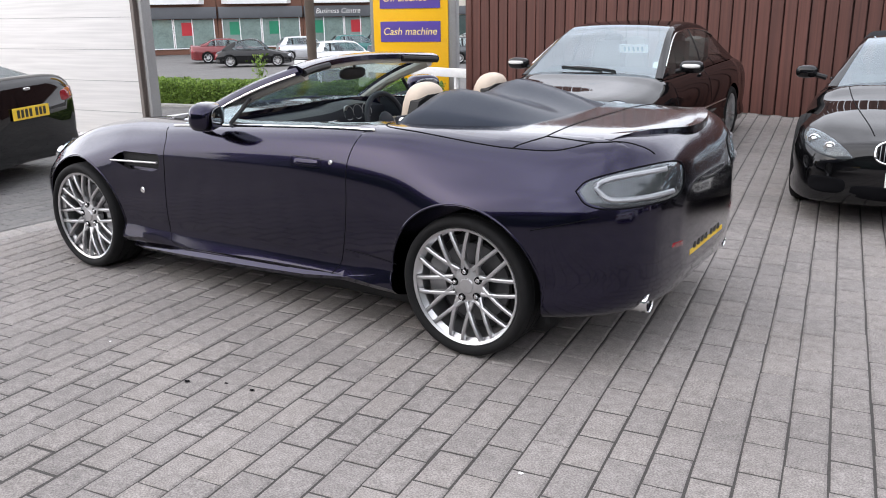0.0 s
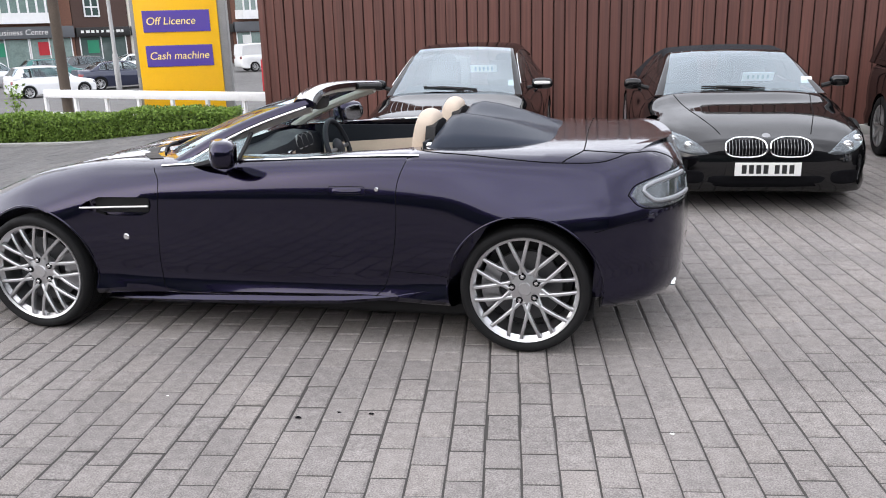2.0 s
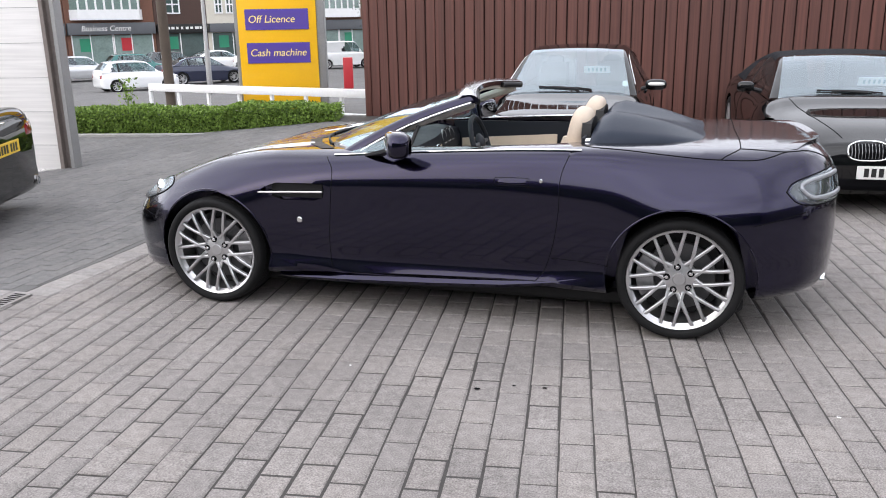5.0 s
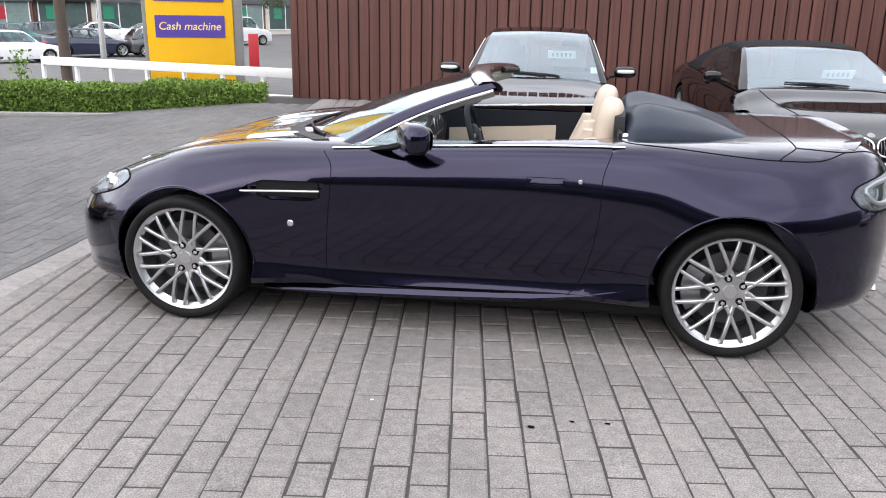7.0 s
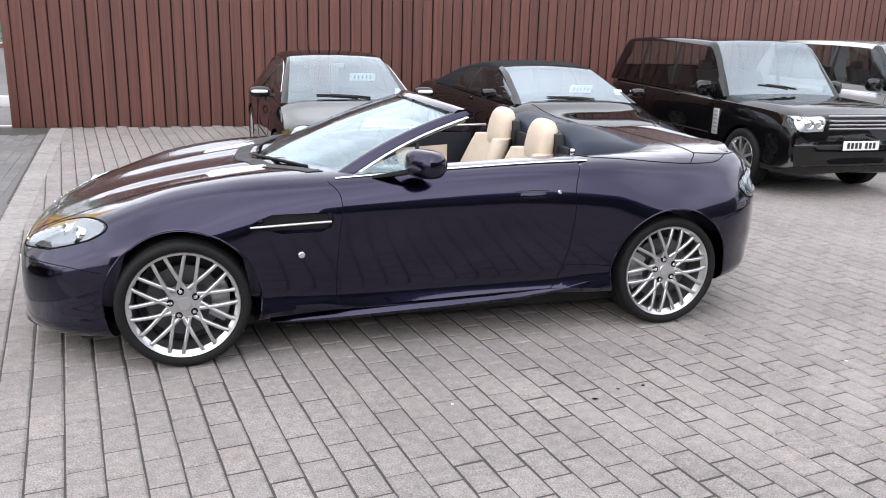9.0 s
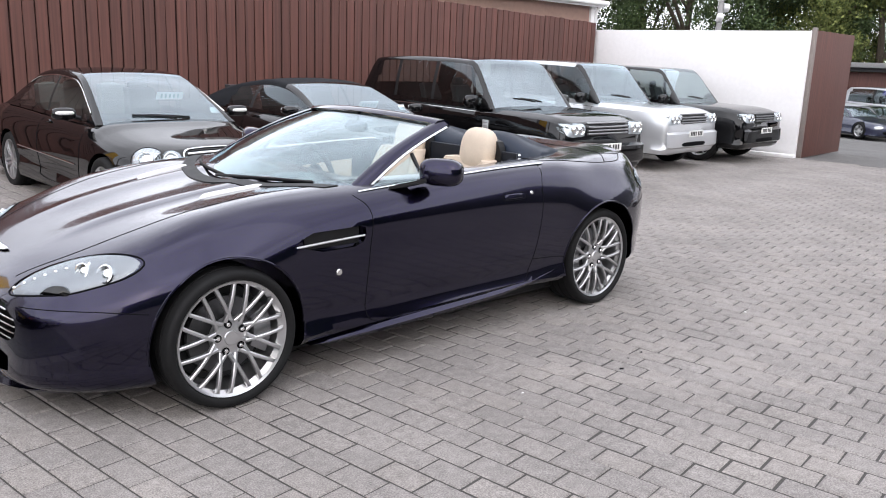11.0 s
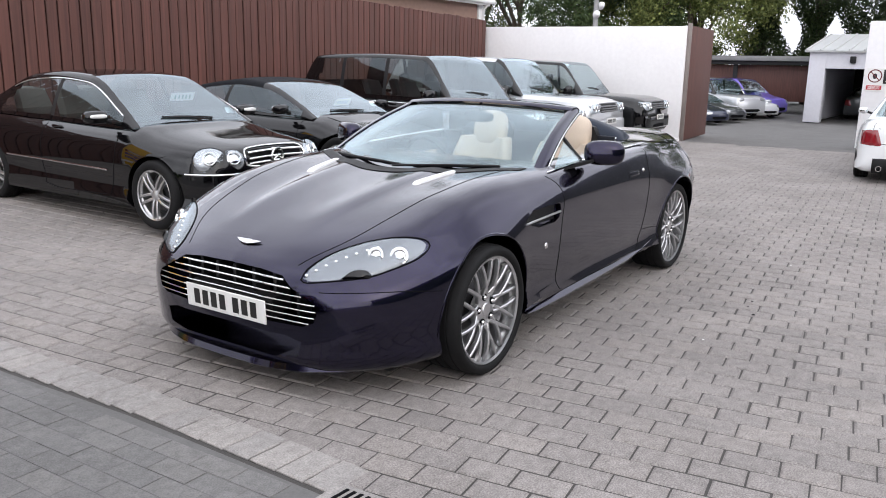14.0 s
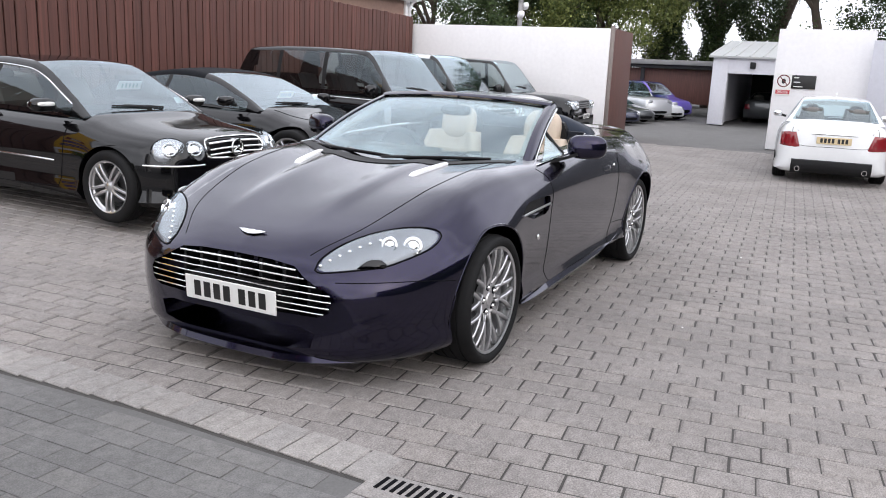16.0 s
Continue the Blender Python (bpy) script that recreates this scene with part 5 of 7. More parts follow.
# white saloon with its tail to the yard
c, tree = car("saloon", "white four-door saloon standing with its tail to the yard", pose(9.38, -1.74, 0, 0, 0, 185), WHITEP, SALOON, .83)
for s in (-1, 1):
    part("exhaust_pipe", lathe("pipe", [(.03, -.06), (.04, -.06), (.042, .05), (.034, .05), (.03, -.04)], 20, "x"), CHROME, c, m=pose(2.345, s * .50, .25))
part("rear_apron", loft("apron", [[draped(tree, (4, y, z), (-1, 0, 0), l) for z, l in ((.40, .002), (.385, .030), (.34, .032), (.30, .032), (.25, .032), (.22, .030), (.19, .02))] for y in np.linspace(-.60, .60, 25)], closed=False, sharp=35), DARKPL, c)
number_plate(c, pose(2.336, 0, .725, 0, 0, 90), plain("faded_yellow_plate", (.62, .50, .30), .5))
part("boot_lip", tube("lip", [draped(tree, (2.20 - .10 * (y / .6) ** 2, y, 3), (0, 0, -1), .006) for y in np.linspace(-.6, .6, 13)], .016, 8), WHITEP, c)
part("boot_trim", tube("trim", [draped(tree, (4, y, .825), (-1, 0, 0), .006) for y in np.linspace(-.34, .34, 9)], .012, 6), CHROME, c)
part("aerial", ellipsoid("aerial", .05, .015, .03, 12, 8), WHITEP, c, m=pose(.85, 0, 1.44))
part("shut_line", seam(tree, [(2.2, -.62, 1.0), (2.2, -.60, .66), (2.2, 0, .62), (2.2, .60, .66), (2.2, .62, 1.0)], (-1, 0, 0), .004), SEAM, c)

# dark coupe by the stone sign wall, seen from behind
c, tree = car("coupe", "black low coupe parked tail towards the yard beside a stone wall", pose(-6.05, -.45, 0, 0, 0, 23.5), BLACKP, COUPE, .96)
p = draped(tree, (4, 0, .66), (-1, 0, 0), .01)
number_plate(c, pose(p.x + .006, 0, .66, 0, 0, 90), PLATEY)
part("boot_badge", ellipsoid("badge", .006, .05, .014, 14, 6, 3), CHROME, c, "plain bright badge", pose(draped(tree, (4, 0, .87), (-1, 0, 0), .004).x, 0, .87))
for s in (-1, 1):
    part("exhaust_pipe", lathe("pipe", [(.03, -.06), (.045, -.06), (.047, .05), (.036, .05), (.03, -.04)], 20, "x"), CHROME, c, m=pose(2.26, s * .62, .28))

# cars in the back yard, in the garage and along the street
# the back yard lies lower and farther off: its plan is drawn small and enlarged about one point
EYE0 = Vector((-4.5, -2.6, 1.43))
FAR = Matrix.Translation(EYE0) @ Matrix.Scale(1.4, 4) @ Matrix.Translation(-EYE0)
car("sports_car", "dark low car in the back yard", FAR @ pose(17.74, 4.55, 0, 0, 0, 64), BLUEP, COUPE, .56, fine=False)
car("sports_car", "dark low car beside a silver off-roader", FAR @ pose(19.04, 4.46, 0, 0, 0, 64), GREYP, COUPE, .56, fine=False)
car("off_roader", "silver off-roader in the back yard", FAR @ pose(20.55, 4.58, 0, 0, 0, 60), SILVERP, RR, .62, fine=False)
car("hatchback", "violet hatchback in the back yard", FAR @ pose(22.45, 4.40, 0, 0, 0, 66), PURPLEP, HATCH, .80, fine=False)
car("hatchback", "white car in the back yard", FAR @ pose(21.75, 4.02, 0, 0, 0, 58), WHITEP, HATCH, .58, fine=False)
car("saloon", "dark grey car inside the garage", FAR @ pose(24.3, .85, 0, 0, 0, 180), GREYP, SALOON, .68, fine=False)
STREET = [
    ("small_car", "black rounded small car parked across the street", -30.6, 29.2, 219, BLACKP, BEETLE),
    ("hatchback", "white hatchback parked across the street", -23.8, 28.8, 236, WHITEP, HATCH),
    ("saloon", "dark saloon parked across the street", -23.4, 33.8, 232, BLUEP, SALOON),
    ("hatchback", "grey hatchback parked across the street", -20.6, 36.2, 225, GREYP, HATCH),
    ("hatchback", "silver hatchback parked before the shops", -32.0, 35.0, 232, SILVERP, HATCH),
    ("hatchback", "teal hatchback parked before the shops", -30.6, 38.2, 232, GREENP, HATCH),
    ("hatchback", "grey hatchback parked before the shops", -30.4, 41.6, 232, GREYP, HATCH),
    ("saloon", "white saloon parked before the shops", -28.6, 44.2, 232, WHITEP, SALOON),
    ("saloon", "white saloon parked before the shops", -25.6, 45.4, 232, WHITEP, SALOON),
    ("saloon", "dark red saloon parked before the shops", -35.0, 31.5, 232, REDP, SALOON),
    ("van", "white van parked before the shops", -21.5, 48.0, 225, WHITEP, VAN),
]
for nm, lb, x, y, a, pt, S in STREET:
    car(nm, lb, pose(x, y, ground_height(x, y) - .028, 0, 0, a), pt, S, 1.0, "cars parked along the street", fine=False)

# ---- ground ----
def varied(name, col, spread, rough, source, speck=0.25, bump=0.5, scale=160):
    """Stone-like pieces that differ from each other; source: 'island' or 'object'."""
    m, n, l, b = nodes_of(name)
    tc = n.new("ShaderNodeNewGeometry")
    if source == "object":
        rnd = n.new("ShaderNodeObjectInfo").outputs["Random"]
    else:
        rnd = tc.outputs["Random Per Island"]
    ramp = n.new("ShaderNodeValToRGB")
    e = ramp.color_ramp.elements
    e[0].position, e[1].position = 0.0, 1.0
    e[0].color = (*[c * (1 - spread) for c in col], 1)
    e[1].color = (*[c * (1 + spread) * f for c, f in zip(col, (1.01, 1.0, .985))], 1)
    mid = ramp.color_ramp.elements.new(.45)
    mid.color = (*col, 1)
    l.new(rnd, ramp.inputs["Fac"])
    n1 = n.new("ShaderNodeTexNoise")
    n1.inputs["Scale"].default_value, n1.inputs["Detail"].default_value = scale, 4
    n2 = n.new("ShaderNodeTexNoise")
    n2.inputs["Scale"].default_value, n2.inputs["Detail"].default_value = 1.3, 6
    n3 = n.new("ShaderNodeTexNoise")
    n3.inputs["Scale"].default_value, n3.inputs["Detail"].default_value = 22, 5
    for q in (n1, n2, n3):
        l.new(tc.outputs["Position"], q.inputs["Vector"])
    def fac(out, lo, hi):
        mr = n.new("ShaderNodeMapRange")
        mr.inputs["From Min"].default_value, mr.inputs["From Max"].default_value = .3, .7
        mr.inputs["To Min"].default_value, mr.inputs["To Max"].default_value = lo, hi
        l.new(out, mr.inputs["Value"])
        return mr.outputs["Result"]
    prev = ramp.outputs["Color"]
    for o, lo, hi in ((n1.outputs["Fac"], 1 - speck, 1 + speck), (n2.outputs["Fac"], .86, 1.12), (n3.outputs["Fac"], .85, 1.12)):
        sc = n.new("ShaderNodeVectorMath")
        sc.operation = "SCALE"
        l.new(prev, sc.inputs[0])
        l.new(fac(o, lo, hi), sc.inputs["Scale"])
        prev = sc.outputs["Vector"]
    l.new(prev, b.inputs["Base Color"])
    b.inputs["Roughness"].default_value = rough
    b.inputs["Specular IOR Level"].default_value = .3
    bp = n.new("ShaderNodeBump")
    bp.inputs["Strength"].default_value, bp.inputs["Distance"].default_value = bump, .004
    l.new(n1.outputs["Fac"], bp.inputs["Height"])
    l.new(bp.outputs["Normal"], b.inputs["Normal"])
    return m


PAVE = varied("grey_block", (.243, .224, .214), .06, .85, "island", .38)
PAVE_ONE = varied("grey_block_single", (.243, .224, .214), .06, .85, "object", .38)
PAVE_EDGE = varied("pale_edge_block", (.28, .265, .255), .06, .85, "island")
PAVE_DARK = varied("charcoal_block", (.155, .152, .150), .10, .85, "island", .2, .4)
SAND = plain("joint_sand", (.050, .046, .043), .95, 0, 0, .3, 30, .4, 200)
TARMAC = varied("tarmac", (.145, .142, .14), .1, .9, "island", .3, .8, 220)
BRICK = plain("red_brown_brick", (.16, .075, .05), .85, 0, 0, .25, 9, .3, 60)
DARKBRICK = plain("dark_brown_tile", (.07, .04, .032), .85, 0, 0, .25, 9, .3, 60)
KERB = plain("kerb_concrete", (.34, .335, .32), .9, 0, 0, .15, 6, .3, 90)
STONE = plain("pale_travertine", (.80, .78, .75), .6, 0, 0, .08, 2, .3, 25)
CORTEN = plain("bronze_steel", (.21, .18, .165), .5, .3, 0, .15, 4)
YELLOW = plain("yellow_panel", (.90, .50, .008), .35, 0, .3, .03, 4)
PURPLE = plain("violet_panel", (.085, .05, .30), .35, 0, .3, .03, 4)
MAROON = plain("maroon_panel", (.20, .012, .02), .35, 0, .3, .03, 4)
PALEYELLOW = plain("pale_yellow_print", (.90, .72, .25), .5, 0, 0, .02, 4)
GREYMETAL = plain("grey_post", (.30, .30, .30), .45, .4, 0, .1, 5)
WHITEPAINT = plain("white_gloss", (.80, .80, .80), .45, 0, 0, .06, 3, .05, 60)
FASCIA = plain("grey_fascia", (.10, .105, .115), .6, 0, 0, .1, 2)
GREENSHOP = plain("green_board", (.02, .22, .12), .5, 0, 0, .1, 2)
SHOPGLASS = plain("shop_glass", (.06, .09, .085), .08, 0, .5, .2, 1)
PLASTER = plain("brown_render", (.28, .18, .145), .85, 0, 0, .12, 1.2, .3, 50)
ROOFFELT = plain("grey_roof", (.20, .20, .20), .8, 0, 0, .2, 3, .2, 40)
SHEETW = plain("white_sheet_metal", (.50, .51, .51), .5, .1, 0, .06, 3)
LILAC = plain("pale_grey_paint", (.58, .58, .63), .7, 0, 0, .06, 2, .1, 60)
DARKIN = plain("dark_inside", (.02, .02, .022), .9)
REDSIGN = plain("red_print", (.42, .02, .03), .5)
DARKRED = plain("dark_red_print", (.13, .015, .02), .5)
BARK = plain("bark", (.085, .065, .05), .95, 0, 0, .3, 6, .6, 30)


def clamp(v):
    return min(1.0, max(0.0, v))


def lift(x, y):
    """The forecourt rises slightly towards the fence near the street end."""
    return .033 * min(max(y - .95, 0), 6.2) * clamp(1 - x / 4.6) * clamp((x + 6.2) / 2.4)


xs = [-400, -200, -120, -80, -60, -50, -44, -38, -32, -28, -24, -20, -17, -14, -12, -10, -8.5, -7, -5, -2, 0, 4, 7.9, 8.1, 12, 13.6, 16, 18, 20, 22, 25.6, 30, 60, 120, 400]
ys = [-400, -120, -40, -20, -12, -8, -4, 0, 3, 5, 6.5, 8, 9.5, 11, 13, 15, 18, 21, 24, 28, 32, 36, 40, 46, 54, 70, 100, 200, 400]
gv = [(x, y, ground_height(x, y) - .028 + min(0, lift(x, y) - .012) + max(0, lift(x, y) - .02)) for x in xs for y in ys]
gf = [(i * len(ys) + j, (i + 1) * len(ys) + j, (i + 1) * len(ys) + j + 1, i * len(ys) + j + 1) for i in range(len(xs) - 1) for j in range(len(ys) - 1)]
tagged(part("ground", mesh_from("ground", gv, gf), TARMAC), "grey tarmac road and yard surface", "ground", kind="structure")

# block paving in half bond: courses laid 7.6 degrees off the car's line, the cross joints slightly askew
PU, PV, ANG, SKEW = .1345, .206, radians(7.6), -.006
eu, ev = Vector((math.cos(ANG), math.sin(ANG))), Vector((-math.sin(ANG), math.cos(ANG)))
ORIGIN = eu * .2018 + ev * .1006


CORNER = -1.05


def border_x(y):
    """Where the pale edge course ends and the charcoal blocks begin."""
    return -2.58 - .062 * max(0, y)


def block(verts, faces, cx, cy, hu, hv, z, rng, turn=(eu, ev), bev=.009):
    """One block with worn edges: a top and sloping sides."""
    a, b = turn
    j = lambda: rng.uniform(-.0012, .0012)
    dz = z + rng.uniform(-.0016, .0016)
    n = len(verts)
    for k, (zz, inn) in enumerate(((-.020, 0), (-.006, 0), (0, bev))):
        for su, sv in ((-1, -1), (1, -1), (1, 1), (-1, 1)):
            p = a * (su * (hu - inn) + j()) + b * (sv * (hv - inn) + j())
            verts.append((cx + p.x, cy + p.y, dz + zz + lift(cx + p.x, cy + p.y)))
    for k in range(2):
        for q in range(4):
            q2 = (q + 1) % 4
            faces.append((n + 4 * k + q, n + 4 * k + q2, n + 4 * k + 4 + q2, n + 4 * k + 4 + q))
    faces.append((n + 8, n + 9, n + 10, n + 11))


rng = random.Random(4)
pv_, pf_, singles = [], [], []
for i in range(-95, 110):
    off = .5 * (i % 2) * PV + SKEW * i + rng.uniform(-.006, .006)
    for j in range(-50, 62):
        c = ORIGIN + eu * ((i + .5) * PU) + ev * (j * PV + off)
        if not (-9.2 < c.y < 6.86 and -9.2 < c.x < 11.75 and (c.x > border_x(c.y) + .135 or c.y < CORNER - .145)):
            continue
        if -1.25 < c.x < 1.75 and -3.6 < c.y < -1.0:
            singles.append(c.copy())
            continue
        block(pv_, pf_, c.x, c.y, PU / 2 - .0030 - rng.uniform(0, .0012), PV / 2 - .0026 - rng.uniform(0, .0012), 0, rng)
me = bpy.data.meshes.new("paving")
me.from_pydata(pv_, [], pf_)
bed = tagged(part("pavement", mesh_from("bed", [(x, y, -.0060 + lift(x, y)) for x in np.linspace(-9.5, 11.8, 110) for y in np.linspace(-9.5, 6.9, 100)], [(i * 100 + j, i * 100 + 100 + j, i * 100 + 101 + j, i * 100 + 1 + j) for i in range(109) for j in range(99)]), SAND), "grey block paving of staggered rectangular blocks", "pavement", kind="structure")
rest = part("paving_block", me, PAVE, bed)
tagged(rest, kind="stuff")
sv_, sf_ = [], []
# charcoal blocks and the pale edge course
ev2 = Vector((-.035, 1)).normalized()
eu2 = Vector((ev2.y, -ev2.x))
dv_, df_ = [], []
for i in range(0, 62):
    for j in range(-40, 38):
        c = Vector((-2.70, 0)) - eu2 * (i * .103) + ev2 * (j * .205 + (.1025 if i % 2 else 0))
        if CORNER + .05 < c.y < 6.3 and c.x < border_x(c.y) - .045 and c.y < 6.3 + .35 * (c.x + 4):
            block(dv_, df_, c.x, c.y, .0508, .1018, -.002, rng, (eu2, ev2), .002)
bedv = [(x, y, lift(x, y) - .0045) for y in np.linspace(CORNER, 6.3, 28) for x in (-9.4, -6.2, -5, -3.8, border_x(y) - .02)]
part("charcoal_bed", mesh_from("charcoal_bed", bedv, [(i * 5 + j, i * 5 + j + 1, i * 5 + 6 + j, i * 5 + 5 + j) for i in range(27) for j in range(4)]), plain("dusty_sand", (.125, .122, .12), .95, 0, 0, .2, 12), bed)
me = bpy.data.meshes.new("charcoal")
me.from_pydata(dv_, [], df_)
tagged(part("charcoal_block", me, PAVE_DARK, bed), kind="stuff")
y = CORNER + .04
while y < 6.8:
    block(sv_, sf_, border_x(y) + .105, y, .100, .0665, .004, rng, (Vector((1, -.03)).normalized(), Vector((.03, 1)).normalized()))
    y += .139
x = -2.60
while x > -9.2:
    block(sv_, sf_, x, CORNER - .095, .0665, .100, .004, rng, (Vector((1, -.01)).normalized(), Vector((.01, 1)).normalized()))
    x -= .139
me = bpy.data.meshes.new("edge")
me.from_pydata(sv_, [], sf_)
tagged(part("edge_block", me, PAVE_EDGE, bed), kind="stuff")

# slotted drain cover in the edge course
dr = thing("drain_cover", "pale grey slotted drain cover set in the paving", "drain", pose(-2.56, -1.33, .003, 0, 0, 3))
part("frame", box_mesh("frame", -.066, -.25, -.02, .066, .25, .002, .002, 1), PAVE_EDGE, dr)
for i in range(16):
    part("slot", box_mesh("slot", -.042, -.0075, .0015, .042, .0075, .0035), SEAM, dr, m=pose(0, -.225 + i * .030, 0, 0, 0, -6))

# oil stains and specks
for k, (x, y, r) in enumerate(((.467, -1.70, .013), (.757, -1.62, .011), (.62, -1.63, .009), (-.18, -1.60, .007), (1.95, -1.60, .009))):
    v = [(0, 0, 0)] + [(r * (1 + .35 * rng.uniform(-1, 1)) * math.cos(t), r * .8 * (1 + .35 * rng.uniform(-1, 1)) * math.sin(t), -.0006) for t in np.linspace(0, 2 * math.pi, 12, endpoint=False)]
    part("stain", mesh_from("stain", v, [(0, 1 + i, 1 + (i + 1) % 12) for i in range(12)], False), SEAM if k < 3 else PLATEW, bed, m=pose(x, y, .0032))


# ---- fence and walls ----
def structure(ob, label, cat):
    return tagged(ob, label, cat, kind="structure")


def grained(name, col, scale=(30, 30, 1.2), lo=.72, hi=1.25, rough=.6):
    """Stained boards: long grain, board to board shifts and weather streaks."""
    m, n, l, b = nodes_of(name)
    oi = n.new("ShaderNodeObjectInfo")
    tc = n.new("ShaderNodeTexCoord")
    mp = n.new("ShaderNodeMapping")
    mp.inputs["Scale"].default_value = scale
    l.new(tc.outputs["Object"], mp.inputs["Vector"])
    off = n.new("ShaderNodeVectorMath")
    off.operation = "ADD"
    l.new(mp.outputs["Vector"], off.inputs[0])
    mul = n.new("ShaderNodeMath")
    mul.operation = "MULTIPLY"
    mul.inputs[1].default_value = 50
    l.new(oi.outputs["Random"], mul.inputs[0])
    l.new(mul.outputs[0], off.inputs[1])
    nz = n.new("ShaderNodeTexNoise")
    nz.inputs["Scale"].default_value, nz.inputs["Detail"].default_value = 1.0, 6
    l.new(off.outputs["Vector"], nz.inputs["Vector"])
    mr = n.new("ShaderNodeMapRange")
    mr.inputs["From Min"].default_value, mr.inputs["From Max"].default_value = .3, .7
    mr.inputs["To Min"].default_value, mr.inputs["To Max"].default_value = lo, hi
    l.new(nz.outputs["Fac"], mr.inputs["Value"])
    m2 = n.new("ShaderNodeMapRange")
    m2.inputs["To Min"].default_value, m2.inputs["To Max"].default_value = (.87, 1.13) if lo < .8 else (1, 1)
    l.new(oi.outputs["Random"], m2.inputs["Value"])
    mm = n.new("ShaderNodeMath")
    mm.operation = "MULTIPLY"
    l.new(mr.outputs["Result"], mm.inputs[0])
    l.new(m2.outputs["Result"], mm.inputs[1])
    sc = n.new("ShaderNodeVectorMath")
    sc.operation = "SCALE"
    sc.inputs[0].default_value = col
    l.new(mm.outputs[0], sc.inputs["Scale"])
    l.new(sc.outputs["Vector"], b.inputs["Base Color"])
    b.inputs["Roughness"].default_value = rough
    bp = n.new("ShaderNodeBump")
    bp.inputs["Strength"].default_value, bp.inputs["Distance"].default_value = .35, .004
    l.new(nz.outputs["Fac"], bp.inputs["Height"])
    l.new(bp.outputs["Normal"], b.inputs["Normal"])
    return m


BOARD = grained("red_brown_board", (.098, .036, .027))
FX0, FX1, FY = -3.36, 11.35, 6.95
# near-black sheet behind the boards: the shade in their gaps is its colour
fence = structure(part("wall_fence", box_mesh("gap_shade_sheet", FX0, FY + .03, .10, FX1, FY + .09, 2.35), plain("fence_shadow", (.03, .013, .011), .9)), "tall fence of upright red-brown stained boards", "fence")
fr = random.Random(8)
boards = []
for k in range(3):
    boards.append(box_mesh("board", -.066, -.012, .0, .066, .012, 1, .004, 1))
n = int((FX1 - FX0) / .1485)
for i in range(n):
    x = FX0 + .07 + i * .1485
    top = 2.62 - .028 * max(0, x - 2)
    b = part("board", boards[i % 3], BOARD, fence, m=pose(x, FY + fr.uniform(-.003, .003), .12, 0, fr.uniform(-.15, .15), 0) @ Matrix.Diagonal((1, 1, top - .12 + fr.uniform(-.012, .012), 1)))
structure(part("fence_plinth", box_mesh("plinth", FX0 - .03, FY - .05, -.02, FX1, FY + .12, .115, .012), KERB), "pale concrete kerb under the fence", "kerb")
structure(part("fence_end_post", box_mesh("post", FX0 - .10, FY - .03, 0, FX0 + .0, FY + .10, 2.7, .006), BOARD), "brown fence end post", "post")

# white walls and the red gate leaf
def run_wall(name, p0, p1, h, t, mat, label, z0=-.02, bevel=.012):
    d = Vector((p1[0] - p0[0], p1[1] - p0[1], 0))
    ob = part(name, box_mesh(name, 0, 0, 0, d.length, t, h - z0, bevel), mat, m=pose(p0[0], p0[1], z0, 0, 0, math.degrees(math.atan2(d.y, d.x))))
    return structure(ob, label, "wall")


run_wall("wall_white", (11.42, 7.2), (11.78, 2.62), 2.22, .22, RENDERW, "white rendered yard wall")
run_wall("wall_plinth", (11.42, 4.6), (11.585, 2.56), .06, .15, RENDERW, "low white plinth along the foot of the wall")
run_wall("gate_leaf", (11.95, 2.60), (14.15, 2.80), 2.24, .07, BOARD, "red-brown boarded gate leaf standing open")
run_wall("gate_post", (11.86, 2.55), (11.94, 2.56), 2.28, .08, CORTEN, "dark steel gate post")
run_wall("wall_white_right", (13.24, -2.14), (13.24, -.42), 2.34, .22, RENDERW, "white rendered wall beside the gateway")
run_wall("wall_far_right", (12.3, -3.5), (12.95, -2.2), 2.15, .2, LILAC, "pale grey boarded wall")
# out of view: a dark wall added so the roadster's flank reflects dark
run_wall("wall_side_building", (9.6, -14.0), (12.2, -3.5), 4.2, .3, FASCIA, "unseen dark wall added to darken the roadster's side reflections")

# notice and sign on the right-hand wall
ns = thing("prohibition_sign", "white sign with a red ring on the white wall", "sign", pose(13.01, -.615, 1.30, 0, 0, -90))
part("board", box_mesh("board", -.15, -.006, -.24, .15, .006, .19, .004, 1), PLATEW, ns)
part("ring", lathe("ring", [(.102, -.010), (.102, -.007), (.122, -.007), (.122, -.010)], 36), DARKRED, ns, m=pose(0, 0, .045))
part("bar", box_mesh("bar", -.105, -.011, -.009, .105, -.007, .009), DARKRED, ns, m=pose(0, 0, .045, 0, 45, 0))
part("palm", ellipsoid("palm", .038, .003, .05, 16, 8), INK, ns, m=pose(0, -.007, .04))
part("panel", box_mesh("panel", -.13, -.009, -.21, .13, -.006, -.13), REDSIGN, ns)
for i in range(3):
    part("line", box_mesh("line", -.10, -.011, -.004, .10, -.009, .004), PLATEW, ns, m=pose(0, 0, -.15 - i * .02))
nb = thing("notice_board", "black notice board with plain pale lines on the white wall", "sign", pose(13.005, -.98, 1.335, 0, 0, -90))
part("board", box_mesh("board", -.22, -.012, -.13, .22, .012, .13, .006), INK, nb)
for i, w in enumerate((.09, .12, .17)):
    part("line", box_mesh("line", 0, -.015, -.008, w, -.012, .008), PLATEW, nb, m=pose(-.18, 0, .08 - i * .085))

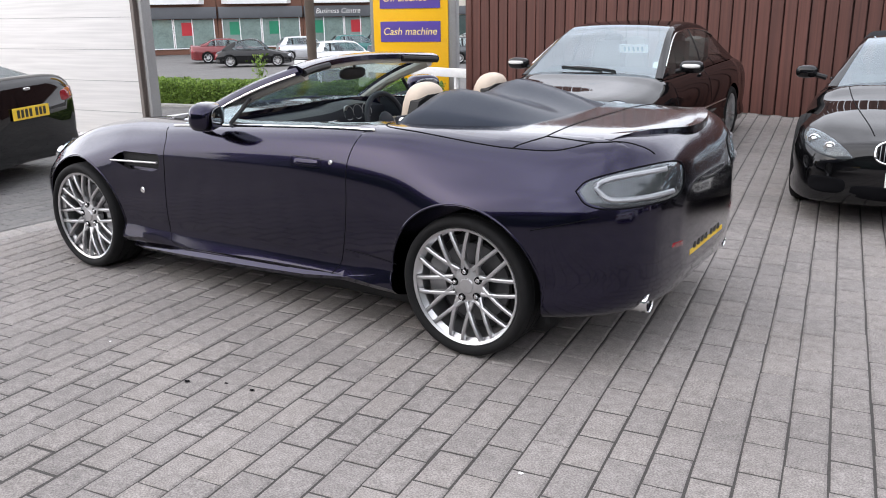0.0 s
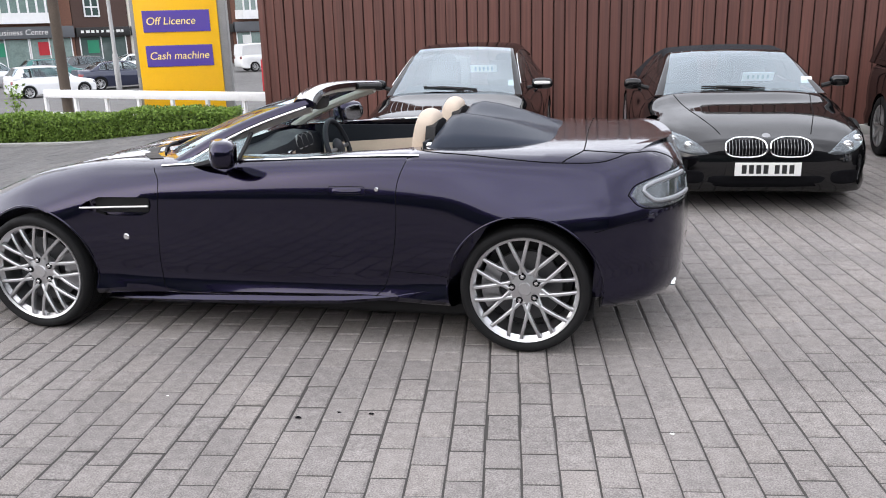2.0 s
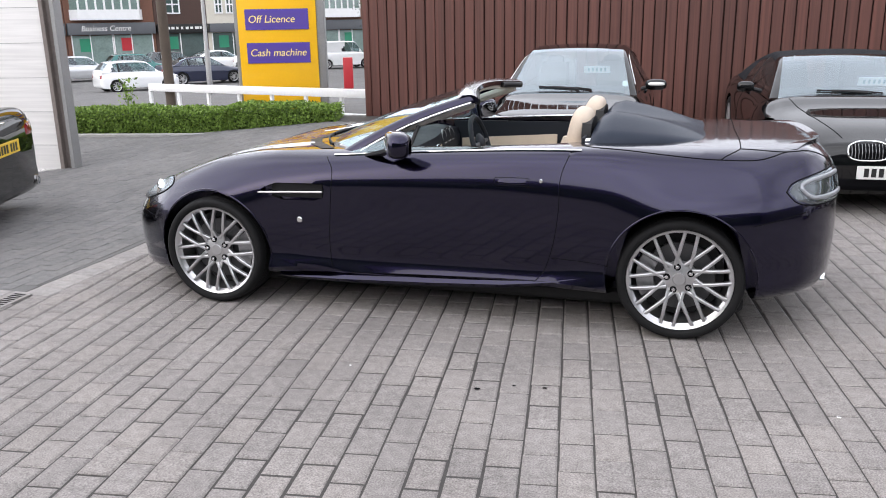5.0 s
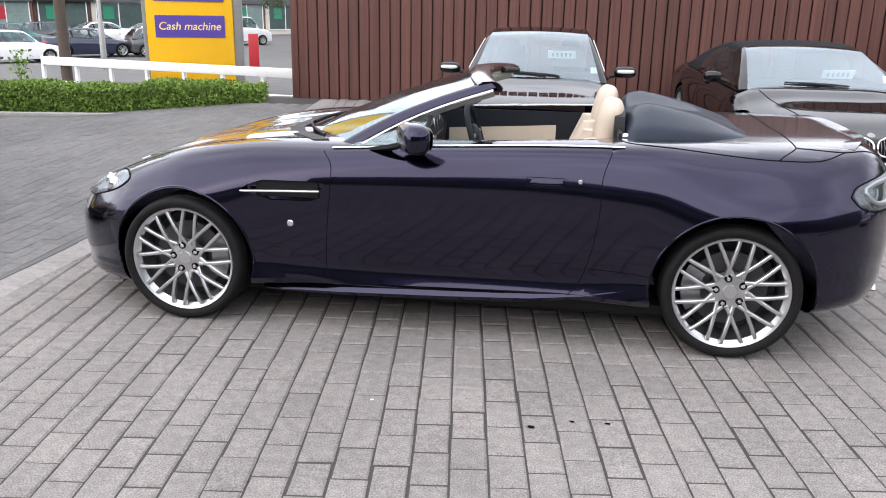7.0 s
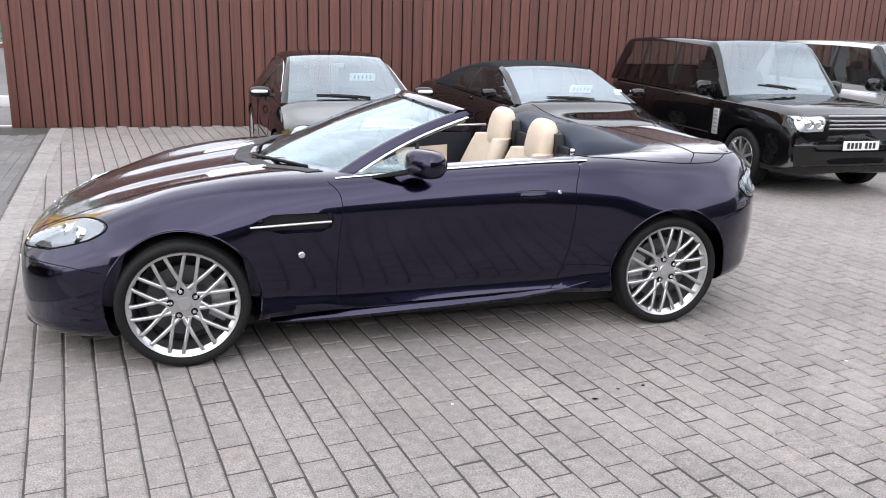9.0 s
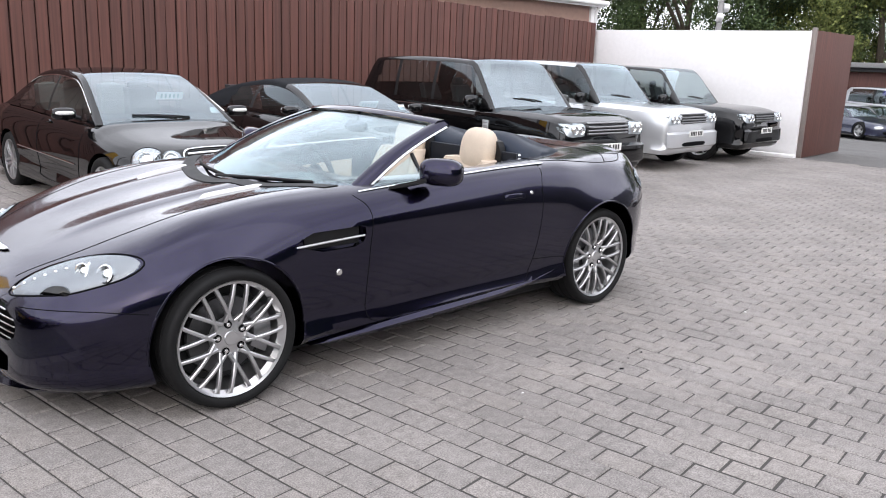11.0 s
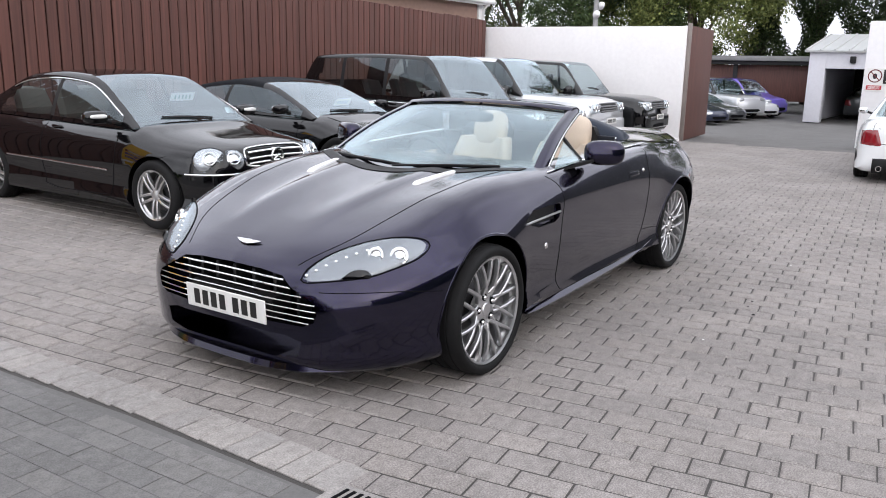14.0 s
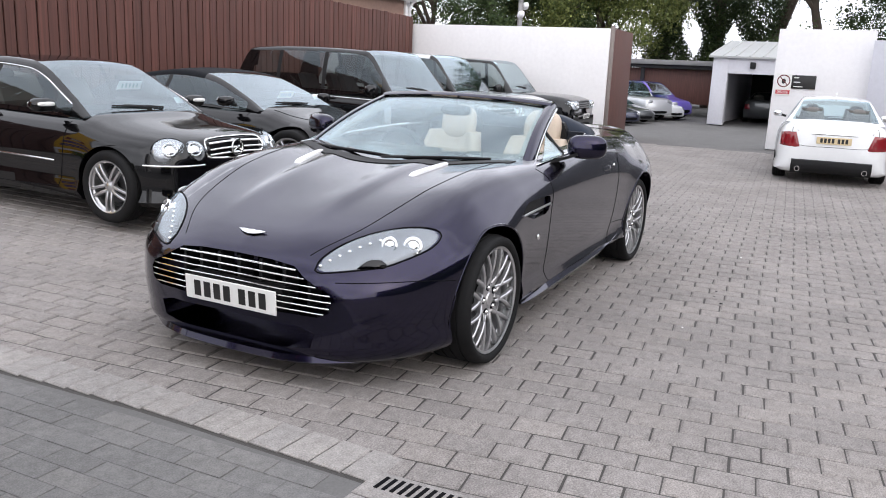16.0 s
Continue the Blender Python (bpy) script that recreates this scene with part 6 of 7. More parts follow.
# building behind the fence
bb = thing("low_building", "long brown rendered building with a white gutter behind the fence", "building")
part("wall", box_mesh("wall", 3.0, 7.35, 0, 11.75, 12, 2.80), PLASTER, bb)
part("roof", prism("roof", [(7.15, 2.80), (7.15, 2.86), (9.5, 3.55), (12.2, 2.86), (12.2, 2.80)], "x", 2.8, 11.85), ROOFFELT, bb)
part("fascia", box_mesh("fascia", 2.8, 7.16, 2.70, 11.85, 7.20, 2.86, .004, 1), WHITEPAINT, bb)
part("gutter", tube("gutter", [(2.8, 7.10, 2.80), (11.9, 7.10, 2.78)], .05, 10), WHITEPAINT, bb)
part("downpipe", tube("downpipe", [(11.72, 7.12, 2.76), (11.74, 7.28, 2.60), (11.74, 7.30, 0)], .038, 10), WHITEPAINT, bb)
part("corner_board", box_mesh("corner", 11.60, 7.30, 0, 11.78, 7.36, 2.72), WHITEPAINT, bb)
part("rafter", box_mesh("rafter", 7.5, 7.27, 2.28, 7.72, 7.37, 2.5, .01), PLASTER, bb)
ch = thing("house_roof", "distant brick chimney stack above a roof", "building", pose(15.5, 15.5, 0))
part("wall", box_mesh("wall", -3, -2, 0, 3, 2, 3.6), BRICK, ch)
part("chimney", box_mesh("chimney", -.5, -.3, 3.5, .5, .3, 4.5, .02), BRICK, ch)
for i in range(4):
    part("chimney_pot", lathe("pot", [(.09, 0), (.075, .25), (.085, .28), (.06, .28)], 12, "z"), BRICK, ch, m=pose(-.34 + i * .22, 0, 4.48))

# camera mast behind the white wall
mast = thing("camera_mast", "grey mast with white cameras behind the wall", "mast", pose(13.2, 5.2, 0))
part("pole", tube("pole", [(0, 0, 0), (0, 0, 5.5)], .055, 12), GREYMETAL, mast)
for dx, dz in ((-.14, 2.95), (.12, 2.75), (-.10, 2.55)):
    part("camera_housing", ellipsoid("housing", .12, .07, .07, 14, 8, 3), WHITEPAINT, mast, m=pose(dx, -.06, dz, 0, 20, 40))

# garage and boarded wall at the back of the yard
ga = thing("garage", "pale grey garage with a white ribbed roof and an open doorway", "garage", FAR)
gx, gy0, gy1 = 20.3, 2.03, -2.6
part("pier", box_mesh("pier", gx, 1.60, 0, gx + .3, gy0, 1.95, .01), LILAC, ga)
part("lintel", box_mesh("lintel", gx, gy1, 1.47, gx + .3, 1.60, 1.95, .004, 1), LILAC, ga)
part("pier", box_mesh("pier", gx, gy1, 0, gx + .3, gy1 + .5, 1.47, .01), LILAC, ga)
part("side_wall", box_mesh("side", gx + .3, gy0 - .2, 0, gx + 7, gy0, 1.95), LILAC, ga)
part("side_wall", box_mesh("side", gx + .3, gy1, 0, gx + 7, gy1 + .2, 1.95), LILAC, ga)
part("back_wall", box_mesh("back", gx + 6.8, gy1 + .2, 0, gx + 7, gy0 - .2, 1.95), DARKIN, ga)
part("lining", box_mesh("lining", gx + .31, gy1 + .2, 1.90, gx + 6.8, gy0 - .2, 1.94), DARKIN, ga)
part("lamp_box", box_mesh("lamp", gx - .10, .85, 1.62, gx, 1.0, 1.80, .02), DARKPL, ga)
part("roof", slab("roof", [[(gx - .12 + 3.4 * t, y, 1.95 + .55 * t) for t in (0, .25, .5, .75, 1)] for y in np.linspace(gy0 + .12, gy1 - .1, 20)], .05), SHEETW, ga, "white ribbed sheet roof")
for i in range(13):
    yy = gy0 + .08 - i * .36
    part("roof_rib", tube("rib", [(gx - .13 + 3.4 * t, yy, 1.965 + .55 * t) for t in (0, .25, .5, .75, 1)], .022, 6), SHEETW, ga)
run_wall("wall_back", (36.1, 4.26), (36.1, 23.4), 1.60, .15, BOARD, "red-brown boarded wall at the back of the yard")
sh = thing("open_shed", "low dark shed roof over the back wall", "shed", FAR)
part("roof", box_mesh("roof", 24.0, 2.25, 1.68, 26.5, 12, 1.84, .02), ROOFFELT, sh)
part("beam", box_mesh("beam", 24.1, 2.3, 1.56, 24.3, 12, 1.68), DARKIN, sh)
for y in (2.6, 5.0, 7.5, 10):
    part("post", box_mesh("post", 24.15, y, 0, 24.27, y + .12, 1.6), DARKIN, sh)
run_wall("wall_yard_side", (12.1, -9), (30, -9), 2.2, .2, RENDERW, "white yard wall")

# unseen dark building added behind the camera for the paintwork to reflect
sr = thing("reflected_block", "unseen long dark glazed block added for the car's reflections", "building", pose(0, -13.5, 0))
part("wall", box_mesh("wall", -14, -6, 0, 14, 0, 4.5), FASCIA, sr)
part("fascia", box_mesh("fascia", -14.2, 0, 3.3, 14.2, .5, 4.6, .02), FASCIA, sr)
for i in range(9):
    part("window", box_mesh("window", -13.4 + i * 3.0, .0, .25, -10.6 + i * 3.0, .06, 3.2), SHOPGLASS, sr)

# ---- sign wall, hedge, rail and pylon ----
STONE = grained("coursed_travertine", (.84, .82, .80), (1.1, 1.1, 34), .90, 1.06, .7)
sw = run_wall("wall_stone_sign", (-8.2, 2.42), (-5.62, 2.80), 3.6, .32, STONE, "pale coursed travertine sign wall")
d = Vector((2.58, .42, 0)).normalized()
ang = math.degrees(math.atan2(d.y, d.x))
for k in range(9):
    off = 0
    part("joint", box_mesh("joint", .0, -.003, 0, 2.61, .002, .005), KERB, sw, m=pose(0, 0, .3 + k * .38))
col = thing("steel_column", "bronze-grey steel column at the end of the stone wall", "column", pose(-5.61, 2.80, -.02, 0, 0, ang))
part("flange", box_mesh("flange", .0, -.02, 0, .05, .13, 3.7, .004, 1), CORTEN, col)
part("web", box_mesh("web", .05, .04, 0, .13, .07, 3.7), CORTEN, col)
part("flange", box_mesh("flange", .13, -.02, 0, .18, .13, 3.7, .004, 1), GREYMETAL, col)
part("base_plate", box_mesh("base", -.10, -.15, 0, .36, .30, .03, .005, 1), KERB, col)

# pale gravel strip at the foot of the stone wall
gr = random.Random(3)
gvv, gff = [], []
for _ in range(2600):
    u, w_, s_ = gr.uniform(-.2, 3.05), gr.uniform(-.26, .0) * (1 if gr.random() < .8 else 1.5), gr.uniform(.006, .013)
    cx, cy = -8.2 + d.x * u - d.y * w_, 2.42 + d.y * u + d.x * w_
    k = len(gvv)
    gvv += [(cx - s_, cy, .003), (cx + s_, cy + s_ * .3, .003), (cx, cy + s_, .003), (cx, cy - s_, .003), (cx + s_ * gr.uniform(-.3, .3), cy, .003 + s_ * 1.1)]
    gff += [(k, k + 3, k + 4), (k + 3, k + 1, k + 4), (k + 1, k + 2, k + 4), (k + 2, k, k + 4)]
gm = bpy.data.meshes.new("gravel")
gm.from_pydata(gvv, [], gff)
tagged(part("gravel", gm, STONE), "strip of pale gravel along the stone wall", "gravel", kind="stuff")


def leaf_mass(name, centre_fn, n, size, rng, flat=.5):
    """Many small leaves as one mesh; centre_fn gives a place for each."""
    v, f = [], []
    g = np.random.default_rng(rng.randrange(1 << 30))
    c = np.array([tuple(centre_fn()) for _ in range(n)])
    s = size * g.uniform(.6, 1.4, (n, 1))
    a = g.normal(0, 1, (n, 3))
    a /= np.linalg.norm(a, axis=1, keepdims=True)
    b = np.cross(a, g.normal(0, 1, (n, 3)))
    b /= np.linalg.norm(b, axis=1, keepdims=True)
    w = np.cross(a, b)
    v = np.stack([c - a * s * .5, c - b * s * .32 + w * s * .06, c + a * s * .5, c + b * s * .32 + w * s * .06], 1).reshape(-1, 3)
    f = np.arange(4 * n).reshape(n, 4)
    me = bpy.data.meshes.new(name)
    me.from_pydata(v.tolist(), [], f.tolist())
    return me


def foliage(name, lo, hi):
    m, n, l, b = nodes_of(name)
    g = n.new("ShaderNodeNewGeometry")
    ramp = n.new("ShaderNodeValToRGB")
    ramp.color_ramp.elements[0].color = (*lo, 1)
    ramp.color_ramp.elements[1].color = (*hi, 1)
    l.new(g.outputs["Random Per Island"], ramp.inputs["Fac"])
    l.new(ramp.outputs["Color"], b.inputs["Base Color"])
    b.inputs["Roughness"].default_value = .55
    b.inputs["Specular IOR Level"].default_value = .3
    b.inputs["Subsurface Weight"].default_value = 0
    return m


HEDGE = foliage("hedge_leaves", (.07, .125, .02), (.25, .38, .07))
LEAFD = foliage("evergreen_leaves", (.018, .036, .013), (.075, .11, .036))
LEAFY = foliage("spring_leaves", (.05, .075, .018), (.21, .235, .07))
IVY = foliage("ivy_leaves", (.015, .03, .011), (.07, .10, .035))
hr = random.Random(12)


def hedge(p0, p1, w, h, n):
    a, b = Vector((*p0, 0)), Vector((*p1, 0))
    d = b - a
    L = d.length
    hd = thing("hedge", "clipped bright green box hedge along the kerb", "hedge", pose(a.x, a.y, 0, 0, 0, math.degrees(math.atan2(d.y, d.x))))

    def place():
        u = hr.uniform(0, L)
        face = hr.random()
        hh = h * (1 + .04 * math.sin(u * 3.1) + .03 * math.sin(u * 7.7))
        if face < .42:
            return (u, -w / 2 + hr.uniform(-.03, .05), hr.uniform(.02, hh))
        if face < .82:
            return (u, hr.uniform(-w / 2, w / 2), hh + hr.uniform(-.05, .03))
        if face < .92:
            return (u, hr.uniform(-w / 2, w / 2), hr.uniform(.05, hh * .95))
        return (hr.choice((0, L)) + hr.uniform(-.04, .04), hr.uniform(-w / 2, w / 2), hr.uniform(.02, hh))
    part("leaves", leaf_mass("leaves", place, n, .037, hr), HEDGE, hd)
    # solid filling; the shade between the leaves is put into its darker green
    part("core", box_mesh("core", .06, -w / 2 + .07, 0, L - .06, w / 2 - .07, h - .08, .05), foliage("hedge_shade_core", (.035, .065, .012), (.035, .065, .012)) if "hedge_shade_core" not in bpy.data.materials else bpy.data.materials["hedge_shade_core"], hd)
    return hd


hedge((-9.4, 5.50), (-5.42, 6.20), .60, .365, 26000)
hedge((-5.36, 6.24), (-3.78, 6.62), .60, .40, 11500)
structure(part("kerb", box_mesh("kerb", -.0, -.10, -.03, 6.6, .0, .04, .012), KERB, m=pose(-9.6, 4.98, 0, 0, 0, 10.5)), "pale kerb in front of the hedge", "kerb")
structure(part("kerb_street", box_mesh("kerb", 0, -.12, -.05, 12, .0, .05, .012), KERB, m=pose(-14.5, 5.9, -.12, 0, 0, 27)), "pale street kerb behind the hedge", "kerb")

wd = thing("weed", "tall pale green weed growing behind the hedge", "plant", pose(-7.75, 6.95, 0))
wr = random.Random(6)
for k in range(5):
    a, l_ = wr.uniform(0, 6.28), wr.uniform(.45, .78)
    part("stem", tube("stem", [(0, 0, 0), (.05 * math.cos(a), .05 * math.sin(a), l_ * .6), (.13 * math.cos(a), .13 * math.sin(a), l_)], [.006, .005, .003], 5), HEDGE, wd)
part("leaves", leaf_mass("leaves", lambda: (wr.gauss(0, .09), wr.gauss(0, .06), wr.uniform(.1, .75)), 160, .06, wr), HEDGE, wd)
rail = thing("white_rail", "low white painted rail with slim posts behind the hedge", "rail")
RP0, RP1 = Vector((-8.79, 9.0, -.09)), Vector((-3.6, 7.89, .01))
rd = RP1 - RP0
ra = math.degrees(math.atan2(rd.y, rd.x))
part("top_rail", box_mesh("top_rail", 0, -.05, .46, rd.length, .05, .60, .008), WHITEPAINT, rail, m=pose(*RP0, 0, 0, ra))
part("bottom_rail", box_mesh("bottom_rail", 0, -.04, .03, rd.length, .04, .19, .008), WHITEPAINT, rail, m=pose(*RP0, 0, 0, ra))
for i in range(8):
    part("post", box_mesh("post", -.03, -.03, -.1, .03, .03, .47, .004, 1), WHITEPAINT, rail, m=pose(*(RP0 + rd * (i / 7)), 0, 0, ra))


def lettering(text, size, mat, parent, m, label=""):
    cu = bpy.data.curves.new("text", "FONT")
    cu.body, cu.size, cu.extrude, cu.align_x, cu.align_y, cu.shear = text, size, .004, "LEFT", "CENTER", .18
    ob = new("text", cu)
    bpy.context.view_layer.update()
    me = bpy.data.meshes.new_from_object(ob.evaluated_get(bpy.context.evaluated_depsgraph_get()))
    bpy.data.objects.remove(ob)
    me.materials.clear()
    return part("lettering", me, mat, parent, label or "printed words", m)


py = thing("totem_sign", "tall yellow totem sign with violet and maroon panels", "sign", pose(-6.10, 9.32, -.15, 0, 0, 19))
part("post", box_mesh("post", -.79, -.10, 0, -.72, .16, 5.6, .01), GREYMETAL, py)
part("post", box_mesh("post", .72, -.10, 0, .87, .16, 5.6, .01), GREYMETAL, py)
part("panel", box_mesh("panel", -.72, -.13, .10, .72, .14, 5.5, .01), YELLOW, py, "yellow sign face")
for z, mat, txt in ((1.22, PURPLE, "Cash machine"), (1.82, PURPLE, "Off Licence"), (2.42, MAROON, "")):
    pn = part("sign_panel", box_mesh("sign_panel", -.58, -.15, z - .185, .58, -.125, z + .185, .004, 1), mat, py)
    if txt:
        lettering(txt, .185, PALEYELLOW, pn, pose(-.53, -.152, z, 90, 0, 0))
    else:
        part("bar", box_mesh("bar", -.34, -.156, z + .02, .34, -.15, z + .13), PLATEW, pn)
        part("bar", box_mesh("bar", -.18, -.156, z - .12, .34, -.15, z - .04), PLATEW, pn)

for x, y, z, r, lab in ((-8.35, 9.0, -.1, .095, "thick brown timber street post"), (-11.6, 15.6, -.3, .05, "grey steel street lamp post")):
    lp = thing("street_post", lab, "post", pose(x, y, z))
    part("pole", tube("pole", [(0, 0, 0), (0, 0, 1.2), (0, 0, 1.25), (0, 0, 7)], [r * 1.5 if r < .09 else r, r * 1.5 if r < .09 else r, r, r * .9], 14), BARK if r > .09 else GREYMETAL, lp)
tb = thing("telephone_kiosk", "red and green kiosk by the street", "kiosk", pose(-9.25, 20, -.9, 0, 0, 20) @ Matrix.Scale(.75, 4))
part("body", box_mesh("body", -.2, -.2, .6, .2, .2, 1.9, .02), REDSIGN, tb)
part("base", box_mesh("base", -.2, -.2, 0, .2, .2, .6, .02), GREENSHOP, tb)

# ---- shops across the street ----
# this glass has the bright sky's reflection painted in as a pale colour
SHOPSKY = plain("sky_reflection_shop_glass", (.20, .27, .25), .08, 0, .6, .25, 1)
CREAMWALL = plain("cream_render", (.62, .58, .50), .8, 0, 0, .1, 1.5, .2, 40)


def shop(m, w, style, seed):
    """One shop of width w; style: 'bay', 'brick' or 'cream'."""
    rs = random.Random(seed)
    label = {"bay": "brown brick shop with a wide white bay above a grey fascia", "brick": "dark brown brick shop with a black sign board", "cream": "shop with cream upper storey and a green front"}[style]
    sb = thing("shop_building", label, "building", m, "shops across the street")
    part("wall", box_mesh("wall", 0, 0, 0, w - .04, 8, 6.4), {"bay": BRICK, "brick": DARKBRICK, "cream": CREAMWALL}[style], sb)
    part("roof", prism("roof", [(-.35, 6.4), (4, 9.2), (8.3, 6.4)], "x", -.05, w), DARKBRICK, sb)
    part("fascia", box_mesh("fascia", .05, -.35, 2.45, w - .1, 0, 3.25 if style == "bay" else 3.1, .02), FASCIA if style != "brick" else INK, sb, "shop fascia")
    n = 2 if w > 5 else 1
    ww = (w - .7) / n
    for q in range(n):
        x0 = .3 + q * (ww + .1)
        win = part("shop_window", box_mesh("shop_window", x0, -.06, .45, x0 + ww, -.01, 2.40), SHOPSKY if style == "bay" else SHOPGLASS, sb, "large shop window")
        bars = [box_mesh("sill", x0 - .05, -.09, .38, x0 + ww + .05, -.02, .45)]
        bars += [box_mesh("mullion", x0 + ww * f - .035, -.09, .45, x0 + ww * f + .035, -.02, 2.44) for f in (0, .45, 1)]
        part("window_frame", join("frame", bars), WHITEPAINT, win)
        part("poster", box_mesh("poster", x0 + .5, -.075, 1.3, x0 + 1.3, -.062, 2.2), rs.choice((GREENSHOP, PLATEW, REDSIGN)) if style != "cream" else GREENSHOP, win)
    if style == "bay":
        part("bay", loft("bay", [[(.35, 0, z), (.75, -.6, z), (4.95, -.6, z), (5.35, 0, z)] for z in (3.45, 4.15)], sharp=30), WHITEPAINT, sb, "wide white panelled bay")
        pane = part("window", loft("window", [[(.42, 0, z), (.80, -.55, z), (4.90, -.55, z), (5.28, 0, z)] for z in (4.15, 5.55)], sharp=30), SHOPSKY, sb, "white framed bay window")
        bars = [box_mesh("bar", .78 + k * .586, -.62, 4.15, .90 + k * .586, -.54, 5.55) for k in range(8)] + [box_mesh("head", .7, -.66, 5.50, 5.0, -.5, 5.70), box_mesh("rail", .8, -.60, 5.02, 4.9, -.54, 5.08)]
        part("window_frame", join("frame", bars), WHITEPAINT, pane)
    else:
        for x0, x1 in (((.9, 1.9),) if style == "brick" else ((.7, 1.25), (1.6, 2.15), (2.5, 3.05))):
            pane = part("window", box_mesh("window", x0, -.05, 3.9, x1, 0, 5.1), SHOPGLASS, sb, "small upper window")
            bars = [box_mesh("bar", x - .05, -.08, 3.82, x + .05, -.02, 5.18) for x in (x0, (x0 + x1) / 2, x1)] + [box_mesh("bar", x0, -.08, z - .05, x1, -.02, z + .05) for z in (3.87, 4.5, 5.13)]
            part("window_frame", join("frame", bars), WHITEPAINT, pane)
    if style == "brick":
        for k in range(9):
            part("bar", box_mesh("bar", .35 + k * .36, -.36, 2.72, .35 + k * .36 + rs.uniform(.16, .3), -.345, 2.90), PLATEW, sb)
    return sb


street = pose(-51.1, 28.65, -1.34, 0, 0, 54)
x0 = 0
for k, (w, style) in enumerate(((6.2, "bay"), (6.2, "bay"), (6.2, "bay"), (6.2, "bay"), (4.0, "brick"), (4.4, "cream"), (4.0, "brick"), (6.2, "bay"), (4.4, "cream"), (6.2, "bay"), (6.2, "bay"))):
    sb = shop(street @ pose(x0, 0, 0), w, style, k)
    if k == 3:
        lettering("Business Centre", .52, PLATEW, sb, pose(.9, -.37, 2.86, 90, 0, 0))
    x0 += w


# ---- trees ----
def tree(x, y, h, crown, seed, leaves, mat, bare=False, ivy=0, label="tall tree behind the yard"):
    r = random.Random(seed)
    t = thing("tree", label, "tree", (FAR if x > 15 else Matrix()) @ pose(x, y, -.1))
    tubes, tips = [], []

    def grow(p, d, L, rad, depth):
        pts, rads = [p], [rad]
        q = p.copy()
        dd = d.copy()
        for s in range(4):
            dd = (dd + Vector((r.uniform(-.16, .16), r.uniform(-.16, .16), r.uniform(-.02, .1)))).normalized()
            q = q + dd * (L / 4)
            pts.append(q.copy())
            rads.append(rad * (1 - .13 * (s + 1)))
        tubes.append(tube("limb", pts, rads, 7 if depth < 2 else 5))
        if depth >= (4 if bare else 3):
            tips.append(q.copy())
            return
        for c in range(r.choice((2, 3)) + (1 if depth == 0 else 0)):
            a = r.uniform(0, 6.28)
            sp = r.uniform(.35, .8)
            nd = (dd + Vector((math.cos(a) * sp, math.sin(a) * sp, r.uniform(-.05, .25)))).normalized()
            k = r.randint(2, 4)
            grow(pts[k], nd, L * r.uniform(.55, .75), rads[k] * .62, depth + 1)
        tips.append(q.copy())
    grow(Vector((0, 0, 0)), Vector((r.uniform(-.05, .05), r.uniform(-.05, .05), 1)), h * .5, h * .022, 0)
    part("trunk", join("trunk", tubes), BARK, t)
    if leaves and not bare:
        cl = []
        for p in tips:
            cl.append((p, r.uniform(.5, 1.2) * crown * .28))
        for _ in range(46):
            a = r.uniform(0, 6.28)
            q = r.uniform(.1, 1) ** .5 * crown
            cl.append((Vector((math.cos(a) * q, math.sin(a) * q, h * r.uniform(.12, .98))), crown * r.uniform(.16, .34)))

        def place():
            c, s = cl[r.randrange(len(cl))]
            v = Vector((r.gauss(0, 1), r.gauss(0, 1), r.gauss(0, .8)))
            v = v.normalized() * s * r.uniform(.25, 1.12)
            return c + v
        part("crown", leaf_mass("crown", place, leaves * 10, .105, r), mat, t)
    if ivy:
        def hang():
            z = h * r.uniform(.02, .82)
            a = r.uniform(0, 6.28)
            s = (.35 + .30 * math.sin(z * 1.7 + seed) + r.uniform(-.1, .35)) * (1.1 - .5 * z / h) * 1.25
            return (math.cos(a) * s, math.sin(a) * s, z)
        part("ivy", leaf_mass("ivy", hang, ivy * 6, .11, r), IVY, t)
    return t


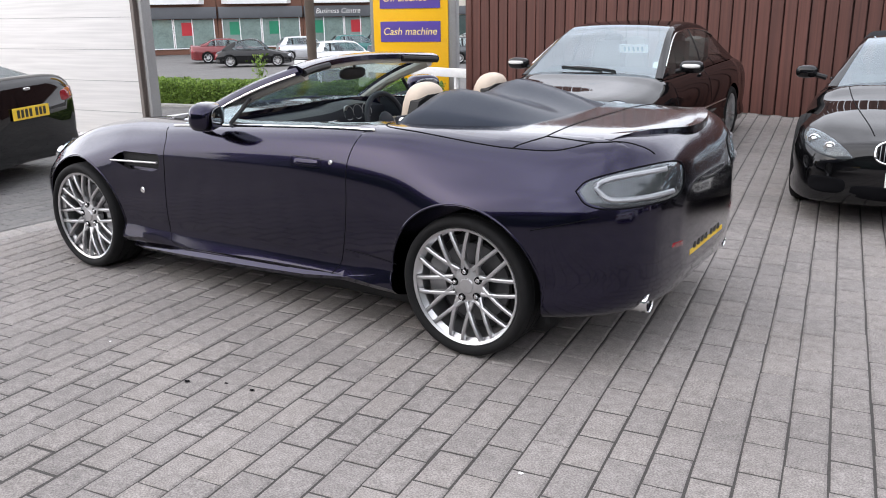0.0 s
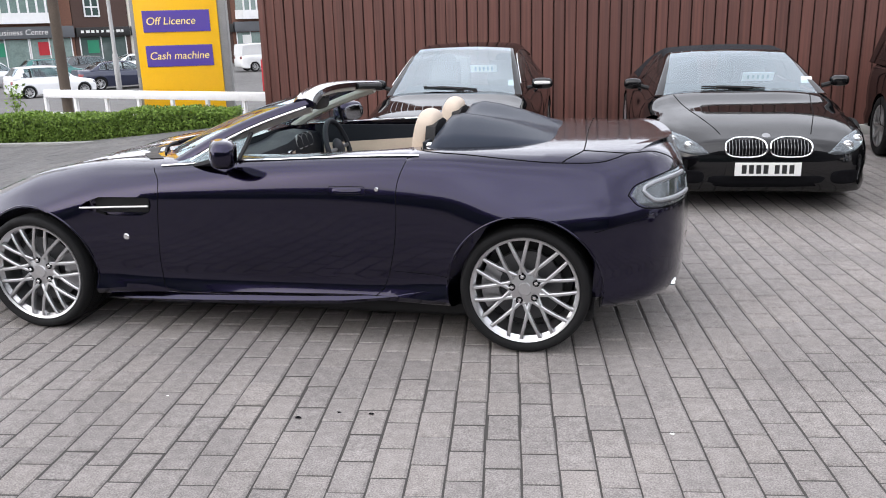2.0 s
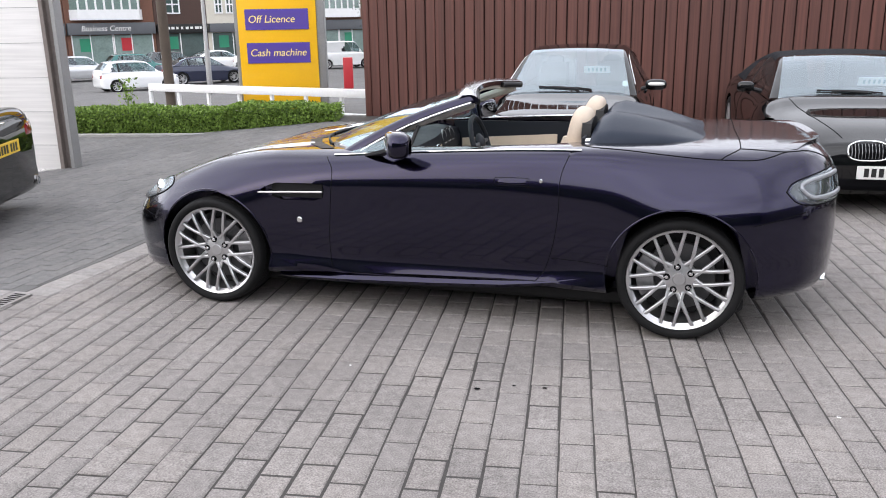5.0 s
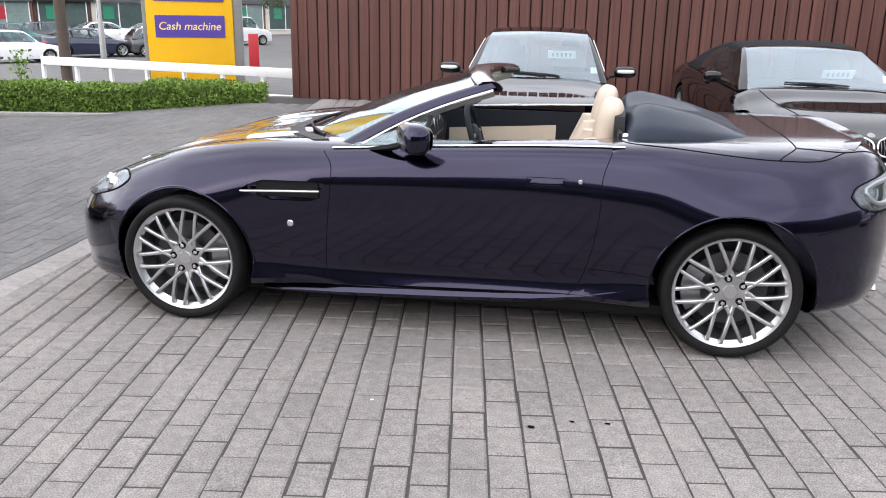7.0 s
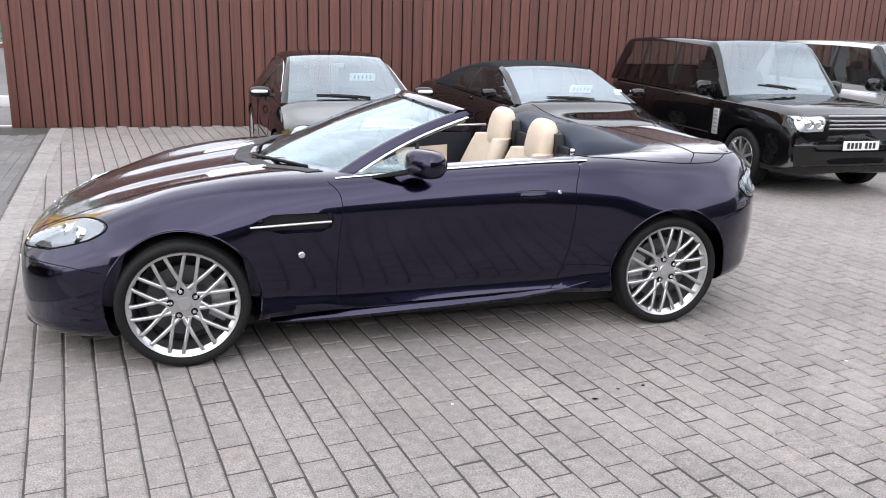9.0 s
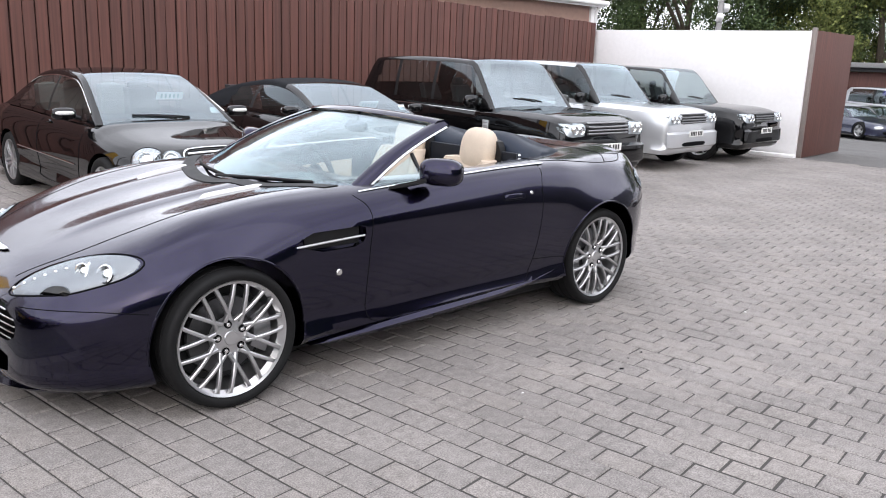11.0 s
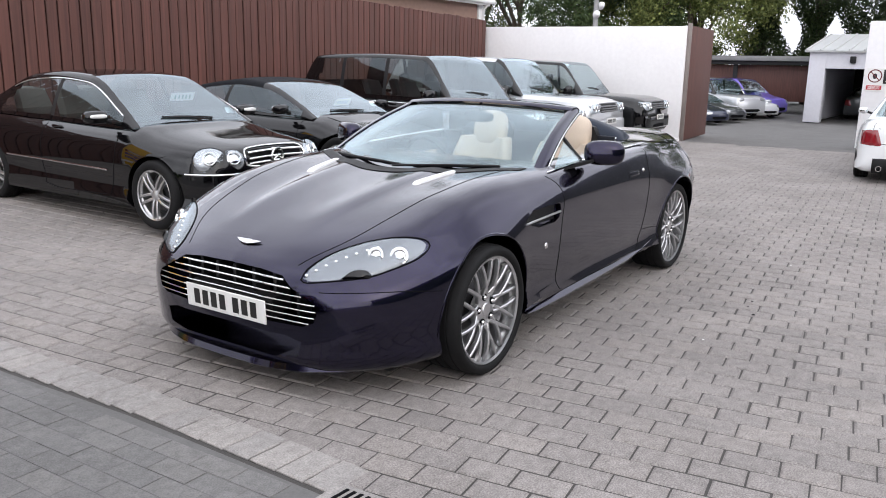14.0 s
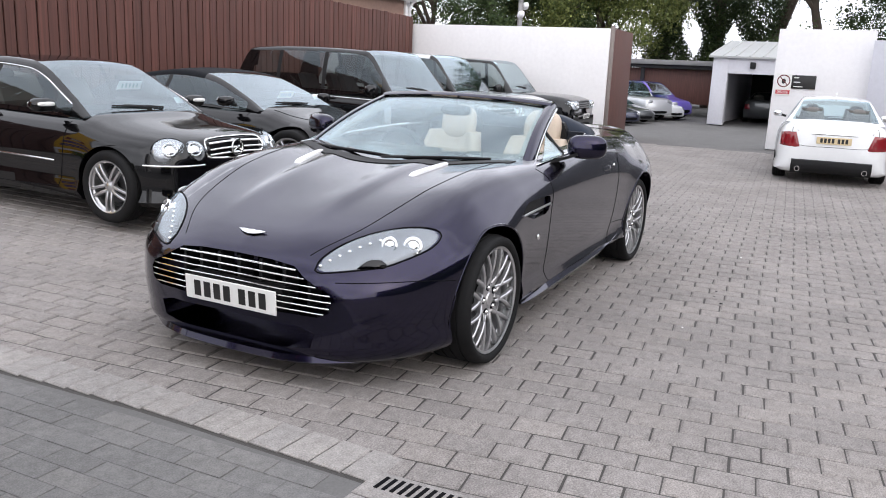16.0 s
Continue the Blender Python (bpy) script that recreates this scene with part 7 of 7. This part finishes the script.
tree(22, 17, 9, 3.4, 1, 5200, LEAFD, label="dark evergreen tree behind the wall")
tree(26, 14.5, 10, 3.6, 2, 5200, LEAFD, label="dark evergreen tree behind the wall")
tree(18.5, 16.5, 8, 2.6, 3, 0, LEAFD, True, label="bare branching tree behind the wall")
tree(29, 10.5, 8.5, 3.2, 4, 6000, LEAFY, label="pale green spring tree behind the yard")
tree(31, 8.0, 9.5, 2.8, 14, 4000, LEAFY, label="pale green spring tree behind the yard")
tree(33, 6.3, 15, 2.0, 5, 0, IVY, True, 7000, "tall ivy-covered tree behind the garage")
tree(33.5, 4.5, 15, 2.0, 6, 0, IVY, True, 7000, "tall ivy-covered tree behind the garage")
tree(34, 2.7, 15, 2.0, 7, 0, IVY, True, 6000, "tall ivy-covered tree behind the garage")
tree(30, -.6, 11, 4.0, 8, 6500, LEAFD, label="dark evergreen tree behind the garage")
tree(29, -5.0, 11, 4.2, 9, 6500, LEAFD, label="dark evergreen tree behind the garage")
tree(28, 22, 9, 3.4, 10, 4500, LEAFD, label="dark evergreen tree behind the wall")
tree(36, 12, 13, 3.0, 11, 0, LEAFD, True, label="bare branching tree behind the yard")
tree(31, -11, 11, 4.2, 12, 5000, LEAFD, label="dark evergreen tree behind the wall")
tree(24, 20, 8, 3.6, 21, 5200, LEAFD, label="dark evergreen tree behind the wall")
tree(28.5, 17.5, 9, 3.4, 22, 5200, LEAFY, label="pale green spring tree behind the wall")
tree(20.5, 21, 7.5, 3.2, 23, 5200, LEAFD, label="dark evergreen tree behind the wall")
tree(32, 14, 9, 3.4, 24, 5200, LEAFD, label="dark evergreen tree behind the wall")
tree(27.5, 7.6, 8, 2.8, 26, 5200, LEAFY, label="pale green spring tree behind the yard")
tree(26.8, 10.5, 7.5, 3.0, 27, 5200, LEAFD, label="dark evergreen tree behind the yard")
tree(-14.5, 43, 10, 4, 13, 4500, LEAFD, label="dark green tree beyond the street")
tree(-9.5, 46, 11, 4, 15, 4500, LEAFD, label="dark green tree beyond the street")

# ---- single blocks nearest the walk ----
one = []
for k in range(5):
    v, f = [], []
    block(v, f, 0, 0, PU / 2 - .0030 - k * .0003, PV / 2 - .0026 - k * .0003, 0, rng)
    one.append(mesh_from("paving_block", v, f, False))
for k, c in enumerate(singles):
    part("paving_block", one[rng.randrange(5)], PAVE_ONE, bed, m=pose(c.x, c.y, lift(c.x, c.y) + rng.uniform(-.0015, .0015)))
